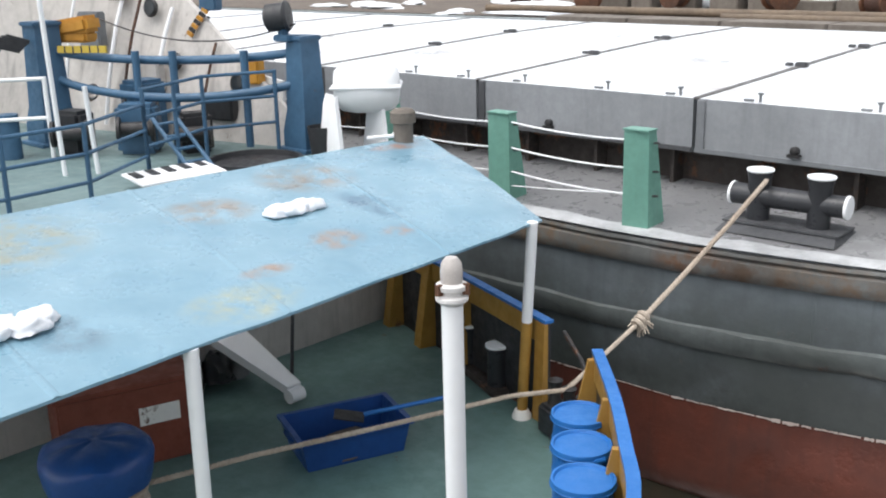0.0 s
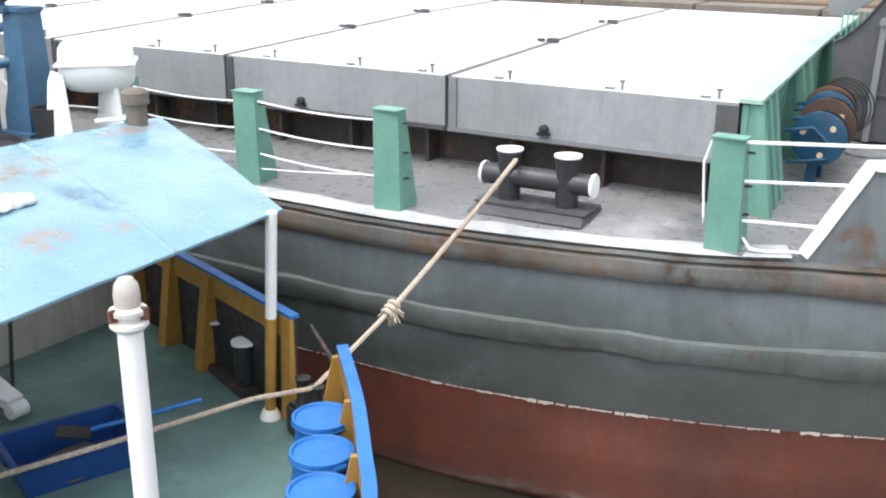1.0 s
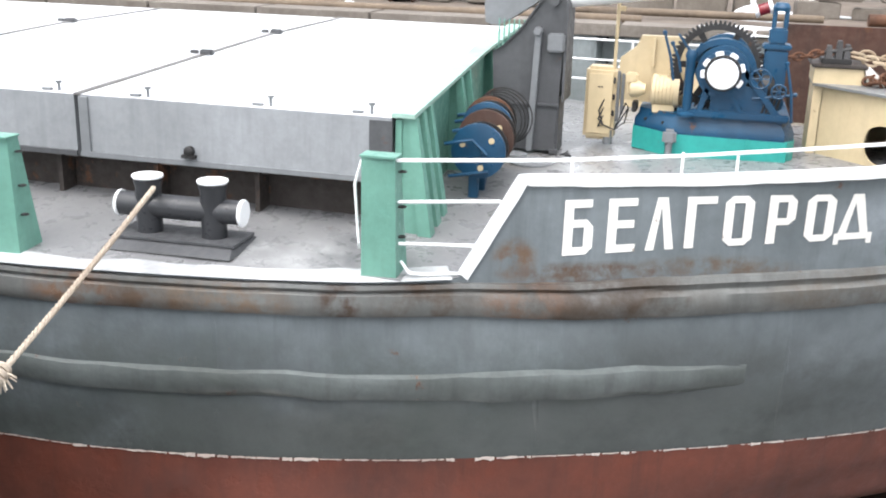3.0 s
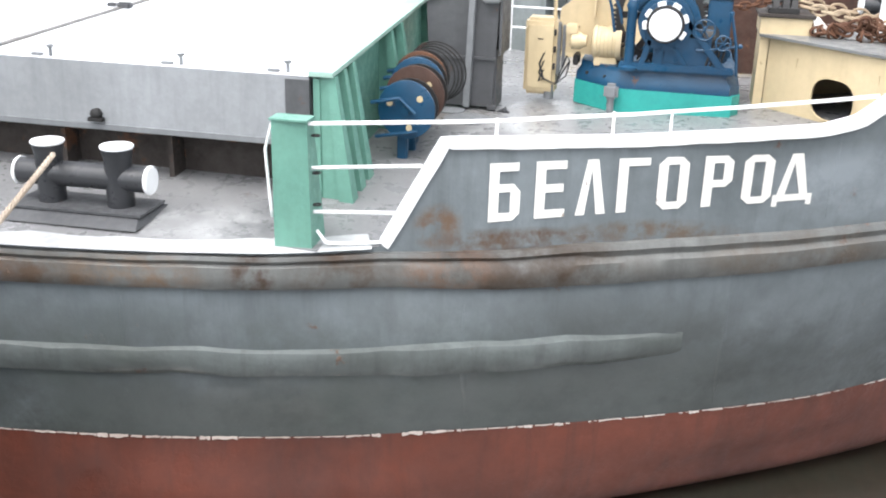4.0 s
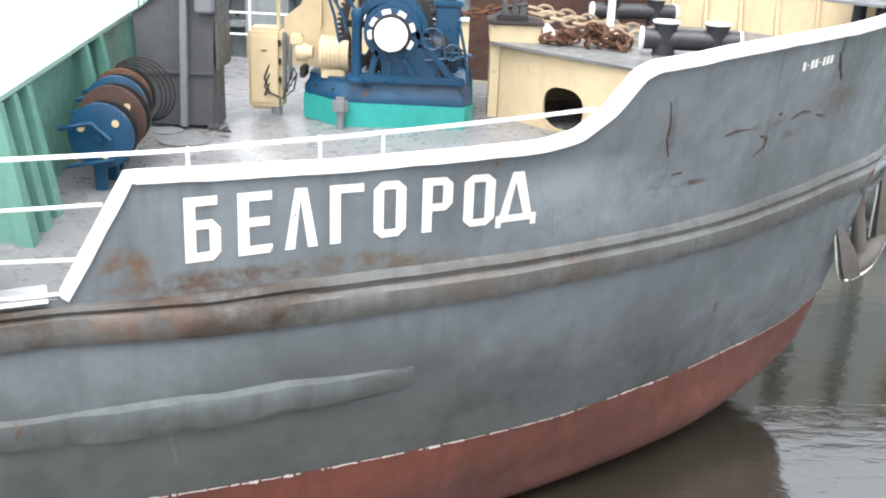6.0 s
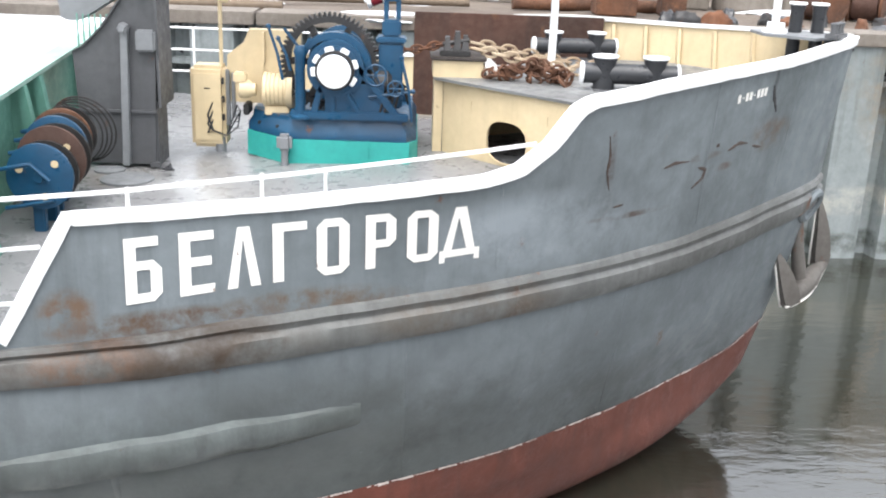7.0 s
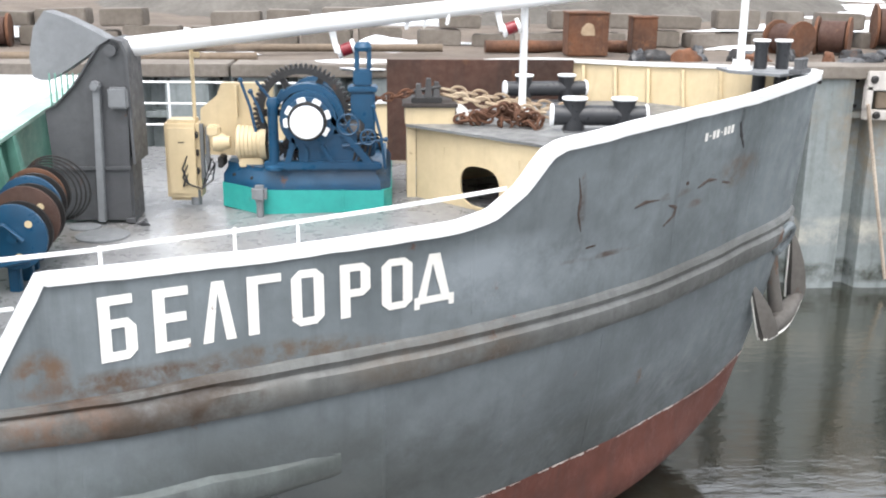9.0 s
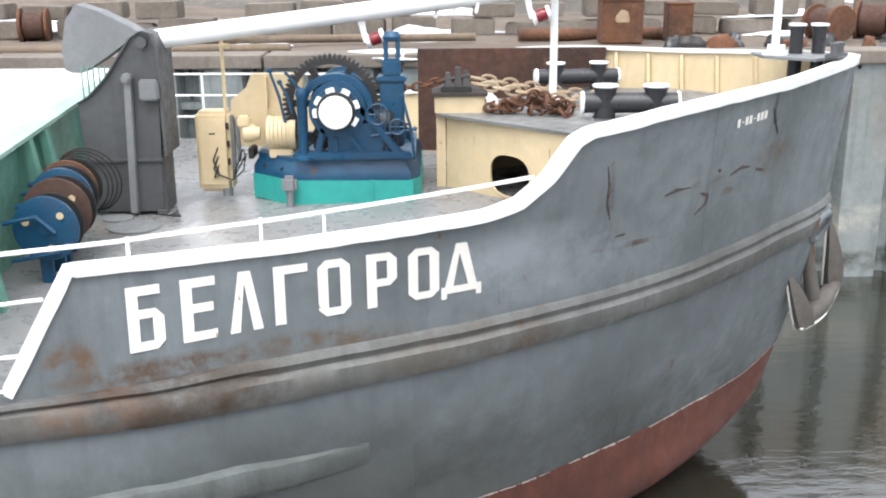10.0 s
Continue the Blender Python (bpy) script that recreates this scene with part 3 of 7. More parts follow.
# scrapes, dents and weld seams on the bow plating
def hull_scrape(points, width, material, name, label, out=0.006):
    """A tapering ragged mark along (x, z) points of the hull."""
    line = []
    for (ax, az), (bx, bz) in zip(points, points[1:]):
        line += [(ax + (bx - ax) * k / 8, az + (bz - az) * k / 8) for k in range(8)]
    line.append(points[-1])
    bm = bmesh.new()
    rings = []
    for k, (x, z) in enumerate(line):
        ax, az = line[max(k - 1, 0)]
        bx, bz = line[min(k + 1, len(line) - 1)]
        d = math.hypot(bx - ax, bz - az)
        nx, nz = -(bz - az) / d, (bx - ax) / d
        w = width * (0.25 + 0.75 * math.sin(math.pi * (k + 0.5) / len(line))) * (1 + 0.7 * noise.noise(Vector((x * 23, z * 23, 2.0))))
        rings.append([hull_at(x + nx * w * e, z + nz * w * e, o) for e, o in ((-0.5, 0.0), (-0.4, out), (0.4, out), (0.5, 0.0))])
    loft(bm, rings, closed=False)
    part(name, bm, material, ship, label)


M_SCRAPE = paint("brown_bare_scrape", (0.085, 0.06, 0.05), (0.05, 0.036, 0.03), rough=0.7, bump=0.5, grain=20)
M_GASH = paint("black_gash", (0.012, 0.012, 0.014), (0.02, 0.018, 0.018), rough=0.6, bump=0.3)
hull_scrape([(10.35, 1.50), (10.385, 1.38), (10.46, 1.22)], 0.045, M_GASH, "hull_gash", "short black gash below the bulwark")
for pts, w in (([(8.50, 1.28), (8.53, 1.10), (8.52, 0.95), (8.56, 0.79)], 0.022), ([(9.10, 0.90), (9.22, 0.93), (9.38, 0.92)], 0.030), ([(9.50, 0.84), (9.60, 0.80), (9.58, 0.72), (9.46, 0.64)], 0.034),
               ([(9.86, 0.93), (10.0, 0.98), (10.12, 0.96)], 0.030), ([(10.2, 0.92), (10.33, 0.88)], 0.03), ([(9.70, 1.02), (9.73, 1.0)], 0.03), ([(8.62, 0.62), (8.72, 0.63)], 0.02)):
    hull_scrape(pts, w, M_SCRAPE, "rust_scrape", "brown scraped dent in the grey plating")
for pts in ([(7.62, 0.20), (7.62, 0.95)], [(9.60, 0.25), (9.62, 1.60)], [(10.72, 0.35), (10.76, 1.68)], [(6.9, -0.45), (6.9, -1.7)], [(8.9, -0.3), (8.85, -1.7)], [(4.75, -0.5), (4.78, -1.7)], [(2.1, -0.4), (2.1, -0.85)]):
    hull_scrape(pts, 0.045, M_HULL, "weld_seam", "thin weld seam of the plating", 0.0035)

# ---- hatches ----
def hatch_z(y):
    return float(np.interp(y, [1.52, 6.0, 8.9], [1.19, 1.37, 1.40]))


def front_x(y):
    return 3.24 - 0.06 * (y - 1.52)


HY0, HY1 = 1.52, 8.9
PANEL = 3.29
for k in range(8):
    x1 = 3.24 - PANEL * k - 0.02
    x0 = x1 - PANEL + 0.05
    bm = bmesh.new()
    ys = np.linspace(HY0, HY1, 17)
    random.seed(k)
    rings = []
    for x in np.linspace(x0, x1, 5):
        lean = (front_x(HY1) - 3.24) / (HY1 - HY0) * (x - x0) / (x1 - x0) if k == 0 else 0.0
        rings.append([(x + lean * (y - HY0), y, hatch_z(y)) for y in ys] + [(x + lean * (HY1 - HY0), HY1, 0.57), (x, HY0, 0.57)])
    loft(bm, rings)
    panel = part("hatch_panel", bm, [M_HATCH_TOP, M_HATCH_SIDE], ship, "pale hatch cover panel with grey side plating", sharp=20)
    # Upward faces take the near-white colour, all others the grey.
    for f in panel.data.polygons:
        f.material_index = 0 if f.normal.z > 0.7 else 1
    bm = bmesh.new()
    for y, h in ((HY0 - 0.012, 0.57),):
        box(bm, ((x0 + x1) / 2, y, 0.60), (x1 - x0, 0.03, 0.05))
        box(bm, (x0 + 0.06, y, 0.88), (0.10, 0.024, 0.58))
    part("panel_edging", bm, M_DGREY if k else M_MGREY, panel)
    bm = bmesh.new()
    loft(bm, [[(x0 - 0.055, y, hatch_z(y) - 0.01), (x0 - 0.05, y, hatch_z(y) + 0.014), (x0 + 0.02, y, hatch_z(y) + 0.014), (x0 + 0.025, y, hatch_z(y) - 0.01)] for y in ys])
    part("joint_strip", bm, M_JOINT, panel, "dark grey rubber joint between panels")
    for fx in (0.22, 0.62, 0.93):
        bm = bmesh.new()
        lathe(bm, [(0.016, -0.02), (0.016, 0.08), (0.032, 0.085), (0.034, 0.105), (0.0, 0.11)], (x0 + (x1 - x0) * fx, HY0 + 0.10, 1.19), n=10)
        box(bm, (x0 + (x1 - x0) * fx - 0.13, HY0 + 0.09, 1.208), (0.10, 0.05, 0.022))
        part("cleat", bm, M_MGREY, panel)
    for fy in (0.36, 0.64):
        bm = bmesh.new()
        y = HY0 + (HY1 - HY0) * fy
        box(bm, (x0 + 0.02, y, hatch_z(y) + 0.03), (0.16, 0.10, 0.07), bevel=0.015)
        box(bm, (x0 - 0.18, y + 0.06, hatch_z(y) + 0.02), (0.10, 0.06, 0.05), bevel=0.01)
        part("hinge_lug", bm, M_DGREY, panel)
    bm = bmesh.new()
    lathe(bm, [(0.05, 0), (0.05, 0.05), (0.03, 0.06)], (x0 + 1.2, HY0 - 0.005, 0.72), (0, -1, 0), 10)
    box(bm, (x0 + 1.2, HY0 - 0.04, 0.67), (0.14, 0.06, 0.03))
    part("side_fitting", bm, M_STEEL, panel)

for y, z, w, h in ((HY0 + 0.40, 0.29, 0.05, 0.62), (HY0 + 0.32, 0.52, 0.2, 0.05), (HY0 + 0.33, 0.10, 0.16, 0.04), (HY1 - 0.40, 0.29, 0.05, 0.62)):
    bm = bmesh.new()
    box(bm, (-11.4, y, z), (29.1, w, h))
    part("hatch_coaming", bm, M_COAMING, ship, "dark rusty hatch coaming under the covers")
bm = bmesh.new()
box(bm, (3.12, HY0 - 0.012, 0.88), (0.22, 0.024, 0.56))
part("corner_plate", bm, M_DGREY, ship, "dark grey corner plate of the hatch")
for k in range(26):
    bm = bmesh.new()
    box(bm, (2.9 - 1.1 * k, HY0 + 0.28, 0.28), (0.05, 0.26, 0.58))
    part("coaming_stay", bm, M_COAMING, ship)

# green front of the hatch with its webs
bm = bmesh.new()
rings = []
for a in np.linspace(HY0 + 0.02, HY1 - 0.02, 18):
    f = front_x(a)
    rings.append([(f + 0.01, a, deck_z(f, a) - 0.02), (f + 0.07, a, deck_z(f, a) - 0.02), (f + 0.07, a, hatch_z(a) - 0.02), (f + 0.01, a, hatch_z(a) - 0.02)])
loft(bm, rings)
part("hatch_front", bm, M_GREEN, ship, "sea-green hatch end plating")
bm = bmesh.new()
rings = []
for a in np.linspace(HY0 - 0.02, HY1, 18):
    z, f = hatch_z(a), front_x(a)
    rings.append([(f - 0.02, a, z + 0.005), (f + 0.20, a, z + 0.005), (f + 0.20, a, z + 0.045), (f - 0.02, a, z + 0.045)])
loft(bm, rings)
part("hatch_front_flange", bm, M_PALEGREEN, ship, "pale green top flange")
for y in (1.56, 1.86, 2.16, 3.75, 4.25, 6.1, 6.7, 7.3, 7.9, 8.5):
    bm = bmesh.new()
    d, t, f = deck_z(3.5, y), hatch_z(y), front_x(y)
    prism(bm, [(f + 0.07, d - 0.02), (f + 0.36, d - 0.02), (f + 0.33, d + 0.25), (f + 0.20, t), (f + 0.07, t)], 0.04, xz(y))
    loft(bm, [[(f + 0.25, y - 0.05, d - 0.02), (f + 0.38, y - 0.05, d - 0.02), (f + 0.38, y + 0.10, d - 0.02), (f + 0.25, y + 0.10, d - 0.02)],
              [(f + 0.13, y - 0.02, t), (f + 0.21, y - 0.02, t), (f + 0.21, y + 0.06, t), (f + 0.13, y + 0.06, t)]])
    part("hatch_web", bm, M_GREEN, ship)


# ---- guard posts, wires and rails of the ship ----
def guard_post(x, y):
    ob = thing("guard_post", (x + 0.15, y + 0.15, 0), "tall tapered sea-green steel guard post on the deck edge", "post", "guard posts")
    bm = bmesh.new()
    lo = [(x, y, -0.01), (x + 0.30, y + 0.03, -0.01), (x + 0.30, y + 0.36, -0.01), (x, y + 0.33, -0.01)]
    hi = [(x, y, 1.045), (x + 0.28, y + 0.03, 1.045), (x + 0.28, y + 0.17, 1.045), (x, y + 0.14, 1.045)]
    loft(bm, [lo, hi])
    part("post_body", bm, M_GREEN, ob)
    bm = bmesh.new()
    box(bm, (x + 0.14, y + 0.085, 1.052), (0.31, 0.19, 0.016))
    part("top_plate", bm, M_GREEN, ob)
    bm = bmesh.new()
    box(bm, (x + 0.16, y + 0.20, 0.012), (0.38, 0.40, 0.014))
    part("foot_plate", bm, M_DECK, ob)
    for z in (0.92, 0.62, 0.36):
        bm = bmesh.new()
        ring(bm, (x + 0.32, y + 0.12, z), (0, 0, 1), 0.03, 0.008, 10, 5)
        part("eye", bm, M_STEEL, ob)
    return ob


POSTS = [(-3.86, 0.10), (-1.93, 0.09), (0.0, 0.0), (3.29, 0.49)]
for px, py in POSTS:
    guard_post(px, py)
for (ax, ay), (bx, by) in zip(POSTS[:2], POSTS[1:3]):
    for z, drop in ((0.95, 0.03), (0.65, 0.03), (0.37, 0.03)):
        bm = bmesh.new()
        tube(bm, sag((ax + 0.30, ay + 0.07, z), (bx, by + 0.07, z - 0.02), drop), 0.011, 6)
        tagged(part("guard_wire", bm, M_WHITE), "white sagging guard wire strung between green posts", "wire", "guard wires")
bm = bmesh.new()
tube(bm, sag((-1.63, 0.16, 0.20), (0, 0.07, 0.36), 0.01), 0.008, 6)
tagged(part("guard_wire", bm, M_WHITE), "thin slack white line tied between green posts", "wire", "guard wires")
for (ax, ay) in POSTS[:1]:
    for z in (0.95, 0.65):
        bm = bmesh.new()
        tube(bm, sag((ax - 3, ay - 0.05, z), (ax, ay + 0.07, z), 0.04), 0.011, 6)
        tagged(part("guard_wire", bm, M_WHITE), "white sagging guard wire strung between green posts", "wire", "guard wires")

rail = thing("bulwark_rail", (6.0, 1.5, 0.9), "white flat-bar handrail on short stanchions above the bulwark", "railing")
pts = [(3.57, 0.57, 1.02)]
for x in np.linspace(4.7, 7.9, 18):
    p = hull_at(x, sheer(x), -0.06)
    pts.append((p.x, p.y, float(np.interp(x, [4.7, 4.92, 5.95, 6.77, 7.64, 7.9], [1.01, 1.015, 1.07, 1.14, 1.22, 1.25]))))
bm = bmesh.new()
loft(bm, [[(x, y - 0.02, z - 0.012), (x, y + 0.02, z - 0.012), (x, y + 0.02, z + 0.012), (x, y - 0.02, z + 0.012)] for x, y, z in pts])
part("handrail", bm, M_WHITE, rail)
for x in (4.93, 5.82, 6.27):
    bm = bmesh.new()
    p = hull_at(x, sheer(x), -0.06)
    box(bm, (x, p.y, sheer(x) + 0.09), (0.022, 0.03, 0.18 if x != 5.82 else 0.26))
    part("stanchion", bm, M_LETTER if x == 5.82 else M_WHITE, rail)
for z0, z1, x1 in ((0.66, 0.66, 4.38), (0.30, 0.27, 4.2)):
    bm = bmesh.new()
    p = hull_at(x1, 0.3, -0.05)
    cyl(bm, (3.57, 0.60, z0), (x1, p.y, z1), 0.016, n=8)
    part("mid_rail", bm, M_WHITE, rail)
bm = bmesh.new()
rope(bm, [(3.6, 0.62, 0.14), (3.68, 0.60, 0.05), (3.8, 0.66, 0.03), (3.95, 0.72, 0.035), (4.1, 0.80, 0.03)], 0.014, 0.06)
tagged(part("rope_end", bm, M_SNOW), "short white rope end lying on the deck edge", "rope")
bm = bmesh.new()
rope(bm, [(3.27, 0.55, 1.0), (3.22, 0.53, 0.8), (3.24, 0.53, 0.5), (3.26, 0.52, 0.3), (3.25, 0.56, 0.24)], 0.012, 0.06)
tagged(part("hanging_line", bm, M_SNOW), "white line hanging down a green post", "rope")


# ---- double bollards ----
def bollard(at, turn, label, span=0.60, r=0.115, h=0.50, plinth=0.26):
    ob = thing("double_bollard", (0, 0, 0), label, "bollard", "bollards")
    bm = bmesh.new()
    loft(bm, [[(sx * lo[0], sy * lo[1], z) for sx, sy in ((-1, -1), (1, -1), (1, 1), (-1, 1))] for lo, z in (((span * 0.98, 0.36) if plinth > 0.05 else (span * 0.72, 0.16), 0), ((span * 0.90, 0.20) if plinth > 0.05 else (span * 0.70, 0.15), max(plinth, 0.015)))])
    part("plinth", bm, M_DGREY, ob)
    if plinth > 0.05:
        bm = bmesh.new()
        box(bm, (0, 0, plinth + 0.008), (span * 1.9, 0.46, 0.02))
        part("base_plate", bm, M_DGREY, ob)
    for s in (-1, 1):
        bm = bmesh.new()
        lathe(bm, [(r * 1.0, plinth), (r, plinth + h * 0.80), (r * 1.06, plinth + h * 0.86), (r * 1.12, plinth + h * 0.90), (r * 1.12, plinth + h - 0.02)], (s * span / 2, 0, 0), n=28)
        post = part("bitt", bm, M_BLACK, ob)
        bm = bmesh.new()
        lathe(bm, [(r * 1.15, plinth + h - 0.022), (r * 1.22, plinth + h - 0.012), (r * 1.2, plinth + h + 0.004), (0, plinth + h + 0.01)], (s * span / 2, 0, 0), n=28)
        part("cap", bm, M_SNOW, post, "white painted cap")
    z = plinth + h * 0.48
    bm = bmesh.new()
    lathe(bm, [(r * 0.95, -span * 0.93), (r * 0.95, span * 0.93)], (0, 0, z), (1, 0, 0), 28)
    bar = part("cross_pipe", bm, M_BLACK, ob)
    for s in (-1, 1):
        bm = bmesh.new()
        lathe(bm, [(r * 1.06, 0), (r * 1.08, 0.015), (r * 1.0, 0.03), (0, 0.032)], (s * span * 0.925, 0, z), (s, 0, 0), 28)
        part("end_disc", bm, M_SNOW, bar, "white painted end disc")
    ob.matrix_basis = pose(*at, 0, 0, turn)
    return ob


bollard((1.50, 0.72, 0.05), 2, "black double bollard with white caps, standing on the deck", 0.63, h=0.535, plinth=0.075)


# ---- foredeck gear of the cargo ship ----
def anchor_windlass():
    ob = thing("anchor_windlass", (6.0, 5.6, 0.33), "blue anchor windlass with black gear wheel on a turquoise base", "windlass")
    base = [(5.05, 5.42), (5.52, 4.98), (6.82, 4.94), (6.93, 5.12), (6.93, 6.7), (5.05, 6.7)]
    bm = bmesh.new()
    loft(bm, [[(x, y, z) for x, y in base] for z in (0.30, 0.57)])
    box(bm, (6.40, 4.955, 0.45), (0.02, 0.03, 0.26))
    box(bm, (6.83, 4.945, 0.45), (0.02, 0.03, 0.26))
    part("base", bm, M_TEAL, ob, "turquoise steel seat")
    inner = [(6.0 + (x - 6.0) * 0.985, 5.8 + (y - 5.8) * 0.985) for x, y in base]
    inner2 = [(6.0 + (x - 6.0) * 0.93, 5.8 + (y - 5.8) * 0.93) for x, y in base]
    bm = bmesh.new()
    loft(bm, [[(x, y, z) for x, y in r] for r, z in ((inner, 0.572), (inner, 0.66), (inner2, 0.74), (inner2, 0.80))])
    part("bed_plate", bm, M_BLUE, ob)
    hub = Vector((6.05, 5.0, 1.33))
    for k, y in enumerate((5.0, 6.25)):
        bm = bmesh.new()
        outer = [(hub.x + 0.30 * math.cos(a), 1.33 + 0.30 * math.sin(a)) for a in np.linspace(0, 2 * math.pi, 24, endpoint=False)]
        inn = [(hub.x + 0.17 * math.cos(a), 1.33 + 0.17 * math.sin(a)) for a in np.linspace(0, 2 * math.pi, 24, endpoint=False)]
        plate_with_hole(bm, outer, inn, 0.10, xz(y - 0.05))
        for x0, x1, z1, w in ((5.80, 5.90, 1.15, 0.07), (6.02, 6.02, 1.06, 0.06), (6.36, 6.16, 1.08, 0.06), (6.76, 6.28, 1.36, 0.08)):
            d = Vector((x1 - x0, 0, z1 - 0.78))
            box(bm, (Vector((x0, y, 0.78)) + Vector((x1, y, z1))) / 2, (w, 0.10, d.length), Euler((0, math.atan2(d.x, d.z), 0)).to_matrix().to_4x4(), 0.012)
        box(bm, (6.20, y, 0.84), (1.25, 0.14, 0.09), bevel=0.015)
        box(bm, (6.25, y, 1.02), (0.62, 0.03, 0.32))
        part("side_frame", bm, M_BLUE, ob)
    bm = bmesh.new()
    lathe(bm, [(0.245, -0.03), (0.245, 0.03), (0.19, 0.035), (0.165, 0.10), (0.175, 0.15), (0.175, 0.165)], (6.05, 4.93, 1.33), (0, -1, 0), 32)
    head = part("warping_head", bm, M_BLUE, ob)
    bm = bmesh.new()
    lathe(bm, [(0.168, 0.164), (0.174, 0.172), (0.164, 0.186), (0.0, 0.196)], (6.05, 4.93, 1.33), (0, -1, 0), 32)
    part("end_disc", bm, M_WHITE, head, "white painted end disc")
    bm = bmesh.new()
    lathe(bm, [(0.205, 0.06), (0.205, 0.10), (0.19, 0.104)], (6.05, 4.93, 1.33), (0, -1, 0), 32)
    part("brake_rim", bm, M_STEEL, head, "black brake rim behind the white disc")
    for a in np.radians([18, 62, 105, 150, 185, 330]):
        bm = bmesh.new()
        c = hub + Vector((0.218 * math.cos(a), -0.14, 0.218 * math.sin(a)))
        box(bm, c, (0.06, 0.06, 0.09), Euler((0, math.pi / 2 - a + math.pi / 2, 0)).to_matrix().to_4x4(), 0.008)
        part("paint_patch", bm, M_WHITE, head)
    # big gear with teeth
    bm = bmesh.new()
    n = 60
    pts, inn = [], []
    for i in range(n * 4):
        a = 2 * math.pi * i / (n * 4)
        r = 0.53 if i % 4 in (0, 1) else 0.485
        pts.append((5.97 + r * math.cos(a), 1.36 + r * math.sin(a)))
        inn.append((5.97 + 0.42 * math.cos(a), 1.36 + 0.42 * math.sin(a)))
    plate_with_hole(bm, pts, inn, 0.12, xz(5.22))
    gear = part("gear_wheel", bm, M_STEEL, ob, "black toothed gear wheel")
    for a in np.radians(range(0, 360, 60)):
        d = Vector((math.cos(a), 0, math.sin(a)))
        bm = bmesh.new()
        box(bm, Vector((5.97, 5.28, 1.36)) + d * 0.27, (0.32, 0.06, 0.07), Euler((0, -a, 0)).to_matrix().to_4x4())
        part("spoke", bm, M_STEEL, gear)
    bm = bmesh.new()
    cyl(bm, (5.97, 5.18, 1.36), (5.97, 5.38, 1.36), 0.12)
    part("gear_hub", bm, M_STEEL, gear)
    # gear guard arch and its pillar
    bm = bmesh.new()
    arch = [(6.03 + 0.40 * math.cos(a), 1.30 + 0.40 * math.sin(a)) for a in np.linspace(radians(5), radians(175), 20)]
    arch2 = [(6.03 + 0.33 * math.cos(a), 1.30 + 0.33 * math.sin(a)) for a in np.linspace(radians(175), radians(5), 20)]
    prism(bm, arch + arch2, 0.16, xz(5.04))
    part("gear_guard", bm, M_BLUE, ob)
    bm = bmesh.new()
    lathe(bm, [(0.11, 0.80), (0.11, 0.83), (0.055, 0.85), (0.055, 1.45), (0.07, 1.5), (0.05, 1.56)], (5.68, 4.98, 0), n=14)
    box(bm, (5.62, 4.98, 1.60), (0.03, 0.03, 0.34), pose(0, 0, 0, 0, -38, 0), 0.008)
    box(bm, (5.74, 4.98, 1.56), (0.03, 0.03, 0.2), pose(0, 0, 0, 0, 30, 0), 0.008)
    part("brake_pillar", bm, M_BLUE, ob)
    bm = bmesh.new()
    lathe(bm, [(0.34, 0.0), (0.34, 0.05), (0.22, 0.07), (0.22, 0.55), (0.34, 0.57), (0.34, 0.62)], (6.05, 5.5, 1.33), (0, 1, 0), 24)
    part("cable_drum", bm, M_BLUE, ob)
    bm = bmesh.new()
    cyl(bm, (6.05, 4.95, 1.33), (6.05, 6.9, 1.33), 0.07)
    part("shaft", bm, M_STEEL, ob)
    # chain stopper screw
    bm = bmesh.new()
    box(bm, (6.62, 5.32, 1.24), (0.26, 0.26, 0.70), bevel=0.02)
    box(bm, (6.62, 5.32, 1.62), (0.32, 0.30, 0.06), bevel=0.015)
    box(bm, (6.62, 5.32, 1.74), (0.20, 0.20, 0.18), bevel=0.02)
    box(bm, (6.56, 5.32, 1.94), (0.05, 0.10, 0.24), bevel=0.012)
    box(bm, (6.69, 5.32, 1.94), (0.05, 0.10, 0.24), bevel=0.012)
    lathe(bm, [(0.09, 2.02), (0.10, 2.06), (0.07, 2.11), (0.0, 2.12)], (6.625, 5.32, 0), n=14)
    part("brake_screw", bm, M_BLUE, ob)
    for cx, cy, cz, r in ((6.47, 4.95, 1.28, 0.11), (6.68, 4.93, 1.15, 0.08)):
        bm = bmesh.new()
        ring(bm, (cx, cy, cz), (0, 1, 0), r, 0.011, 22, 6)
        for a in np.radians([0, 60, 120]):
            d = Vector((math.cos(a), 0, math.sin(a))) * r
            cyl(bm, Vector((cx, cy, cz)) - d, Vector((cx, cy, cz)) + d, 0.007, n=6)
        cyl(bm, (cx, cy - 0.01, cz), (cx, cy + 0.35, cz), 0.015, n=8)
        part("handwheel", bm, M_BLUE, ob)
    bm = bmesh.new()
    lathe(bm, [(0.19, 0.0), (0.20, 0.04), (0.17, 0.06), (0.17, 0.30), (0.12, 0.34)], (6.30, 5.22, 1.12), (1, 0, 0.05), 18)
    part("hydraulic_motor", bm, M_STEEL, ob)
    # cream drive on the aft side
    bm = bmesh.new()
    prism(bm, [(4.80, 0.85), (5.62, 0.82), (5.62, 1.64), (5.06, 1.64), (5.00, 1.50), (4.82, 1.36)], 0.16, xz(5.58))
    box(bm, (5.22, 5.55, 1.45), (0.03, 0.08, 0.34))
    part("gearbox", bm, M_CREAM, ob, "cream gearbox housing")
    bm = bmesh.new()
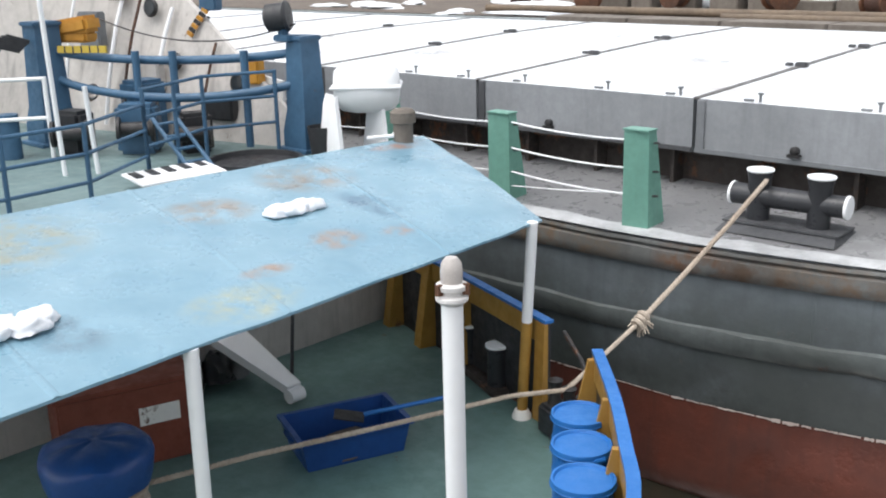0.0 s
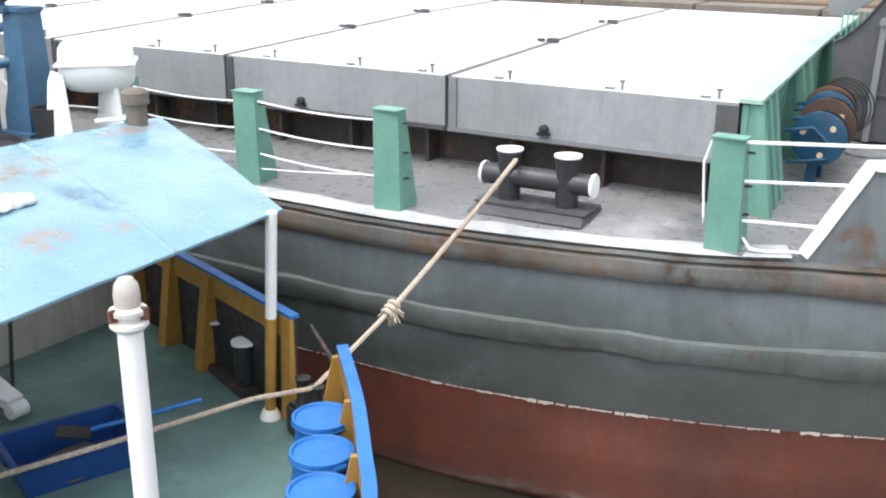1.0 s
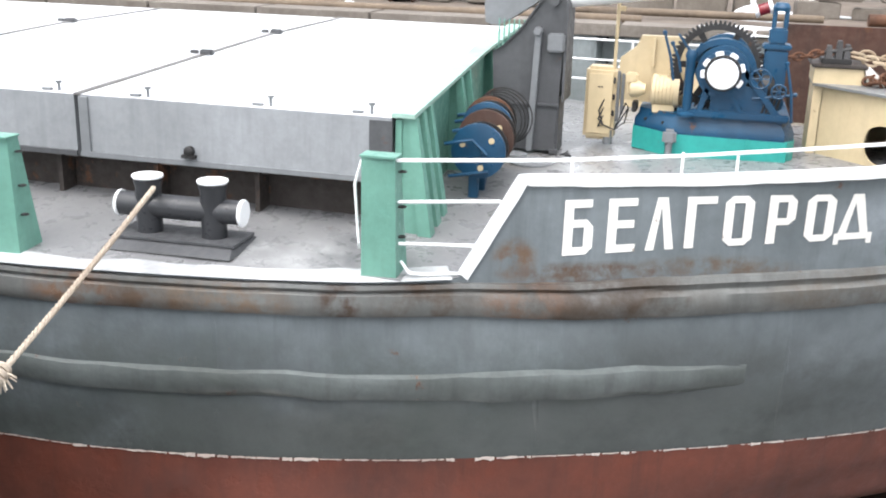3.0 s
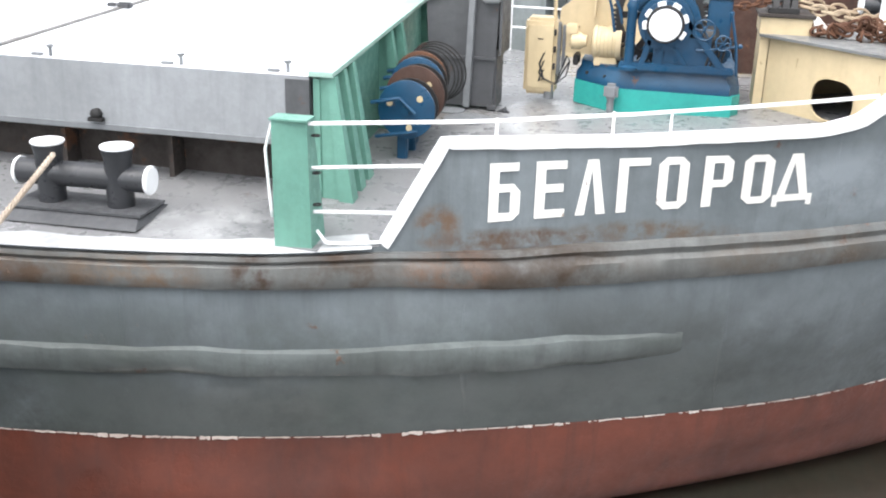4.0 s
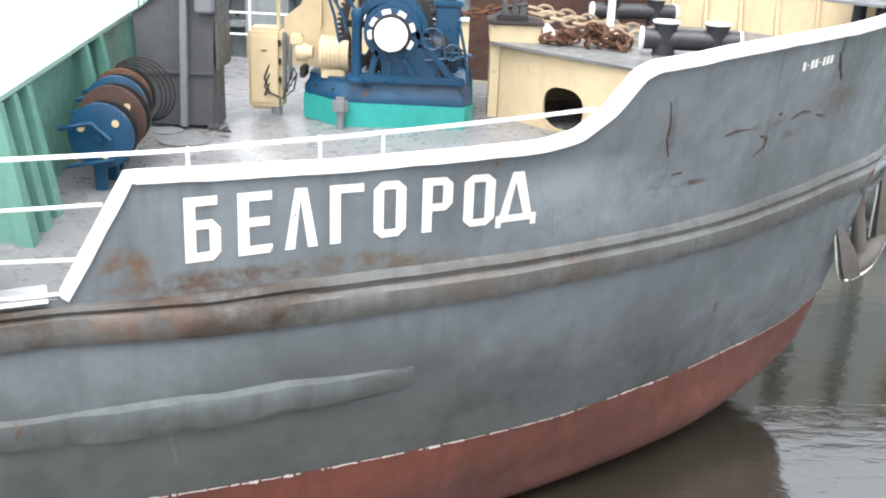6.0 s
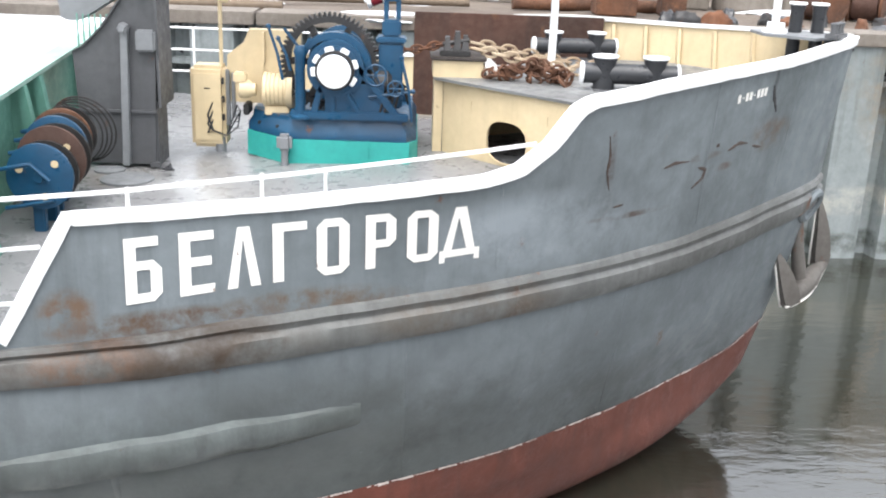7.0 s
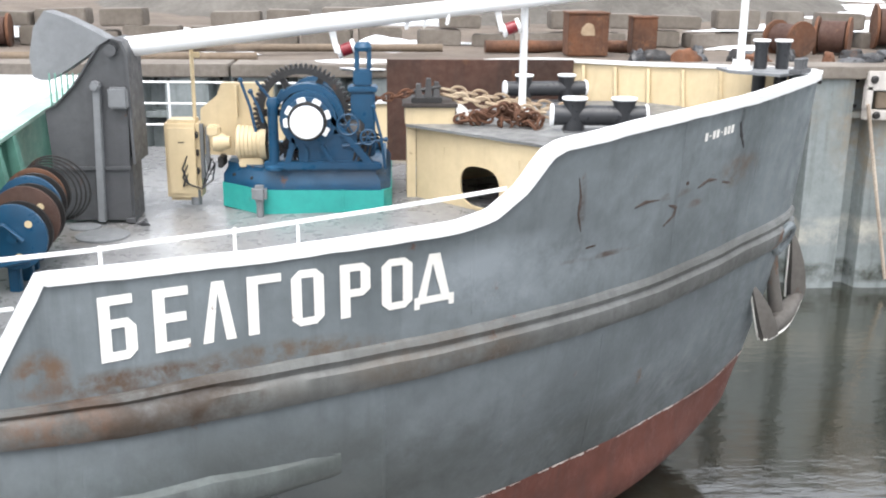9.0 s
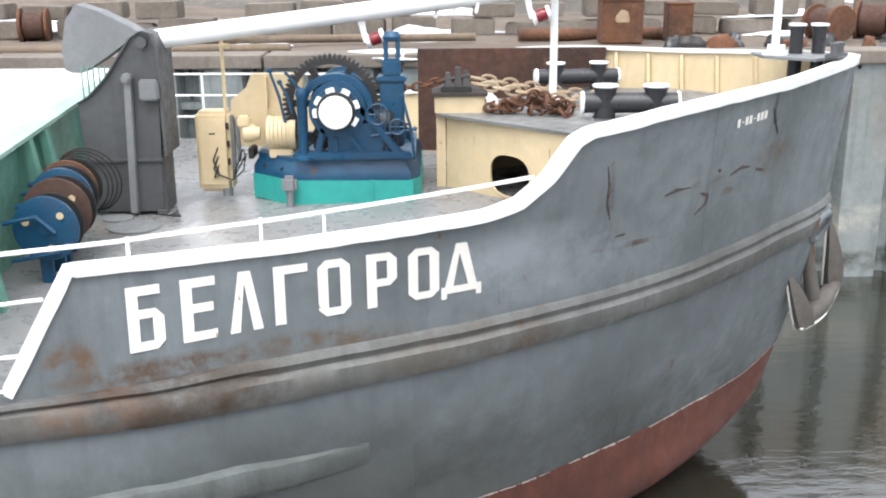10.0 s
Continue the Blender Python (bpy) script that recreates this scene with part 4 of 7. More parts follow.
    lathe(bm, [(0.15, 0), (0.19, 0.02), (0.19, 0.05), (0.18, 0.06), (0.18, 0.26), (0.20, 0.27), (0.20, 0.33)], (5.24, 5.34, 1.03), (1, 0, 0), 24)
    box(bm, (5.40, 5.34, 0.82), (0.26, 0.22, 0.10), bevel=0.01)
    part("motor", bm, M_CREAM, ob, "cream electric motor")
    bm = bmesh.new()
    lathe(bm, [(0.06, 0), (0.10, 0.03), (0.10, 0.12), (0.07, 0.16), (0.07, 0.2)], (4.97, 5.32, 1.03), (1, 0, 0), 16)
    box(bm, (5.0, 5.32, 1.16), (0.14, 0.14, 0.12), bevel=0.02)
    part("coupling_box", bm, M_CREAM, ob)
    for x in (5.05, 5.3, 5.52):
        bm = bmesh.new()
        box(bm, (x, 5.5, 0.80), (0.06, 0.3, 0.12), bevel=0.008)
        part("motor_foot", bm, M_STEEL, ob)
    # bolts round the bed, ribs of the motor, levers and pipes
    for x in np.arange(5.2, 6.85, 0.22):
        bm = bmesh.new()
        lathe(bm, [(0.022, 0.66), (0.022, 0.69), (0.0, 0.695)], (x, 5.08 if x > 5.5 else 5.40 - 0.9 * (x - 5.1), 0), n=6)
        part("bolt", bm, M_STEEL, ob)
    for k in range(5):
        bm = bmesh.new()
        ring(bm, (5.33 + 0.045 * k, 5.34, 1.03), (1, 0, 0), 0.185, 0.008, 24, 5)
        part("motor_rib", bm, M_CREAM, ob)
    for x0, z0, x1, z1 in ((5.50, 1.20, 5.36, 1.74), (5.58, 1.30, 5.46, 1.62), (6.86, 0.80, 6.74, 1.46), (6.40, 1.05, 6.86, 1.12)):
        bm = bmesh.new()
        tube(bm, [(x0, 4.97, z0), ((x0 + x1) / 2 + 0.02, 4.96, (z0 + z1) / 2), (x1, 4.97, z1)], 0.016, 7)
        lathe(bm, [(0.0, -0.03), (0.026, -0.01), (0.026, 0.02), (0.0, 0.035)], (x1, 4.97, z1), (x1 - x0, 0, z1 - z0), 10)
        part("lever", bm, M_BLUE, ob)
    for k in range(4):
        bm = bmesh.new()
        tube(bm, [(6.50 + 0.05 * k, 5.0, 0.80), (6.56 + 0.06 * k, 4.97, 1.05 + 0.05 * k), (6.66 + 0.03 * k, 5.0, 1.20), (6.82, 5.10, 1.14 - 0.06 * k)], 0.014, 6)
        part("oil_pipe", bm, M_STEEL, ob)
    ob.location += Vector((0.04, 0, 0.03))


anchor_windlass()


def control_cabinet():
    ob = thing("control_cabinet", (4.6, 5.6, 0.33), "cream metal control cabinet with conduits beside the windlass", "cabinet")
    bm = bmesh.new()
    box(bm, (4.60, 5.60, 0.83), (0.38, 0.32, 0.90), bevel=0.04)
    body = part("body", bm, M_CREAM, ob)
    bm = bmesh.new()
    box(bm, (4.60, 5.435, 0.83), (0.30, 0.03, 0.74), bevel=0.008)
    door = part("door", bm, M_CREAM, ob)
    bm = bmesh.new()
    box(bm, (4.60, 5.425, 1.04), (0.07, 0.025, 0.014), bevel=0.004)
    part("handle", bm, M_STEEL, door)
    bm = bmesh.new()
    box(bm, (4.80, 5.55, 0.92), (0.05, 0.10, 0.62), bevel=0.01)
    box(bm, (4.86, 5.58, 0.95), (0.04, 0.06, 0.5), bevel=0.01)
    part("conduit_box", bm, M_MGREY, ob)
    bm = bmesh.new()
    cyl(bm, (4.74, 5.55, 0.35), (4.74, 5.55, 2.10), 0.022, n=10)
    box(bm, (4.78, 5.55, 1.98), (0.10, 0.05, 0.06), bevel=0.01)
    part("pipe", bm, M_CREAM, ob)
    bm = bmesh.new()
    cyl(bm, (4.72, 5.50, 0.33), (4.72, 5.50, 0.50), 0.06, n=14)
    part("foot", bm, M_MGREY, ob)
    for k in range(3):
        bm = bmesh.new()
        tube(bm, [(4.66, 5.43, 0.90 - 0.1 * k), (4.60, 5.40, 0.75 - 0.1 * k), (4.66, 5.40, 0.58), (4.80, 5.42, 0.52), (4.92, 5.45, 0.62 + 0.12 * k), (4.96, 5.40, 0.8)], 0.010, 6)
        part("cable", bm, M_BLACK, ob)
    for z in (0.72, 0.92, 1.12):
        bm = bmesh.new()
        box(bm, (4.765, 5.45, z), (0.03, 0.05, 0.07), bevel=0.006)
        part("hinge", bm, M_STEEL, door)
    ob.location.x += 0.06


control_cabinet()


def deck_vent(x, y, z, h, label):
    ob = thing("deck_vent", (x, y, z), label, "vent")
    bm = bmesh.new()
    cyl(bm, (x, y, z), (x, y, z + h * 0.6), 0.04, n=12)
    part("pipe", bm, M_MGREY, ob)
    bm = bmesh.new()
    box(bm, (x, y, z + h * 0.72), (0.16, 0.13, h * 0.5), bevel=0.035)
    part("cowl", bm, M_MGREY, ob)


deck_vent(5.56, 4.90, 0.32, 0.36, "short grey mushroom vent on the deck")


def mast_tower():
    ob = thing("mast_tower", (3.9, 5.3, 0.3), "dark grey plated mast support with a lowered white mast", "mast tower")
    outline = [(3.46, 0.30), (4.20, 0.30), (4.27, 2.03), (4.22, 2.16), (4.12, 2.19), (4.00, 2.12), (3.72, 1.72), (3.52, 1.52), (3.40, 1.46)]
    for y in (4.90, 5.36):
        bm = bmesh.new()
        prism(bm, outline, 0.03, xz(y))
        part("side_plate", bm, M_DGREY, ob)
    bm = bmesh.new()
    rings = []
    for (x, z) in [(4.28, 0.9)] + outline[2:]:
        rings.append([(x - 0.015, 4.86, z), (x + 0.015, 4.86, z + 0.01), (x + 0.015, 5.43, z + 0.01), (x - 0.015, 5.43, z)])
    loft(bm, rings)
    part("edge_flange", bm, M_DGREY, ob)
    bm = bmesh.new()
    box(bm, (4.22, 5.14, 0.62), (0.03, 0.42, 0.68))
    box(bm, (3.83, 4.885, 0.86), (0.82, 0.03, 0.03))
    box(bm, (4.20, 4.88, 0.30), (0.10, 0.06, 0.05))
    part("back_plate", bm, M_DGREY, ob)
    bm = bmesh.new()
    box(bm, (3.93, 4.86, 1.02), (0.075, 0.08, 1.46), pose(0, 0, 0, 0, 2, 0), 0.008)
    box(bm, (3.95, 4.84, 1.72), (0.10, 0.12, 0.10), pose(0, 0, 0, 0, 25, 0), 0.02)
    part("stiffener", bm, M_MGREY, ob)
    bm = bmesh.new()
    box(bm, (4.17, 4.84, 1.60), (0.20, 0.08, 0.22), bevel=0.02)
    part("junction_box", bm, M_MGREY, ob)
    bm = bmesh.new()
    arc = [(3.44, 2.46), (3.32, 2.30), (3.25, 2.00), (3.27, 1.79), (3.34, 1.76), (3.44, 1.76), (3.63, 1.87), (3.84, 2.01), (4.06, 2.18), (3.92, 2.26), (3.66, 2.39)]
    prism(bm, arc, 0.30, xz(5.02))
    part("counterweight", bm, M_MGREY, ob, "grey curved counterweight")
    bm = bmesh.new()
    tube(bm, [(4.15, 5.20, 2.08), (6.3, 5.6, 2.33), (8.6, 5.95, 2.58), (10.6, 6.2, 2.80)], [0.105, 0.10, 0.085, 0.07], 18)
    part("lowered_mast", bm, M_WHITE, ob, "white tubular mast laid down forward")
    bm = bmesh.new()
    cyl(bm, (4.12, 4.84, 2.08), (4.12, 5.46, 2.08), 0.06, n=16)
    part("hinge_pin", bm, M_DGREY, ob)
    for x, y, z in ((6.38, 5.6, 2.26), (8.22, 5.88, 2.48)):
        bm = bmesh.new()
        loft(bm, [[(x - 0.10, y, z), (x - 0.02, y, z), (x - 0.02, y + 0.03, z), (x - 0.10, y + 0.03, z)], [(x - 0.03, y, z - 0.26), (x + 0.02, y, z - 0.26), (x + 0.02, y + 0.03, z - 0.26), (x - 0.03, y + 0.03, z - 0.26)]])
        arm = part("lamp_bracket", bm, M_WHITE, ob)
        bm = bmesh.new()
        lathe(bm, [(0.08, 0), (0.08, 0.04), (0.05, 0.05)], (x, y, z - 0.25), (1, 0, 0.35), 14)
        part("lamp_back", bm, M_WHITE, arm)
        bm = bmesh.new()
        lathe(bm, [(0.07, 0.05), (0.07, 0.17)], (x, y, z - 0.25), (1, 0, 0.35), 14)
        part("lamp_lens", bm, M_LENS, arm, "dark red signal lens")
        bm = bmesh.new()
        lathe(bm, [(0.085, 0.17), (0.085, 0.21), (0.0, 0.22)], (x, y, z - 0.25), (1, 0, 0.35), 14)
        part("lamp_cap", bm, M_WHITE, arm)
    for x in (7.15, 7.35, 7.6):
        bm = bmesh.new()
        zz = 2.42 + 0.11 * (x - 7.1)
        box(bm, (x, 5.74, zz - 0.10), (0.04, 0.03, 0.16), pose(0, 0, 0, 0, 12, 0), 0.01)
        part("mast_lug", bm, M_WHITE, ob)
    for k in range(6):
        bm = bmesh.new()
        x = 3.46 + 0.06 * k
        cyl(bm, (x, 4.94, 1.50 + 0.05 * k), (x, 4.94, 1.84), 0.009, n=6)
        part("grille_bar", bm, M_GREEN, ob)


M_LENS = paint("dark_red_lens", (0.22, 0.02, 0.03), (0.16, 0.015, 0.02), rough=0.2, bump=0.02)
mast_tower()


def cable_reel(y, x, z, r, m_disc, label, coil=True):
    ob = thing("cable_reel", (x, y, z - r), label, "cable reel", "cable reels")
    bm = bmesh.new()
    lathe(bm, [(r, 0.0), (r, 0.03), (r * 0.95, 0.035), (r * 0.5, 0.03), (0.07, 0.045)], (x, y + 0.03, z), (0, -1, 0), 32)
    disc = part("disc", bm, m_disc, ob)
    bm = bmesh.new()
    lathe(bm, [(r * 0.62, 0.0), (r * 0.62, 0.14)], (x, y + 0.03, z), (0, 1, 0), 24)
    lathe(bm, [(r * 0.97, 0.0), (r * 0.97, 0.025)], (x, y + 0.17, z), (0, 1, 0), 28)
    part("drum", bm, M_STEEL, ob)
    bm = bmesh.new()
    cyl(bm, (x, y - 0.04, z), (x, y + 0.24, z), 0.045, n=14)
    part("axle", bm, m_disc, ob)
    for a in np.radians([40, 160, 280]):
        bm = bmesh.new()
        lathe(bm, [(0.032, 0), (0.032, 0.006)], (x + r * 0.62 * math.cos(a), y - 0.003, z + r * 0.62 * math.sin(a)), (0, -1, 0), 12)
        part("disc_hole", bm, M_CREAM, disc)
    bm = bmesh.new()
    tube(bm, [(x - 0.34, y - 0.05, z + 0.06), (x - 0.05, y - 0.06, z + 0.12), (x + 0.10, y - 0.06, z - 0.02)], 0.02, 8)
    tube(bm, [(x - 0.30, y - 0.02, z - 0.28), (x + 0.12, y - 0.03, z - 0.20)], 0.018, 8)
    part("bracket", bm, M_BLUE, ob)
    bm = bmesh.new()
    box(bm, (x - 0.06, y + 0.11, z / 2 + 0.05), (0.10, 0.08, z - 0.02), bevel=0.012)
    part("stand", bm, M_BLUE, ob)
    if coil:
        for k in range(4):
            bm = bmesh.new()
            ring(bm, (x + 0.05 + 0.02 * k, y + 0.20 + 0.03 * k, z + 0.01 * k), (0.12, 1, 0.05 * k), r * (1.0 + 0.05 * k), 0.009, 36, 5)
            part("wire_turn", bm, M_STEEL, ob)


cable_reel(2.72, 3.76, 0.69, 0.285, M_BLUE, "blue cable reel disc in front of the hatch", False)
cable_reel(3.00, 3.77, 0.77, 0.30, M_RUSTPLATE, "rusty brown cable reel in front of the hatch", False)
cable_reel(3.28, 3.72, 0.82, 0.285, M_BLUE, "blue cable reel with a worn rim", False)
cable_reel(3.56, 3.68, 0.84, 0.28, M_RUST, "rust-brown cable reel with loose wire turns")

# manhole lids and litter on the foredeck
for x, y, r in ((4.02, 4.42, 0.27), (3.75, 4.75, 0.16)):
    bm = bmesh.new()
    z = deck_z(x, y)
    lathe(bm, [(r, z - 0.01), (r, z + 0.018), (r - 0.02, z + 0.024), (0, z + 0.026)], (x, y, 0), n=30)
    tagged(part("manhole_lid", bm, M_MGREY), "round grey manhole lid on the deck", "lid")
bm = bmesh.new()
for k in range(5):
    tube(bm, [(4.33 + 0.03 * k, 4.55, 0.335), (4.40, 4.58 + 0.03 * k, 0.36), (4.47 - 0.02 * k, 4.52, 0.335)], 0.012, 6)
tagged(part("cable_scrap", bm, M_BLACK), "small dark tangle of cable lying on deck", "cable")

# ---- forecastle ----
FC = 1.20
castle = thing("forecastle", (8.5, CY, 0.3), "cream raised forecastle with an oval opening and dark deck", "forecastle")
B0, C0 = Vector((7.25, 5.55, 0)), Vector((9.0, 3.62, 0))
u = (C0 - B0).normalized()
n3 = Vector((u.y, -u.x, 0))
face = Matrix((( u.x, 0, -n3.x, B0.x), (u.y, 0, -n3.y, B0.y), (0, 1, 0, 0), (0, 0, 0, 1)))
angs = np.linspace(0, 2 * math.pi, 32, endpoint=False)
hc, hr = (0.98, 0.66), (0.29, 0.225)
hole = [(hc[0] + hr[0] * np.sign(math.cos(a)) * abs(math.cos(a)) ** 0.75, hc[1] + hr[1] * np.sign(math.sin(a)) * abs(math.sin(a)) ** 0.75) for a in angs]
sq = []
for a in angs:
    s = max(abs(math.cos(a)) / 0.55, abs(math.sin(a)) / 0.36)
    sq.append((hc[0] + math.cos(a) / s, hc[1] + math.sin(a) / s))
bot, top_, L = 0.26, FC, (C0 - B0).length
bm = bmesh.new()
plate_with_hole(bm, sq, hole, 0.02, face)
part("holed_panel", bm, M_CREAM, castle, "cream bulkhead panel with an oval opening")
for q in ([(0, bot), (hc[0] - 0.55, bot), (hc[0] - 0.55, top_), (0, top_)], [(hc[0] + 0.55, bot), (L, bot), (L, top_), (hc[0] + 0.55, top_)], [(hc[0] - 0.55, hc[1] + 0.36), (hc[0] + 0.55, hc[1] + 0.36), (hc[0] + 0.55, top_), (hc[0] - 0.55, top_)]):
    bm = bmesh.new()
    prism(bm, q, 0.02, face)
    part("bulkhead_panel", bm, M_CREAM, castle, "cream painted bulkhead panel with rust runs")
bm = bmesh.new()
loft(bm, [[face @ Vector((x, y, 0.0)) - n3 * 0 + Vector((0, 0, 0)) for x, y in [(p[0], p[1]) for p in hole]], [face @ Vector((x, y, -0.012)) for x, y in [(hc[0] + (p[0] - hc[0]) * 1.06, hc[1] + (p[1] - hc[1]) * 1.06) for p in hole]], [face @ Vector((x, y, -0.012)) for x, y in [(hc[0] + (p[0] - hc[0]) * 0.98, hc[1] + (p[1] - hc[1]) * 0.98) for p in hole]]], caps=False)
part("hole_rim", bm, M_CREAM, castle)
for y0, y1 in ((5.55, 6.15),):
    bm = bmesh.new()
    box(bm, (7.19, (y0 + y1) / 2, 0.78), (0.10, y1 - y0, 1.06))
    part("side_bulkhead", bm, M_CREAM, castle)
bm = bmesh.new()
prism(bm, [(7.14, 0.26), (9.2, 0.26), (9.2, FC), (7.14, FC)], 0.02, Matrix(((0.87, 0, 0.5, 1.05), (0.5, 0, -0.87, 2.6), (0, 1, 0, 0), (0, 0, 0, 1))))
part("far_bulkhead", bm, M_CREAM, castle)
bm = bmesh.new()
side = [hull_at(x, FC, -0.08) for x in np.linspace(10.25, 11.6, 8)]
poly = [(7.13, 5.53), (C0.x, C0.y), (9.9, 3.85)] + [(p.x, p.y) for p in side] + [(p.x, 2 * CY - p.y) for p in side[::-1]] + [(9.4, 7.6), (7.13, 6.18)]
vs = [bm.verts.new((x, y, FC)) for x, y in poly]
vs2 = [bm.verts.new((x, y, FC + 0.03)) for x, y in poly]
bm.faces.new(vs2)
bm.faces.new(vs[::-1])
for i in range(len(poly)):
    j = (i + 1) % len(poly)
    bm.faces.new((vs[i], vs[j], vs2[j], vs2[i]))
part("forecastle_deck", bm, M_CASTLE, castle)
bm = bmesh.new()
box(bm, (7.40, 5.85, 1.32), (0.56, 0.62, 0.20), bevel=0.01)
part("stopper_seat", bm, M_CREAM, castle)
bm = bmesh.new()
box(bm, (7.40, 5.85, 1.435), (0.62, 0.70, 0.04), bevel=0.01)
part("seat_top", bm, M_COAMING, castle)
bm = bmesh.new()
loft(bm, [[(7.72, 5.50, 1.24), (7.95, 5.42, 1.24), (7.95, 5.9, 1.24), (7.72, 5.9, 1.24)], [(7.68, 5.52, 1.42), (7.76, 5.48, 1.42), (7.76, 5.9, 1.42), (7.68, 5.9, 1.42)]])
part("seat_bracket", bm, M_LETTER, castle)


def chain_link(bm, c, d, flat, size=0.075, r=0.017):
    a = Vector(d).normalized()
    b = frame_of(a)[0] if flat else frame_of(a)[1]
    pts = []
    for t in np.linspace(0, 2 * math.pi, 12, endpoint=False):
        pts.append(Vector(c) + a * size * 1.25 * math.cos(t) + b * size * 0.72 * math.sin(t))
    return tube(bm, pts, r, 5, True)


def chain(name, pts, material, label, size=0.075, r=0.017):
    ob = thing(name, pts[0], label, "chain", "anchor chains")
    pts = [Vector(p) for p in pts]
    run = [0.0]
    for a, b in zip(pts, pts[1:]):
        run.append(run[-1] + (b - a).length)
    s, k = size, 0
    while s < run[-1]:
        i = min(max(0, int(np.searchsorted(run, s)) - 1), len(pts) - 2)
        p = pts[i].lerp(pts[i + 1], (s - run[i]) / (run[i + 1] - run[i]))
        bm = bmesh.new()
        chain_link(bm, p, pts[i + 1] - pts[i], k % 2 == 0, size, r)
        part("link", bm, material, ob)
        s += size * 1.75
        k += 1


chain("anchor_chain", [(6.3, 5.15, 1.52), (6.6, 5.45, 1.50), (7.0, 5.65, 1.52), (7.25, 5.75, 1.58)], M_RUST, "rusty anchor chain from windlass to stopper", 0.06, 0.014)
chain("anchor_chain", [(7.55, 5.75, 1.53), (8.0, 5.8, 1.44), (8.6, 5.85, 1.33), (9.0, 5.9, 1.28)], M_CHAIN, "sandy worn anchor chain along the forecastle")
chain("anchor_chain", [(7.55, 6.05, 1.56), (8.1, 6.15, 1.46), (8.7, 6.2, 1.36), (9.3, 6.3, 1.28)], M_CHAIN, "sandy worn anchor chain along the forecastle")
random.seed(8)
pile = thing("chain_pile", (8.2, 5.35, FC + 0.03), "tangled heap of rusty chain on the forecastle deck", "chain")
for k in range(46):
    t = random.random()
    c = (7.72 + 0.86 * t + random.uniform(-0.06, 0.06), 5.52 - 0.26 * t + random.uniform(-0.13, 0.13), FC + 0.05 + random.uniform(0, 0.17) * (1.2 - abs(t - 0.5)))
    bm = bmesh.new()
    chain_link(bm, c, (random.uniform(-1, 1), random.uniform(-0.6, 0.6), random.uniform(-0.5, 0.5)), k % 2 == 0, 0.07, 0.017)
    part("link", bm, M_RUST, pile)


def chain_stopper(x, y, z):
    ob = thing("chain_stopper", (x, y, z), "dark greased iron chain stopper on its seat", "chain stopper")
    for dx, h in ((-0.09, 0.20), (0.02, 0.26), (0.11, 0.22)):
        bm = bmesh.new()
        loft(bm, [[(x + dx - 0.045, y - 0.12, z), (x + dx + 0.045, y - 0.12, z), (x + dx + 0.045, y + 0.12, z), (x + dx - 0.045, y + 0.12, z)],
                  [(x + dx - 0.02, y - 0.05, z + h), (x + dx + 0.03, y - 0.05, z + h), (x + dx + 0.03, y + 0.05, z + h), (x + dx - 0.02, y + 0.05, z + h)]])
        part("jaw", bm, M_STEEL, ob)
    bm = bmesh.new()
    box(bm, (x, y, z + 0.03), (0.34, 0.32, 0.06), bevel=0.01)
    part("sole_plate", bm, M_STEEL, ob)
    bm = bmesh.new()
    cyl(bm, (x - 0.14, y - 0.05, z + 0.12), (x + 0.16, y - 0.05, z + 0.17), 0.025, n=10)
    part("pin", bm, M_STEEL, ob)


chain_stopper(7.36, 5.72, 1.455)
bollard((9.19, 5.02, FC + 0.03), -3, "large black double bollard with white caps on the forecastle", 0.53, 0.115, 0.36, 0.0)
bollard((8.95, 7.35, FC + 0.03), 6, "black double bollard with white caps on the forecastle", 0.56, 0.10, 0.34, 0.02)


def mast(x, y, z0, z1, label):
    ob = thing("signal_mast", (x, y, z0), label, "mast")
    bm = bmesh.new()
    lathe(bm, [(0.14, z0), (0.14, z0 + 0.02), (0.045, z0 + 0.05), (0.04, z1)], (x, y, 0), n=16)
    part("pole", bm, M_WHITE, ob)
    bm = bmesh.new()
    box(bm, (x, y, z1 - 0.1), (0.3, 0.04, 0.04))
    part("crosstree", bm, M_WHITE, ob)
    for a in range(3):
        bm = bmesh.new()
        box(bm, (x + 0.08 * math.cos(a * 2.1), y + 0.08 * math.sin(a * 2.1), z0 + 0.06), (0.06, 0.012, 0.10), pose(0, 0, 0, 0, 0, math.degrees(a * 2.1)))
        part("gusset", bm, M_WHITE, ob)


mast(8.49, 6.05, FC + 0.03, 4.4, "slim white signal mast on the forecastle")
# bow platform with bitts
bm = bmesh.new()
prism(bm, [(10.80, 5.75), (11.25, 5.35), (11.68, CY), (11.3, 6.3), (10.80, 6.2)], 0.03, Matrix.Translation((0, 0, 1.78)))
tagged(part("bow_platform", bm, M_MGREY), "small grey steel platform at the bow", "platform")
mast(10.98, 5.9, 1.81, 4.6, "slim white jack staff on the bow platform")
for x, y in ((11.25, 6.0), (11.50, 5.98)):
    ob = thing("bitt_post", (x, y, 1.78), "black bitt post with a white cap at the bow", "bollard", "bow bitts")
    bm = bmesh.new()
    lathe(bm, [(0.075, 1.5), (0.075, 2.06), (0.085, 2.08), (0.085, 2.12)], (x, y, 0), n=20)
    part("bitt", bm, M_BLACK, ob)
    bm = bmesh.new()
    lathe(bm, [(0.10, 2.12), (0.10, 2.145), (0, 2.15)], (x, y, 0), n=20)
    part("cap", bm, M_SNOW, ob)
fair = thing("bow_fairlead", (11.45, 5.25, 1.78), "dark grey roller fairlead on the bow rail", "fairlead")
bm = bmesh.new()
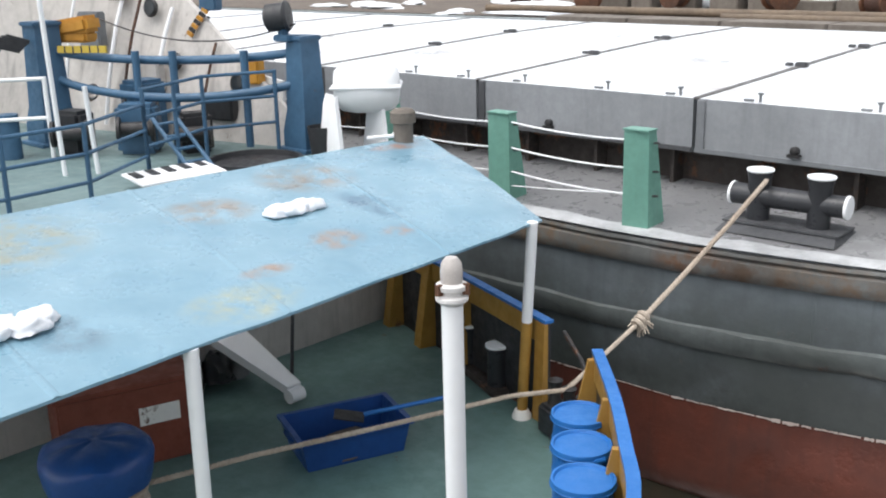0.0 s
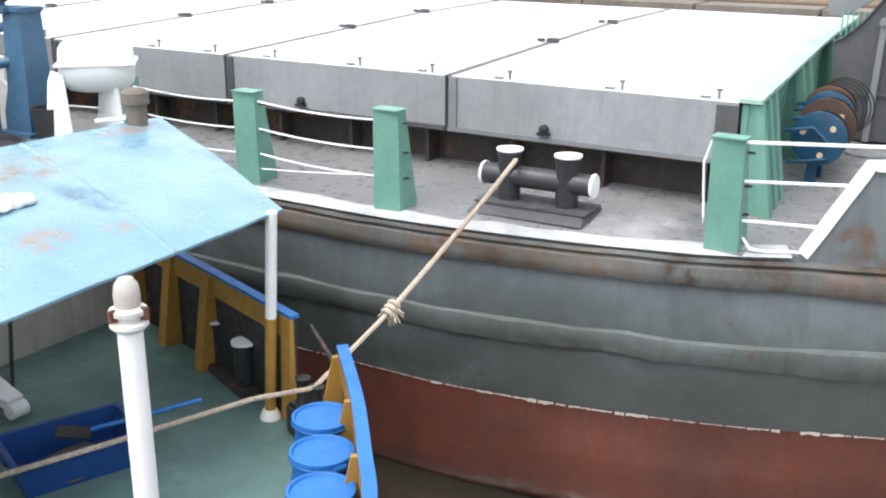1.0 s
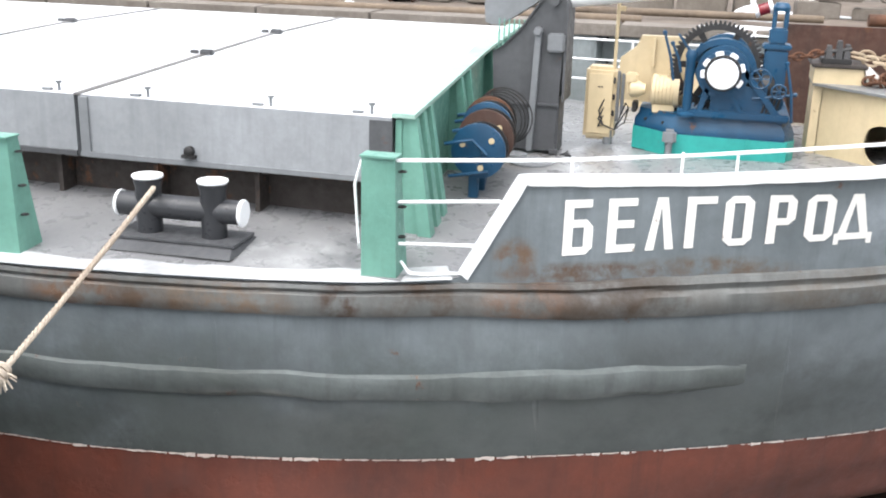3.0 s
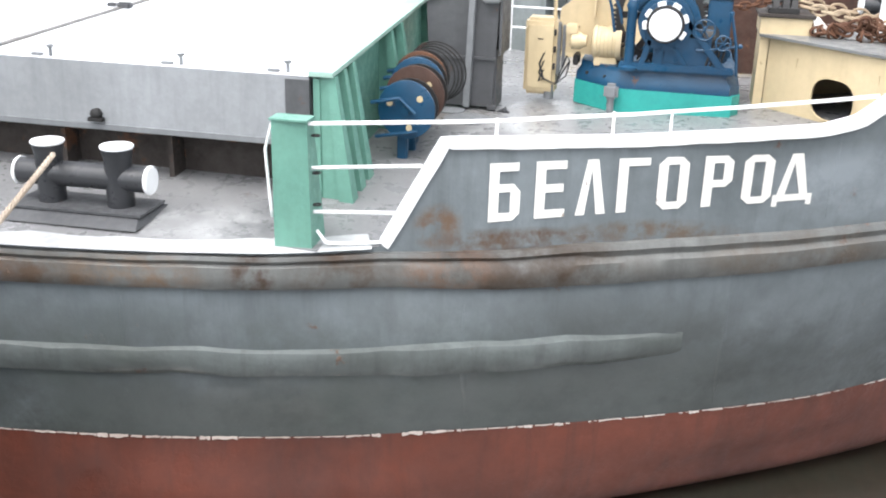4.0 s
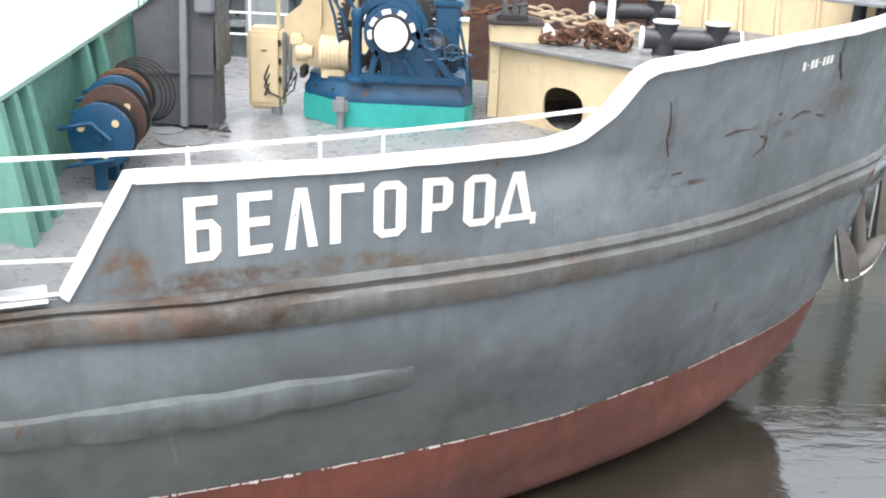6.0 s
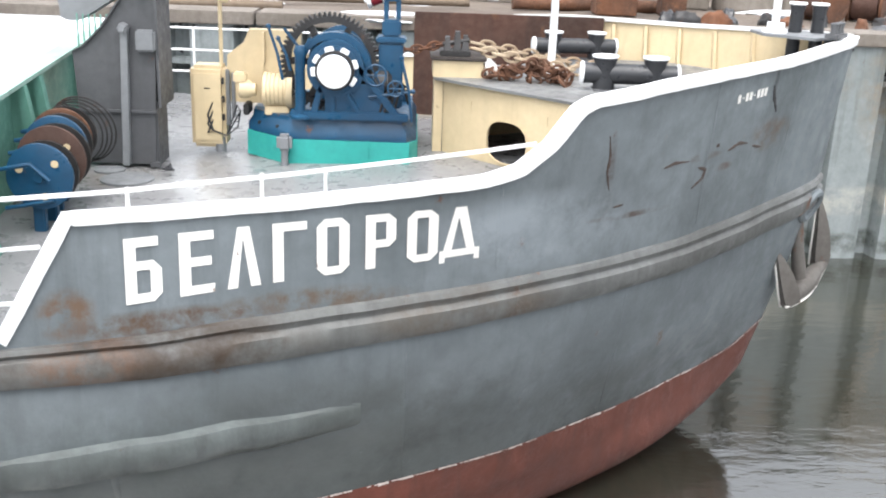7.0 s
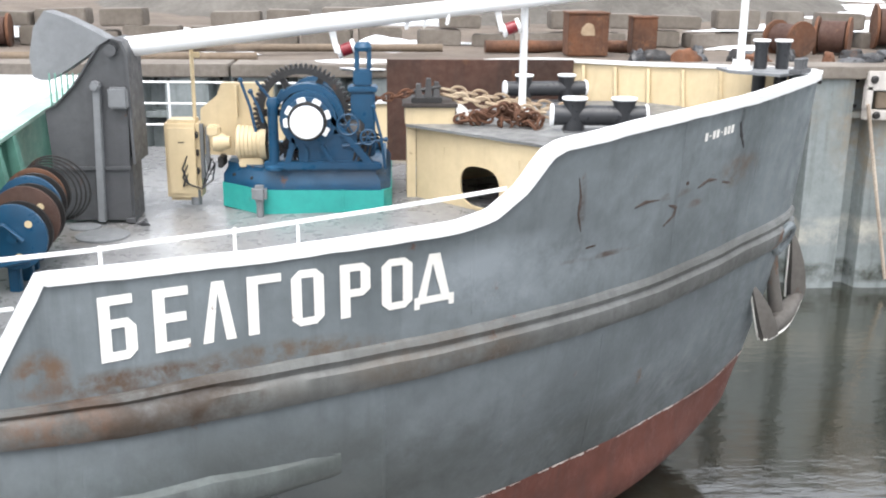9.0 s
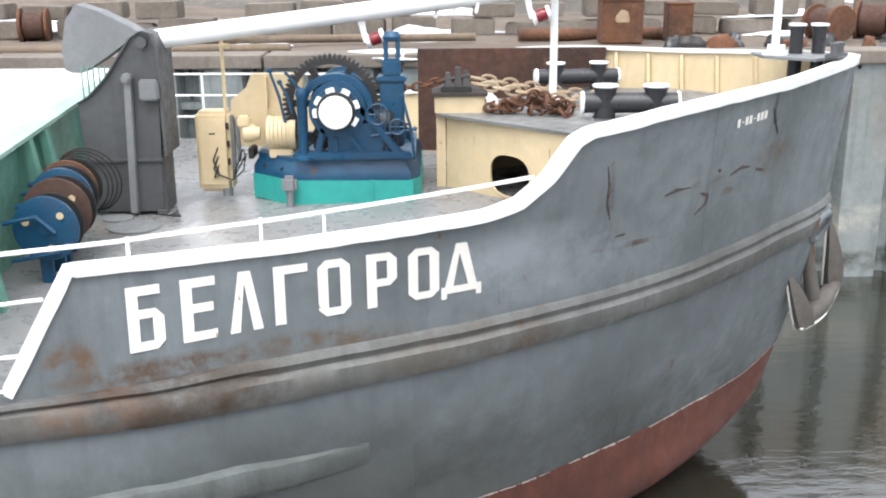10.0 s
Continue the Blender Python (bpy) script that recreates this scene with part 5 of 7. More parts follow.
box(bm, (11.42, 5.22, 1.86), (0.34, 0.14, 0.05), pose(0, 0, 0, 0, 0, 50), 0.01)
part("sole", bm, M_DGREY, fair)
for s in (-0.1, 0.0, 0.1):
    bm = bmesh.new()
    lathe(bm, [(0.045, 1.88), (0.035, 1.93), (0.045, 1.99), (0.03, 2.0)], (11.42 + s * 0.64, 5.22 + s * 0.77, 0), n=14)
    part("roller", bm, M_DGREY, fair)

# stays inside the far bulwark
for x in np.arange(8.9, 11.5, 0.36):
    bm = bmesh.new()
    p = far(hull_at(x, 1.0, -0.06))
    q = far(hull_at(x, sheer(x) - 0.05, -0.06))
    loft(bm, [[(p.x - 0.02, p.y, 0.3), (p.x + 0.02, p.y, 0.3), (p.x + 0.02, p.y - 0.26, 0.3), (p.x - 0.02, p.y - 0.26, 0.3)],
              [(q.x - 0.02, q.y, q.z), (q.x + 0.02, q.y, q.z), (q.x + 0.02, q.y - 0.07, q.z), (q.x - 0.02, q.y - 0.07, q.z)]])
    part("bulwark_stay", bm, M_CREAM, ship)
bm = bmesh.new()
box(bm, (8.18, 8.25, 1.0), (2.55, 0.04, 1.40), pose(0, 0, 0, 3, 0, 0))
tagged(part("rusty_plate", bm, M_RUSTPLATE), "large brown rusty steel plate leaning at the bulwark", "steel plate")

# far side rail of the ship
frail = thing("far_rail", (4.2, 10.9, 0), "white three-bar guard rail on the far deck edge", "railing")
for z in (0.42, 0.76, 1.10):
    bm = bmesh.new()
    cyl(bm, (-4, 11.15, z), (5.7, 10.6, z), 0.018, n=8)
    part("bar", bm, M_WHITE, frail)
for x in np.arange(-3.6, 5.8, 1.17):
    bm = bmesh.new()
    y = 11.15 - 0.55 * (x + 4) / 9.7
    cyl(bm, (x, y, 0.0), (x, y, 1.11), 0.02, n=8)
    part("stanchion", bm, M_WHITE, frail)


def bower_anchor():
    ob = thing("bower_anchor", (11.75, 5.6, -0.9), "grey stockless anchor hanging at the stem", "anchor")
    bm = bmesh.new()
    tube(bm, [(11.36, 5.42, -0.10), (11.42, 5.42, -0.55), (11.52, 5.45, -1.02)], [0.06, 0.07, 0.09], 10)
    part("shank", bm, M_ANCHOR, ob)
    bm = bmesh.new()
    crown = [Vector((11.20, 5.0, -1.13)).lerp(Vector((12.0, 5.92, -0.82)), t) - Vector((0, 0, 0.07 * math.sin(math.pi * t))) for t in np.linspace(0, 1, 9)]
    tube(bm, crown, [0.05, 0.08, 0.09, 0.11, 0.12, 0.11, 0.09, 0.08, 0.05], 12)
    body = part("crown", bm, M_ANCHOR, ob)
    bm = bmesh.new()
    tube(bm, [c + Vector((0.25, -0.75, -0.6)) * r for c, r in zip(crown, (0.05, 0.09, 0.11, 0.13, 0.14, 0.13, 0.11, 0.09, 0.05))], 0.014, 6)
    part("crown_edge", bm, M_LETTER, body, "worn pale crown edge")
    for (bx, by, bz), (tx, ty, tz), w in (((11.30, 5.06, -1.16), (11.04, 5.05, -0.52), 0.21), ((11.86, 5.78, -0.90), (11.72, 5.72, -0.08), 0.21)):
        bm = bmesh.new()
        b0, t0 = Vector((bx, by, bz)), Vector((tx, ty, tz))
        side = (t0 - b0).normalized().cross(Vector((0.25, -1, 0.1))).normalized()
        nrm = side.cross(t0 - b0).normalized()
        rings, edge = [], []
        for t, k, th in ((0, 0.9, 0.12), (0.25, 1.0, 0.10), (0.55, 0.8, 0.08), (0.82, 0.45, 0.06), (1.0, 0.12, 0.04)):
            c = b0.lerp(t0, t) + nrm * 0.05 * math.sin(t * 3)
            rings.append([c + side * (sx * w * k / 2) + nrm * (sy * th / 2) for sx, sy in ((-1, -1), (1, -1), (1, 1), (-1, 1))])
            edge.append(c - side * (w * k / 2) - nrm * th / 2)
        other = [r[1] for r in rings][::-1]
        loft(bm, rings)
        fl = part("fluke", bm, M_ANCHOR, ob)
        bm = bmesh.new()
        tube(bm, edge + other, 0.016, 6)
        part("fluke_edge", bm, M_LETTER, fl, "worn pale fluke edge")
    return ob


M_ANCHOR = paint("anchor_grey", (0.125, 0.115, 0.105), (0.075, 0.068, 0.062), rust=0.2, rough=0.6, bump=0.4)
bower_anchor()
bm = bmesh.new()
ring(bm, (11.45, 5.30, -0.05), (0.72, -0.68, -0.35), 0.17, 0.05, 24, 8)
part("hawse_rim", bm, M_HULL, ship)


# ---- quay and bank behind the ship ----
PILE_MARKS = [((12, 11.9, -2.55), (40, 3, 0.22), (0.03, 0.035, 0.025), 1.5), ((14, 11.9, -1.75), (20, 3, 0.30), (0.40, 0.39, 0.35), 2.0), ((13.5, 11.9, 0.5), (1.3, 2, 0.9), (0.21, 0.16, 0.12), 3.0), ((15.6, 11.9, 0.2), (0.9, 2, 1.4), (0.22, 0.19, 0.15), 3.0), ((12.2, 11.9, -0.5), (0.5, 2, 1.6), (0.25, 0.23, 0.19), 3.0)]
M_PILE = paint("grey_sheet_pile", (0.27, 0.30, 0.305), (0.185, 0.21, 0.21), rust=0.08, rough=0.55, streak=0.7, bump=0.4, spots=PILE_MARKS)
M_HEAP = paint("damp_gravel", (0.135, 0.125, 0.112), (0.085, 0.078, 0.07), rough=0.95, bump=0.9, grain=5)
M_CONC = paint("weathered_concrete", (0.21, 0.185, 0.16), (0.14, 0.12, 0.10), rough=0.85, bump=0.5, streak=0.3)
M_EARTH = paint("brown_winter_earth", (0.155, 0.125, 0.10), (0.105, 0.085, 0.07), rough=0.95, bump=0.8, grain=3)
M_SNOWG = paint("old_snow", (0.80, 0.82, 0.85), (0.70, 0.72, 0.75), rough=0.7, bump=0.4, dirt=0.15)
M_TIMBER = paint("wet_timber", (0.20, 0.15, 0.105), (0.13, 0.10, 0.075), rough=0.8, bump=0.4)
QY = 12.1

quay = thing("quay_wall", (10, QY, WATER), "grey steel sheet-pile quay wall with a concrete capping", "quay wall", kind="structure")
prof = [(0.0, 0.0), (0.16, -0.03), (0.58, -0.03), (0.74, 0.0), (0.82, 0.34), (0.92, 0.36), (1.06, 0.34), (1.14, 0.0)]
for k in range(31):
    bm = bmesh.new()
    x0 = -9.47 + 1.14 * k
    pts = [(x0 + a, QY + b) for a, b in prof]
    back = [(a, b + 0.02) for a, b in pts[::-1]]
    loft(bm, [[(a, b, z) for a, b in pts + back] for z in (-3.4, 1.06)])
    part("sheet_pile", bm, M_PILE, quay)
bm = bmesh.new()
box(bm, (8, QY + 0.18, 0.38), (34, 0.16, 0.11))
part("waler", bm, M_PILE, quay)
for k in range(15):
    bm = bmesh.new()
    box(bm, (-9 + 2.4 * k, QY + 0.35, 1.15), (2.36, 0.95, 0.22), bevel=0.02)
    part("capping_block", bm, M_CONC, quay)
for k in range(31):
    bm = bmesh.new()
    for z in (0.98, 0.52):
        lathe(bm, [(0.035, 0), (0.035, 0.03), (0.02, 0.05)], (-9.47 + 1.14 * k + 0.92, QY + 0.34, z), (0, -1, 0), 8)
    lathe(bm, [(0.035, 0), (0.035, 0.03), (0.02, 0.05)], (-9.47 + 1.14 * k + 0.08, QY - 0.01, 0.98), (0, -1, 0), 8)
    part("tie_bolt", bm, M_STEEL, quay)
bm = bmesh.new()
box(bm, (-40, QY + 0.4, -1.0), (62, 0.4, 4.3))
box(bm, (60, QY + 0.4, -1.0), (70, 0.4, 4.3))
part("wall_run", bm, M_PILE, quay)

bm = bmesh.new()
rows = []
ysq = [QY + 0.8, 13, 14, 15, 16, 17, 18, 19.5, 21, 23, 26, 30, 36, 45, 60, 90, 160, 400]
for i, x in enumerate(np.r_[-400, -150, -80, np.linspace(-45, 50, 96), 80, 150, 400]):
    r = []
    for y in ysq:
        z = 1.16 + float(np.interp(y, [18, 30, 60, 120, 400], [0, 0.5, 2.6, 7.0, 14.0]))
        z += 0.10 * noise.fractal(Vector((x * 0.5, y * 0.5, 2)), 1.0, 2.0, 4) * min(1, (y - QY - 0.7) / 2)
        r.append((x, y, z))
    rows.append(r)
loft(bm, rows, closed=False)
tagged(part("ground", bm, M_EARTH), "brown muddy winter ground behind the quay", "ground", kind="structure")


def bank_z(x, y):
    return 1.16 + float(np.interp(y, [18, 30, 60, 120, 400], [0, 0.5, 2.6, 7.0, 14.0])) + 0.10 * noise.fractal(Vector((x * 0.5, y * 0.5, 2)), 1.0, 2.0, 4)


def lump(bm, c, size, seed, n=12):
    g = bmesh.ops.create_icosphere(bm, subdivisions=3, radius=1)
    for v in g["verts"]:
        p = v.co.copy()
        k = 1 + 0.35 * noise.fractal(p * 1.6 + Vector((seed * 3.1, seed, 0)), 1, 2, 4)
        v.co = Vector(c) + Vector((p.x * size[0] * k, p.y * size[1] * k, max(p.z, -0.25) * size[2] * k))
    return bm


random.seed(21)
for k in range(34):
    x, y = random.uniform(-22, 30), random.choice([12.6, 13.2, 14.2, 15.3, 16.5, 18.2, 20, 22, 25, 28, 31])
    y += random.uniform(-0.3, 0.3)
    bm = bmesh.new()
    lump(bm, (x, y, bank_z(x, y)), (random.uniform(0.4, 1.5), random.uniform(0.15, 0.6), random.uniform(0.05, 0.2)), k)
    tagged(part("snow_patch", bm, M_SNOWG), "patch of old dirty snow on the ground", "snow", "snow patches")
for k, (x, y, sx, sy, sz) in enumerate(((6.8, 16.4, 0.7, 0.3, 0.28), (-4, 20, 3, 1.0, 0.3), (-9, 19, 2.2, 0.8, 0.35))):
    bm = bmesh.new()
    lump(bm, (x, y, bank_z(x, y)), (sx, sy, sz), 50 + k)
    tagged(part("snow_patch", bm, M_SNOWG), "broad patch of old snow on the bank", "snow", "snow patches")

random.seed(31)
for k in range(46):
    y = random.uniform(18.5, 42)
    x = 8.5 + (y + 6) * random.uniform(0.32, 0.62)
    bm = bmesh.new()
    w = random.uniform(0.5, 2.6) * (0.6 + y / 45)
    lump(bm, (x, y, bank_z(x, y) - 0.02), (w, random.uniform(0.25, 0.8), random.uniform(0.06, 0.16)), 80 + k)
    tagged(part("snow_patch", bm, M_SNOWG), "thin ragged patch of old snow on the bank", "snow", "snow patches")

# gravel heap behind the slabs
bm = bmesh.new()
rows = []
for i in range(61):
    u = -1 + i / 30
    r = []
    for j in range(25):
        v = -1 + j / 12
        x, y = 10.0 + 13.0 * u, 30.0 + 7.5 * v
        d = math.hypot(u, v)
        h = 4.4 * max(0.0, 1 - d) ** 0.9
        h += 0.35 * min(1, h) * noise.fractal(Vector((x * 0.35, y * 0.35, 4)), 1, 2, 4)
        r.append((x, y, bank_z(x, y) - 0.12 + h))
    rows.append(r)
loft(bm, rows, closed=False)
tagged(part("gravel_heap", bm, M_HEAP), "big damp grey-green gravel heap behind the quay", "gravel heap", kind="stuff")

# stacked concrete slabs
random.seed(5)
for k in range(26):
    for lev in range(2):
        x = -12 + 1.25 * k + 0.5 * lev + random.uniform(-0.06, 0.06)
        if lev and random.random() < 0.25:
            continue
        y = 17.6 + random.uniform(-0.12, 0.12) + 0.15 * lev
        bm = bmesh.new()
        h = random.uniform(0.26, 0.42)
        box(bm, (x, y, 1.16 + h / 2 + 0.40 * lev), (random.uniform(0.7, 1.24), 0.6, h), pose(0, 0, 0, 0, random.uniform(-2, 2), random.uniform(-9, 9)), 0.03)
        tagged(part("concrete_block", bm, M_CONC), "weathered grey-brown concrete block in a stack", "concrete block", "concrete blocks")
# timber and pipes along the quay edge
for k, (x0, x1, y, z, r, m, lab, cat) in enumerate(((8.9, 12.1, 15.6, 1.30, 0.13, M_RUST, "long rusty steel pipe lying on the quay", "pipe"), (-6, 4.5, 13.2, 1.26, 0.09, M_TIMBER, "wet brown timber beam along the quay", "beam"),
                                                (-14, -2, 14.2, 1.28, 0.10, M_TIMBER, "wet brown timber beam along the quay", "beam"), (2.5, 8.0, 15.0, 1.30, 0.08, M_TIMBER, "wet brown timber beam along the quay", "beam"))):
    bm = bmesh.new()
    cyl(bm, (x0, y, z), (x1, y + 0.2, z), r, n=14)
    tagged(part("quay_" + cat, bm, m), lab, cat)


def rusty_box(x, y, w, d, h, label, patch=False):
    ob = thing("rusty_bin", (x, y, 1.2), label, "metal box")
    bm = bmesh.new()
    box(bm, (x, y, 1.2 + h / 2), (w, d, h), bevel=0.02)
    part("body", bm, M_RUST, ob)
    bm = bmesh.new()
    box(bm, (x, y, 1.2 + h + 0.01), (w * 1.05, d * 1.05, 0.04), bevel=0.01)
    part("rim", bm, M_RUST, ob)
    if patch:
        bm = bmesh.new()
        lump(bm, (x - 0.02, y - d / 2 - 0.0, 1.2 + h * 0.55), (w * 0.16, 0.012, h * 0.22), 3)
        part("worn_patch", bm, M_CHAIN, ob, "pale worn patch")


rusty_box(10.85, 14.9, 0.80, 0.7, 0.82, "square rusty brown steel box on the quay", True)
rusty_box(12.1, 15.3, 0.50, 0.5, 0.72, "small rusty brown steel bin on the quay")
random.seed(9)
for k in range(16):
    x, y = 11.6 + 0.36 * k + random.uniform(-0.1, 0.1), random.choice([12.9, 13.5, 14.6])
    bm = bmesh.new()
    lump(bm, (x, y, 1.22), (random.uniform(0.12, 0.34), random.uniform(0.12, 0.25), random.uniform(0.10, 0.26)), 70 + k)
    tagged(part("scrap_lump", bm, [M_BLACK, M_STEEL, M_RUST, M_DGREY][k % 4]), "dark lump of scrap and tarpaulin on the quay", "scrap", "quay scrap")


def drum_roll(x, y, r, w, turn, label):
    ob = thing("cable_drum", (0, 0, 0), label, "drum", "rusty drums")
    bm = bmesh.new()
    lathe(bm, [(r, 0), (r, 0.06), (r * 0.55, 0.07), (r * 0.55, w - 0.07), (r, w - 0.06), (r, w)], (0, -w / 2, r), (0, 1, 0), 26)
    part("drum", bm, M_RUST, ob)
    bm = bmesh.new()
    lathe(bm, [(r * 0.6, 0.09), (r * 0.8, 0.10), (r * 0.8, w - 0.10), (r * 0.6, w - 0.09)], (0, -w / 2, r), (0, 1, 0), 26)
    part("winding", bm, M_RUSTPLATE, ob)
    ob.matrix_basis = pose(x, y, bank_z(x, y) - 0.03, 0, 0, turn)


drum_roll(16.3, 15.8, 0.42, 0.7, 60, "rusty brown cable drum lying on the quay")
drum_roll(15.2, 15.4, 0.36, 0.8, 20, "rusty brown cable drum lying on the quay")
drum_roll(18.2, 17.0, 0.5, 0.9, 75, "rusty brown cable drum lying on the quay")
for k, (x, y) in enumerate(((-9.5, 17.0), (-12, 16.4), (-6.3, 16.8), (-3.5, 16.0), (-1.5, 17.0), (-15, 17))):
    drum_roll(x, y, 0.32 + 0.05 * (k % 3), 0.6, 25 * k, "rusty brown cable drum lying on the quay")

fender = thing("quay_fender", (15.9, QY - 0.2, 0.3), "pale steel fender frame with a timber block on the quay wall", "fender")
bm = bmesh.new()
box(bm, (15.95, QY - 0.12, 1.02), (1.2, 0.16, 0.34), bevel=0.015)
box(bm, (15.95, QY - 0.12, 0.42), (1.2, 0.16, 0.18), bevel=0.015)
box(bm, (15.40, QY - 0.12, 0.72), (0.12, 0.16, 0.42), bevel=0.015)
part("fender_frame", bm, M_HOUSE, fender)
bm = bmesh.new()
box(bm, (16.05, QY - 0.10, 0.68), (1.0, 0.12, 0.30), bevel=0.02)
part("timber_block", bm, M_TIMBER, fender, "wet brown timber block")
for x, z in ((15.45, 1.05), (15.55, 0.42)):
    bm = bmesh.new()
    lathe(bm, [(0.07, 0), (0.07, 0.03), (0.04, 0.06)], (x, QY - 0.20, z), (0, -1, 0), 10)
    part("stud", bm, M_STEEL, fender)
bm = bmesh.new()
tube(bm, sag((15.37, QY - 0.24, 0.62), (16.1, QY - 0.2, -2.62), 0.03, 8), 0.035, 8)
tagged(part("hanging_hawser", bm, M_ROPE), "pale hawser hanging down the quay wall into the water", "rope")

# unseen block under the viewpoint, added to keep low sky light off the hull
bm = bmesh.new()
edge = [(5.25, -60), (5.25, -8.3), (6.05, -6.7), (6.7, -5.5), (60, -5.5), (60, -60)]
loft(bm, [[(x, y, z) for x, y in edge] for z in (-3.4, 1.3)])
tagged(part("unseen_near_block", bm, M_CONC), "plain unseen concrete block added on the near side to cut low light", "quay", kind="structure")


# ---- blue workboat alongside ----
BD = -1.28          # its after deck
RF = 0.50           # roof of its deckhouse
M_BDECK = paint("worn_green_deck", (0.12, 0.21, 0.198), (0.09, 0.16, 0.152), rust=0.03, rough=0.45, bump=0.2, grain=4)
M_YELLOW = paint("ochre_yellow_paint", (0.40, 0.225, 0.045), (0.30, 0.165, 0.035), rust=0.04, rough=0.5, streak=0.4, bump=0.2)
M_CAPBLUE = paint("bright_blue_paint", (0.018, 0.15, 0.46), (0.015, 0.125, 0.39), rough=0.42, bump=0.12, dirt=0.15)
M_BARREL = paint("blue_plastic", (0.014, 0.13, 0.42), (0.012, 0.11, 0.36), rough=0.38, bump=0.06, dirt=0.1)
M_TUB = paint("dark_blue_plastic", (0.012, 0.07, 0.27), (0.010, 0.055, 0.21), rough=0.4, bump=0.06)
M_RAIL = paint("steel_blue_paint", (0.045, 0.12, 0.21), (0.035, 0.09, 0.16), rust=0.02, rough=0.45, bump=0.15)
M_BHULL = paint("black_boat_side", (0.03, 0.032, 0.036), (0.02, 0.02, 0.022), rust=0.1, rough=0.5, bump=0.3)
CAN_STAINS = [((-1.55, -3.0, 0.83), (0.55, 0.55, 0.5), (0.21, 0.19, 0.165), 4.5), ((-1.25, -4.3, 0.8), (0.38, 0.5, 0.5), (0.21, 0.18, 0.15), 4.5), ((-0.1, -3.9, 0.67), (0.22, 0.30, 0.5), (0.25, 0.18, 0.14), 4.5),
              ((0.05, -3.35, 0.65), (0.14, 0.2, 0.5), (0.28, 0.17, 0.12), 4.5), ((0.12, -4.75, 0.65), (0.12, 0.26, 0.5), (0.25, 0.18, 0.14), 4.5), ((-1.9, -1.45, 0.87), (0.16, 0.42, 0.5), (0.27, 0.16, 0.12), 4.5),
              ((-1.6, -6.0, 0.82), (0.8, 0.9, 0.5), (0.25, 0.27, 0.22), 4.5), ((0.2, -6.3, 0.65), (0.35, 0.25, 0.5), (0.11, 0.18, 0.235), 4.5), ((0.45, -5.2, 0.62), (0.3, 0.5, 0.5), (0.30, 0.33, 0.26), 4.5), ((-0.55, -3.1, 0.7), (0.5, 0.2, 0.4), (0.06, 0.13, 0.20), 4.5)]
M_CANOPY = paint("pale_blue_canopy_paint", (0.215, 0.35, 0.43), (0.155, 0.285, 0.37), rust=0.0, rough=0.28, bump=0.12, spots=CAN_STAINS, grain=3, dirt=0.2)
M_SCREEN = paint("rusty_white_paint", (0.76, 0.75, 0.74), (0.62, 0.60, 0.58), rust=0.18, rough=0.5, streak=0.35, bump=0.2, rust_scale=2.0)
M_CRATE = paint("red_brown_crate_paint", (0.22, 0.055, 0.03), (0.15, 0.04, 0.025), rough=0.6, bump=0.2)
M_ORANGE = paint("orange_yellow_cover", (0.55, 0.27, 0.03), (0.45, 0.21, 0.03), rough=0.6, bump=0.2)

boat = thing("workboat", (-4, -4.5, WATER), "blue and white workboat moored beside the cargo ship", "boat")
SIDE = [(-22, -0.60), (-8, -0.60), (-4.2, -0.62), (-2.7, -1.0), (-1.0, -1.55), (0.68, -2.17), (1.40, -2.47), (2.0, -3.08), (2.5, -3.68), (2.92, -4.22), (3.28, -4.95), (3.48, -5.9), (3.50, -7.2), (3.30, -8.6), (2.6, -10.2), (1.2, -11.0), (-4, -11.3), (-22, -11.3)]
bm = bmesh.new()
loft(bm, [[(x, y, BD - 0.10) for x, y in SIDE], [(x, y, BD) for x, y in SIDE]])
part("after_deck", bm, M_BDECK, boat, "worn dark green steel deck")
bm = bmesh.new()
ctr = (-6, -6)
loft(bm, [[(x + (ctr[0] - x) * k, y + (ctr[1] - y) * k, z) for x, y in SIDE] for k, z in ((0.05, -3.1), (0.012, BD - 0.11))])
part("boat_hull", bm, M_BHULL, boat, "black boat side below the deck")


def along(pts, step):
    out = []
    for (ax, ay), (bx, by) in zip(pts, pts[1:]):
        n = max(1, int(math.hypot(bx - ax, by - ay) / step))
        out += [(ax + (bx - ax) * i / n, ay + (by - ay) * i / n) for i in range(n)]
    return out + [pts[-1]]


def smooth_line(pts, step):
    """A rounded line through the points."""
    p = [Vector((*q, 0)) for q in pts]
    out = []
    for i in range(len(p) - 1):
        a, b, c, d = p[max(i - 1, 0)], p[i], p[i + 1], p[min(i + 2, len(p) - 1)]
        n = max(2, int((c - b).length / step))
        for k in range(n):
            t = k / n
            out.append(0.5 * ((2 * b) + (c - a) * t + (2 * a - 5 * b + 4 * c - d) * t * t + (3 * b - a - 3 * c + d) * t**3))
    out.append(p[-1])
    return [(v.x, v.y) for v in out]


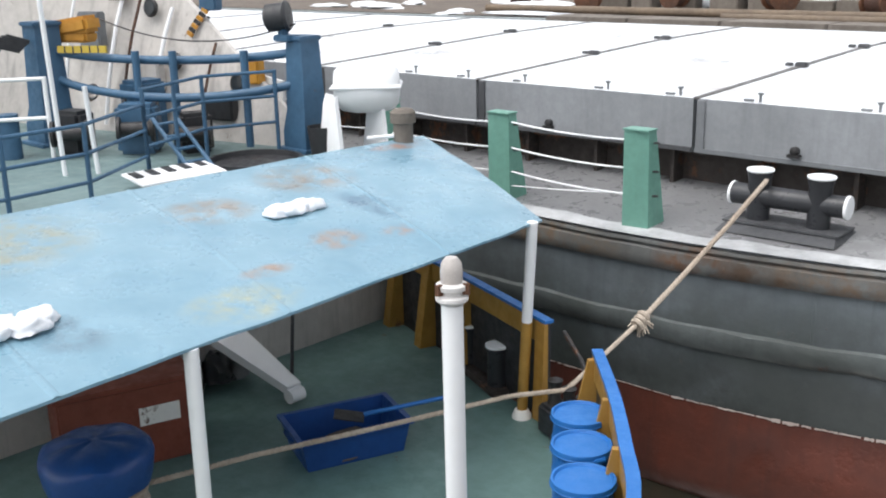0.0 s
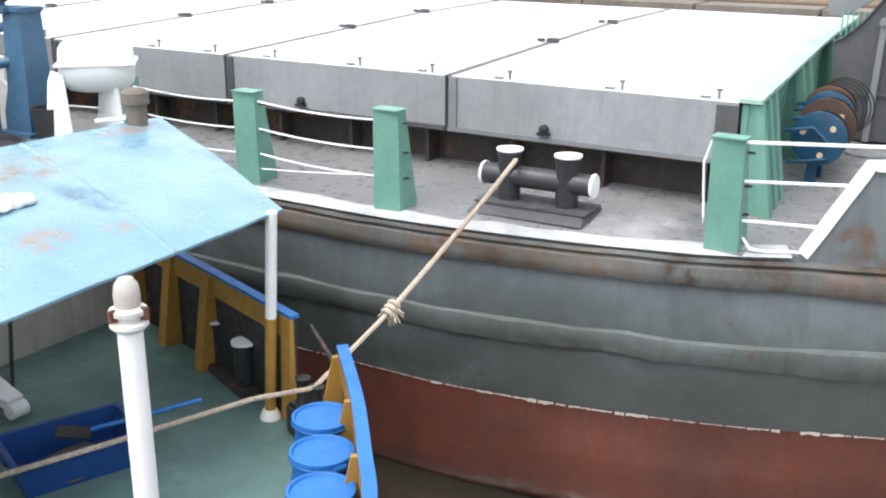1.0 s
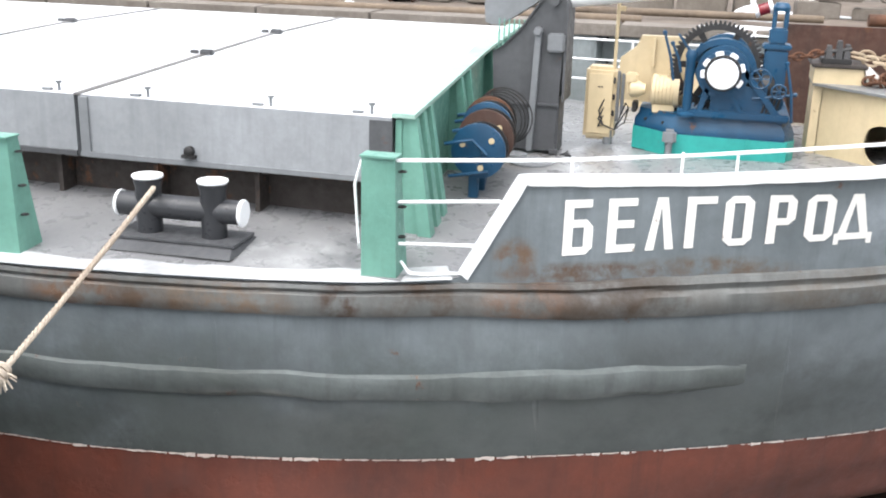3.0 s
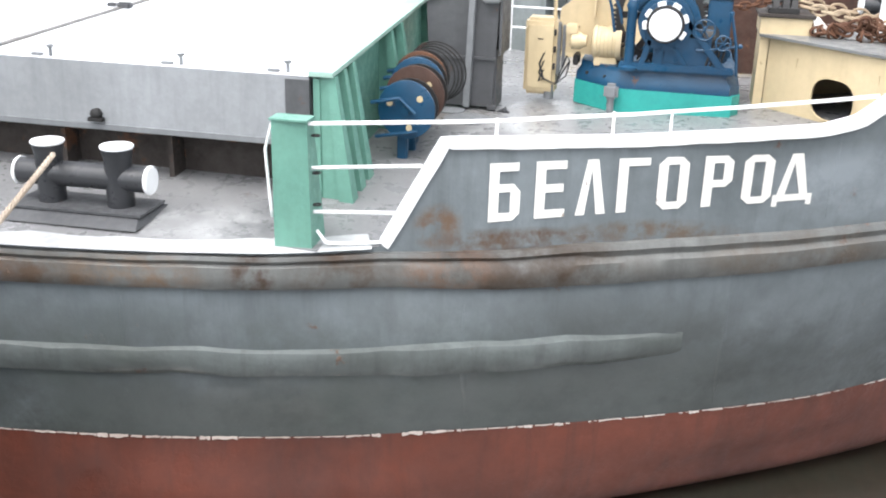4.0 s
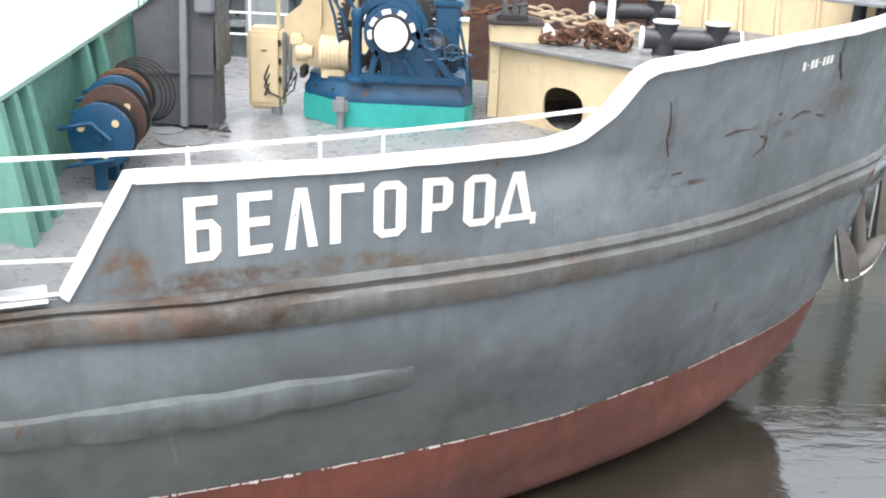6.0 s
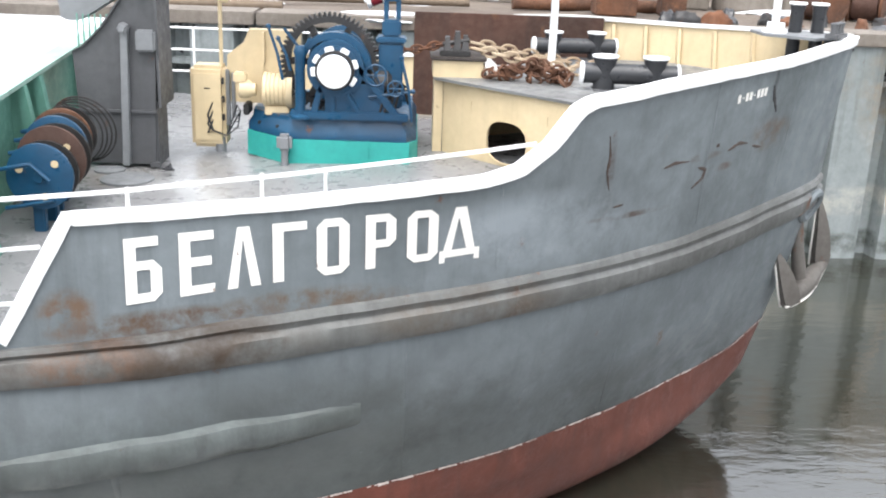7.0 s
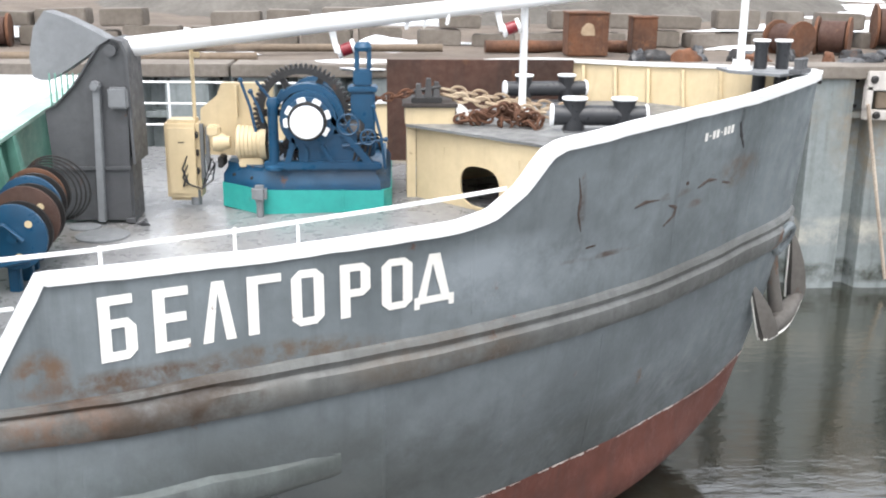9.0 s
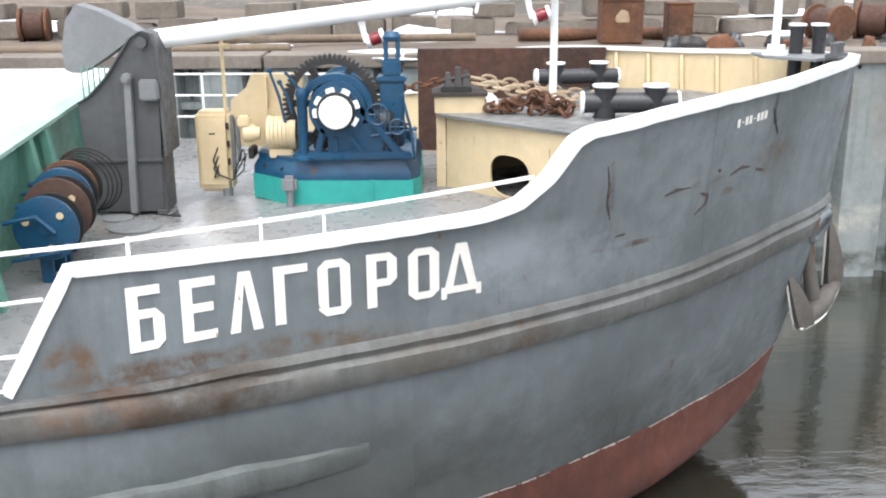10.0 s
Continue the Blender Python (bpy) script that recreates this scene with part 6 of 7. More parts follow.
def bulwark(pts, z_of, end_drop=False):
    line = smooth_line(pts, 0.12)
    norm = []
    for i in range(len(line)):
        a, b = Vector(line[max(i - 1, 0)]), Vector(line[min(i + 1, len(line) - 1)])
        d = (b - a).normalized()
        norm.append(Vector((d.y, -d.x)))
    bm = bmesh.new()
    rings = []
    for (x, y), n in zip(line, norm):
        z = z_of(x)
        rings.append([(x, y, BD), (x, y, z), (x + n.x * 0.03, y + n.y * 0.03, z), (x + n.x * 0.03, y + n.y * 0.03, BD)])
    loft(bm, rings)
    part("bulwark_plate", bm, [M_BHULL], boat, "dark bulwark plate")
    bm = bmesh.new()
    rings = []
    for (x, y), n in zip(line, norm):
        z = z_of(x)
        rings.append([(x + n.x * 0.034, y + n.y * 0.034, z - 0.22), (x + n.x * 0.034, y + n.y * 0.034, z), (x + n.x * 0.055, y + n.y * 0.055, z), (x + n.x * 0.055, y + n.y * 0.055, z - 0.20)])
    loft(bm, rings)
    part("bulwark_band", bm, M_YELLOW, boat, "ochre yellow inner band")
    bm = bmesh.new()
    rings = []
    for (x, y), n in zip(line, norm):
        z = z_of(x)
        rings.append([(x - n.x * 0.03, y - n.y * 0.03, z), (x - n.x * 0.03, y - n.y * 0.03, z + 0.03), (x + n.x * 0.06, y + n.y * 0.06, z + 0.03), (x + n.x * 0.06, y + n.y * 0.06, z)])
    loft(bm, rings)
    part("cap_rail", bm, M_CAPBLUE, boat, "bright blue painted cap rail")
    return line, norm


far_line, far_norm = bulwark([(-5.0, -0.66), (-4.2, -0.70), (-2.7, -0.98), (-1.0, -1.52), (0.66, -2.11)], lambda x: -0.33)
near_line, near_norm = bulwark([(1.40, -2.44), (1.98, -3.06), (2.47, -3.66), (2.88, -4.2), (3.22, -4.95), (3.42, -5.9), (3.44, -7.2), (3.24, -8.6), (2.55, -10.1)], lambda x: float(np.interp(x, [1.4, 1.9], [-0.31, -0.33])))


def stay(x, y, n, w, top=-0.34, deep=1.0):
    bm = bmesh.new()
    t = Vector((-n.y, n.x))
    rings = []
    for z, d in ((BD, 0.05 + 0.25 * deep), (BD + 0.2, 0.05 + 0.21 * deep), (top, 0.06 + 0.04 * deep)):
        rings.append([(x + t.x * s * w + n.x * e, y + t.y * s * w + n.y * e, z) for s, e in ((-0.5, 0.03), (0.5, 0.03), (0.5, d), (-0.5, d))])
    loft(bm, rings)
    part("bulwark_stay", bm, M_YELLOW, boat, "ochre yellow bulwark stay")


for k in (2, 9, 16, 22, 28, 34, len(far_line) - 2):
    if k < len(far_line):
        stay(*far_line[k], far_norm[k], 0.15, deep=0.2 if k > len(far_line) - 8 else 0.7)
for k in range(1, len(near_line), 6):
    stay(*near_line[k], near_norm[k], 0.05)

# roller fairlead in the gap
fl = thing("roller_fairlead", (1.02, -2.32, BD), "dark iron roller fairlead in the bulwark gap", "fairlead")
bm = bmesh.new()
box(bm, (1.02, -2.32, BD + 0.14), (0.62, 0.26, 0.28), pose(0, 0, 0, 0, 0, -19), 0.03)
part("pedestal", bm, M_BHULL, fl)
for dx in (-0.2, 0.0, 0.2):
    bm = bmesh.new()
    lathe(bm, [(0.07, 0), (0.05, 0.06), (0.05, 0.16), (0.07, 0.22), (0.03, 0.24)], (1.02 + dx, -2.32 - dx * 0.35, BD + 0.28), n=16)
    part("roller", bm, M_STEEL, fl)
bm = bmesh.new()
tube(bm, [(0.72, -2.0, -0.42), (0.95, -2.05, -0.62), (1.15, -2.15, -0.80)], 0.022, 8)
tube(bm, [(0.95, -1.98, -0.72), (1.25, -2.15, -0.86)], 0.018, 8)
part("guide_bar", bm, M_STEEL, fl)

# canopy
can = thing("canopy", (-0.6, -4.5, 0.6), "pale blue sheet-steel canopy with rust stains on posts", "canopy")


def canopy_z(x, y):
    xa, xf = 0.60 - 0.07 * (y + 2), -2.17
    t = (xa - x) / (xa - xf)
    return 0.60 + 0.30 * t + 0.035 * math.sin(t * 3.1) + 0.018 * noise.fractal(Vector((x * 0.9, y * 0.9, 4)), 1, 2, 3)


def canopy_xy(s, t):
    """s runs along the after edge, t forward."""
    y = -1.98 - 6.4 * s
    x = 0.56 - 0.062 * (y + 2)
    yf = -0.80 - 7.6 * s
    xf = -2.13 + 0.02 * (yf + 0.8)
    y, x = y + (yf - y) * t, x + (xf - x) * t
    k = max(0.0, 0.10 - s) / 0.10
    return x - 0.10 * k * k * (1 - t), y


bm = bmesh.new()
rows = []
for i in range(49):
    r = []
    for j in range(25):
        x, y = canopy_xy(i / 48, j / 24)
        r.append((x, y, canopy_z(x, y) - (0.05 * (1 - i / 3) if i < 3 else 0) * (1 - j / 40)))
    rows.append(r)
loft(bm, rows, closed=False)
g = bmesh.ops.extrude_face_region(bm, geom=bm.faces[:])
for v in [e for e in g["geom"] if isinstance(e, bmesh.types.BMVert)]:
    v.co.z -= 0.02
part("canopy_sheet", bm, M_CANOPY, can, sharp=60)
for f in (0.22, 0.48, 0.74):
    bm = bmesh.new()
    rings = []
    for j in range(25):
        x, y = canopy_xy(f, j / 24)
        z = canopy_z(x, y)
        rings.append([(x, y - 0.03, z), (x, y, z + 0.010), (x, y + 0.03, z)])
    loft(bm, rings, closed=False)
    part("sheet_seam", bm, M_CANOPY, can)
for x, y, split in ((0.47, -2.21, True), (0.74, -5.82, False)):
    bm = bmesh.new()
    cyl(bm, (x, y, -0.33 if split else BD), (x + (0.06 if split else 0.02), y, 0.60), 0.048, n=14)
    post = part("post", bm, M_WHITE, can)
    if split:
        bm = bmesh.new()
        cyl(bm, (x - 0.06, y, BD), (x, y, -0.33), 0.049, n=14)
        part("post_lower", bm, M_YELLOW, can, "ochre painted lower post")
    bm = bmesh.new()
    lathe(bm, [(0.09, BD), (0.09, BD + 0.03), (0.06, BD + 0.09)], (x - (0.06 if split else 0), y, 0), n=14)
    part("post_foot", bm, M_LETTER, post)
for k, (x, y, sx, sy) in enumerate(((-0.80, -3.75, 0.15, 0.25), (-0.05, -6.52, 0.17, 0.26))):
    bm = bmesh.new()
    for j in range(4):
        lump(bm, (x + random.uniform(-0.5, 0.5) * sx, y + (j - 1.5) * 0.45 * sy, canopy_z(x, y) + 0.02), (sx * random.uniform(0.5, 0.8), sy * 0.5, 0.07), 90 + 7 * k + j)
    tagged(part("snow_clump", bm, M_SNOWG, sharp=85), "small clump of white snow on the canopy", "snow", "snow clumps")

# lamp pole in the stern
pole = thing("light_pole", (2.86, -5.78, BD), "white steel pole with a caged deck light", "light pole")
bm = bmesh.new()
cyl(bm, (2.88, -5.78, BD), (2.87, -5.78, 1.36), 0.05, n=20)
part("pole", bm, M_WHITE, pole)
bm = bmesh.new()
lathe(bm, [(0.055, 1.34), (0.075, 1.36), (0.075, 1.375), (0.05, 1.385), (0.05, 1.40), (0.07, 1.41), (0.072, 1.43), (0.055, 1.44)], (2.87, -5.78, 0), n=20)
part("collar", bm, M_SCREEN, pole, "chipped pale collar with rust")
bm = bmesh.new()
lathe(bm, [(0.050, 1.44), (0.052, 1.49), (0.046, 1.53), (0.028, 1.555), (0.0, 1.56)], (2.87, -5.78, 0), n=20)
part("globe", bm, paint("frosted_lamp_glass", (0.52, 0.48, 0.45), (0.42, 0.39, 0.37), rough=0.2, bump=0.02), pole, "frosted unlit glass globe")
for a in np.radians([20, 140, 260]):
    bm = bmesh.new()
    box(bm, (2.87 + 0.07 * math.cos(a), -5.78 + 0.07 * math.sin(a), 1.415), (0.03, 0.02, 0.05), pose(0, 0, 0, 0, 0, math.degrees(a)))
    part("clip", bm, M_RUST, pole)


# barrels
def barrel(x, y, turn, label):
    ob = thing("plastic_barrel", (0, 0, 0), label, "barrel", "blue barrels")
    h = 0.76
    bm = bmesh.new()
    lathe(bm, [(0.17, 0), (0.19, 0.02), (0.205, 0.2), (0.205, 0.24), (0.212, 0.26), (0.205, 0.28), (0.205, 0.55), (0.212, 0.57), (0.205, 0.59), (0.195, h - 0.06), (0.20, h - 0.03)], n=30)
    part("drum", bm, M_BARREL, ob)
    bm = bmesh.new()
    lathe(bm, [(0.215, h - 0.04), (0.222, h - 0.02), (0.218, h + 0.01), (0.20, h + 0.012), (0.19, h - 0.006), (0.03, h + 0.004), (0.0, h + 0.004)], n=30)
    lid = part("lid", bm, M_CAPBLUE, ob)
    bm = bmesh.new()
    ring(bm, (0, 0, h - 0.03), (0, 0, 1), 0.216, 0.009, 30, 6)
    box(bm, (0.225, 0, h - 0.03), (0.03, 0.10, 0.035), bevel=0.008)
    part("clamp_ring", bm, M_CAPBLUE, lid)
    ob.matrix_basis = pose(x, y, BD, 0, 0, turn)


barrel(1.70, -3.12, 30, "blue plastic barrel with a clamped lid on deck")
barrel(2.00, -3.52, -20, "blue plastic barrel with a clamped lid on deck")
barrel(2.30, -3.92, -50, "blue plastic barrel with a clamped lid on deck")

# boat's own bitts by the far bulwark
bt = thing("deck_bitts", (-0.45, -1.95, BD), "black double bitts with white tops on a low plinth", "bollard")
bm = bmesh.new()
box(bm, (-0.45, -1.75, BD + 0.03), (0.98, 0.28, 0.07), pose(0, 0, 0, 0, 0, -24), 0.015)
part("plinth", bm, M_COAMING, bt)
for x, y in ((-0.74, -1.62), (-0.15, -1.89)):
    bm = bmesh.new()
    lathe(bm, [(0.095, BD + 0.05), (0.095, BD + 0.41), (0.105, BD + 0.43), (0.105, BD + 0.46)], (x, y, 0), n=22)
    b_ = part("bitt", bm, M_BLACK, bt)
    bm = bmesh.new()
    lathe(bm, [(0.115, BD + 0.46), (0.115, BD + 0.485), (0.0, BD + 0.495)], (x, y, 0), n=22)
    part("cap", bm, M_SNOW, b_, "white painted top")

# tub with shovel
tub = thing("plastic_tub", (-0.4, -3.7, BD), "dark blue rectangular plastic tub on deck", "tub")
tc, ta = Vector((-0.36, -3.68, 0)), pose(0, 0, 0, 0, 0, -22)
bm = bmesh.new()


def rect(w, d, z):
    return [tc + ta @ Vector((sx * w / 2, sy * d / 2, 0)) + Vector((0, 0, z)) for sx, sy in ((-1, -1), (1, -1), (1, 1), (-1, 1))]


loft(bm, [rect(0.52, 0.86, BD), rect(0.60, 0.96, BD + 0.27), rect(0.66, 1.02, BD + 0.27), rect(0.66, 1.02, BD + 0.30), rect(0.57, 0.93, BD + 0.30), rect(0.50, 0.84, BD + 0.04)])
part("tub_body", bm, M_TUB, tub)
for sy in (-1, 1):
    bm = bmesh.new()
    h0 = tc + ta @ Vector((0, sy * 0.50, 0))
    box(bm, (h0.x, h0.y, BD + 0.24), (0.20, 0.05, 0.04), ta, 0.012)
    part("grip", bm, M_TUB, tub)
bm = bmesh.new()
lump(bm, (tc.x, tc.y, BD + 0.04), (0.22, 0.30, 0.08), 12)
tagged(part("tub_debris", bm, M_EARTH), "small heap of brown dirt inside the tub", "dirt")
sh = thing("shovel", (-0.2, -3.5, BD + 0.35), "blue-handled shovel resting across the tub", "shovel")
bm = bmesh.new()
cyl(bm, (-0.18, -3.62, BD + 0.36), (0.42, -3.02, BD + 0.52), 0.019, n=10)
part("handle", bm, M_CAPBLUE, sh)
bm = bmesh.new()
box(bm, (-0.28, -3.70, BD + 0.345), (0.26, 0.20, 0.012), pose(0, 0, 0, 0, 10, 45), 0.004)
part("blade", bm, M_STEEL, sh)

# capstan with a blue cover
cp = thing("covered_capstan", (-0.42, -5.9, BD), "rope-wound capstan under a dark blue tarpaulin cover", "capstan")
cx, cy = -0.42, -5.92
bm = bmesh.new()
lathe(bm, [(0.34, BD), (0.34, BD + 0.1), (0.26, BD + 0.2), (0.25, BD + 0.45), (0.32, BD + 0.5)], (cx, cy, 0), n=24)
part("barrel", bm, M_LETTER, cp)
bm = bmesh.new()
for k in range(6):
    ring(bm, (cx, cy, BD + 0.36 + 0.045 * k), (0.02, 0, 1), 0.30 + 0.01 * math.sin(k * 2), 0.026, 30, 7)
part("rope_turns", bm, M_ROPE, cp, "turns of natural fibre rope")
bm = bmesh.new()
rings = []
for z, r in ((BD + 0.60, 0.36), (BD + 0.66, 0.38), (BD + 0.80, 0.40), (BD + 0.85, 0.385), (BD + 0.89, 0.33), (BD + 0.92, 0.20), (BD + 0.93, 0.04)):
    rings.append([(cx + r * math.cos(a) * (1 + 0.025 * math.sin(5 * a + z * 9)), cy + r * math.sin(a) * (1 + 0.025 * math.sin(4 * a)), z + 0.008 * math.sin(7 * a)) for a in np.linspace(0, 2 * math.pi, 40, endpoint=False)])
loft(bm, rings)
part("tarpaulin", bm, M_TUB, cp, "dark blue tarpaulin cover")

# crate, locker, ramp under the canopy
cr = thing("deck_crate", (-1.75, -5.0, BD), "red-brown painted crate with a pale label", "crate")
bm = bmesh.new()
box(bm, (-1.75, -5.0, BD + 0.36), (0.62, 1.10, 0.72), pose(0, 0, 0, 0, 0, -18), 0.02)
part("body", bm, M_CRATE, cr)
bm = bmesh.new()
box(bm, (-1.75, -5.0, BD + 0.735), (0.68, 1.16, 0.04), pose(0, 0, 0, 0, 0, -18), 0.01)
part("lid", bm, M_CRATE, cr)
bm = bmesh.new()
box(bm, Vector((-1.75, -5.0, BD + 0.45)) + pose(0, 0, 0, 0, 0, -18) @ Vector((0.315, 0.26, 0)), (0.008, 0.34, 0.16), pose(0, 0, 0, 0, 0, -18))
part("label_plate", bm, M_LETTER, cr)
lk = thing("deck_locker", (-2.9, -2.6, BD), "white painted steel locker along the deckhouse", "locker")
bm = bmesh.new()
box(bm, (-2.86, -2.85, BD + 0.33), (0.55, 2.35, 0.66), pose(0, 0, 0, 0, 0, 3), 0.03)
part("body", bm, M_WHITE, lk)
bm = bmesh.new()
box(bm, (-2.86, -2.85, BD + 0.68), (0.60, 2.40, 0.05), pose(0, 0, 0, 0, 0, 3), 0.012)
part("lid", bm, M_WHITE, lk)
for y in (-3.2, -2.2):
    bm = bmesh.new()
    lathe(bm, [(0.05, 0), (0.05, 0.02), (0.03, 0.03)], (-2.59, y, BD + 0.42), (1, 0, 0), 12)
    part("latch", bm, M_STEEL, lk)
rp = thing("folding_gangplank", (-1.8, -3.3, BD), "white folded steel gangplank leaning on the locker", "gangplank")
bm = bmesh.new()
loft(bm, [[(-1.42, -3.46, BD + 0.20), (-1.42, -3.30, BD + 0.20), (-1.46, -3.30, BD + 0.12), (-1.46, -3.46, BD + 0.12)],
          [(-2.55, -4.05, BD + 0.95), (-2.55, -3.55, BD + 0.95), (-2.60, -3.55, BD + 0.86), (-2.60, -4.05, BD + 0.86)]])
part("plank", bm, M_WHITE, rp)
bm = bmesh.new()
lathe(bm, [(0.07, -0.08), (0.07, 0.08)], (-1.42, -3.38, BD + 0.10), (0, 1, 0), 18)
part("roller", bm, M_WHITE, rp)
bm = bmesh.new()
cyl(bm, (-1.52, -3.34, BD + 0.12), (-1.60, -3.20, BD + 0.90), 0.018, n=8)
part("prop", bm, M_BLACK, rp)
random.seed(3)
for k in range(5):
    x, y = -2.35 + random.uniform(-0.2, 0.2), -4.4 + 0.25 * k
    bm = bmesh.new()
    lump(bm, (x, y, BD + 0.16), (0.16, 0.15, 0.22), 30 + k)
    tagged(part("deck_bag", bm, [M_BLACK, M_MGREY, M_STEEL][k % 3]), "dark grey sack stowed under the canopy", "sack", "deck sacks")

# mooring line from the ship's bollard through the fairlead to the capstan
ml = thing("mooring_line", (1.05, -2.3, -0.8), "thick natural fibre mooring line with a frayed knot", "rope")
B1 = Vector((1.31, 0.60, 0.58))
K = Vector((1.13, -1.39, -0.40))
F = Vector((1.02, -2.36, -0.78))
bm = bmesh.new()
rope(bm, [B1, B1.lerp(K, 0.33) - Vector((0, 0, 0.02)), B1.lerp(K, 0.66) - Vector((0, 0, 0.02)), K], 0.025, 0.13)
part("upper_run", bm, M_ROPE, ml)
bm = bmesh.new()
rope(bm, [K, K.lerp(F, 0.5), F, (0.72, -2.75, -0.79), (0.25, -3.75, -0.84), (-0.15, -4.8, -0.83), (-0.30, -5.60, -0.78)], 0.021, 0.11)
part("lower_run", bm, M_ROPE, ml)
bm = bmesh.new()
for k in range(3):
    ring(bm, K + Vector((0, 0.05 - 0.05 * k, 0.03 - 0.025 * k)), (0.1, 0.9, 0.45), 0.045, 0.024, 14, 6)
random.seed(2)
for k in range(16):
    d = Vector((random.uniform(-1, 1), random.uniform(-0.5, 0.5), random.uniform(-1.2, 0.4))).normalized()
    tube(bm, [K, K + d * 0.07, K + d * 0.12 + Vector((0, 0, -0.03))], [0.016, 0.012, 0.005], 5)
part("knot", bm, M_ROPE, ml, "frayed pale knot")

# ---- deckhouse and gear forward ----
house = thing("deckhouse", (-8, -4.5, BD), "white workboat deckhouse with a green-grey roof deck", "deckhouse")
bm = bmesh.new()
box(bm, (-8.8, -4.4, (BD + RF) / 2 - 0.03), (12.6, 6.9, RF - BD - 0.06))
part("house_wall", bm, M_HOUSE, house)
bm = bmesh.new()
poly = [(-15.2, -0.62), (-4.2, -0.62), (-2.75, -1.0), (-2.32, -1.25), (-2.32, -8.0), (-15.2, -8.0)]
loft(bm, [[(x, y, z) for x, y in poly] for z in (RF - 0.06, RF)])
part("roof_deck", bm, paint("grey_green_roof", (0.15, 0.225, 0.23), (0.115, 0.17, 0.17), rust=0.06, rough=0.5, bump=0.2, grain=3), house)

M_GLASS = paint("dark_glass", (0.02, 0.025, 0.03), (0.015, 0.02, 0.025), rough=0.05, bump=0.0)
cab = thing("wheelhouse", (-11.6, -3.5, RF), "white painted wheelhouse with small windows", "wheelhouse")
bm = bmesh.new()
box(bm, (-12.4, -3.4, 2.6), (3.2, 5.2, 4.2), bevel=0.04)
part("cabin", bm, M_HOUSE, cab)
for y, z, w, h in ((-5.15, 2.30, 0.5, 0.62), (-4.1, 2.35, 0.42, 0.5), (-1.9, 2.55, 0.16, 0.12)):
    bm = bmesh.new()
    outer = [(-w / 2, -h / 2), (w / 2, -h / 2), (w / 2, h / 2), (-w / 2, h / 2)]
    inn = [(a * 0.82, b * 0.84) for a, b in outer]
    plate_with_hole(bm, outer, inn, 0.04, Matrix(((0, 0, 1, -10.81), (1, 0, 0, y), (0, 1, 0, z), (0, 0, 0, 1))))
    fr = part("window", bm, M_CAPBLUE, cab)
    bm = bmesh.new()
    box(bm, (-10.80, y, z), (0.02, w * 0.82, h * 0.84))
    part("pane", bm, M_GLASS, fr)
bm = bmesh.new()
box(bm, (-10.78, -3.4, 1.72), (0.04, 5.2, 0.05))
part("blue_stripe", bm, M_CAPBLUE, cab)
# raked white funnel casing
fc = thing("raked_casing", (-9.5, -0.9, RF), "white raked steel casing beside the wheelhouse", "casing")
bm = bmesh.new()
loft(bm, [[(-10.6, -2.3, RF), (-3.9, -0.74, RF), (-3.9, -0.70, RF), (-10.6, -0.70, RF)], [(-10.8, -2.3, 3.6), (-8.6, -0.80, 3.6), (-8.6, -0.70, 3.6), (-10.8, -0.70, 3.6)]])
part("casing_body", bm, M_HOUSE, fc)
bm = bmesh.new()
ring(bm, (-8.05, -1.55, 1.02), (0.6, -1, 0.4), 0.10, 0.02, 20, 6)
part("port_rim", bm, M_BLACK, fc)


def blue_column(x, y, h, w, label):
    ob = thing("crane_column", (x, y, RF), label, "column", "crane columns")
    bm = bmesh.new()
    loft(bm, [[(x + sx * a, y + sy * a, z) for sx, sy in ((-1, -1), (1, -1), (1, 1), (-1, 1))] for a, z in ((w * 0.62, RF), (w * 0.62, RF + 0.25), (w * 0.5, RF + 0.5), (w * 0.42, RF + h))])
    part("column_body", bm, M_RAIL, ob)
    bm = bmesh.new()
    box(bm, (x, y, RF + 0.02), (w * 1.7, w * 1.7, 0.05), bevel=0.01)
    part("foot_plate", bm, M_RAIL, ob)
    bm = bmesh.new()
    box(bm, (x, y, RF + h + 0.02), (w * 1.0, w * 1.0, 0.06), bevel=0.015)
    part("head_plate", bm, M_RAIL, ob)
    return ob


blue_column(-4.15, -0.80, 1.36, 0.34, "steel-blue gantry column on the roof deck")
blue_column(-7.35, -2.55, 1.55, 0.40, "steel-blue gantry column with hoses on the roof deck")
gb = thing("gantry_rails", (-5.6, -1.6, 1.4), "steel-blue tubular gantry rails between the columns", "gantry")
A, Bq = Vector((-7.25, -2.45, 1.72)), Vector((-4.15, -0.80, 1.74))
for dz, mid, r in ((0.0, -0.13, 0.055), (-0.36, -0.20, 0.055)):
    bm = bmesh.new()
    line = []
    for i in range(17):
        t = i / 16
        p = A.lerp(Bq, t) + Vector((0, 0, dz + mid * math.sin(t * math.pi) ** 0.6))
        if dz:
            p += Vector((0.25, -0.25, 0)) * math.sin(t * math.pi)
        line.append(p)
    tube(bm, line, r, 12)
    part("rail", bm, M_RAIL, gb)
for t in (0.35, 0.5, 0.78):
    bm = bmesh.new()
    p = A.lerp(Bq, t)
    cyl(bm, p + Vector((0.1, -0.1, 0.0)), p + Vector((0.1, -0.1, -1.2)), 0.05, n=10)
    part("strut", bm, M_RAIL, gb)
bm = bmesh.new()
p = A.lerp(Bq, 0.12)
for k in range(6):
    a = A.lerp(Bq, 0.04 + 0.035 * k)
    box(bm, a + Vector((0.06, -0.06, 0.02)), (0.10, 0.03, 0.09), pose(0, 0, 0, 0, 0, 28))
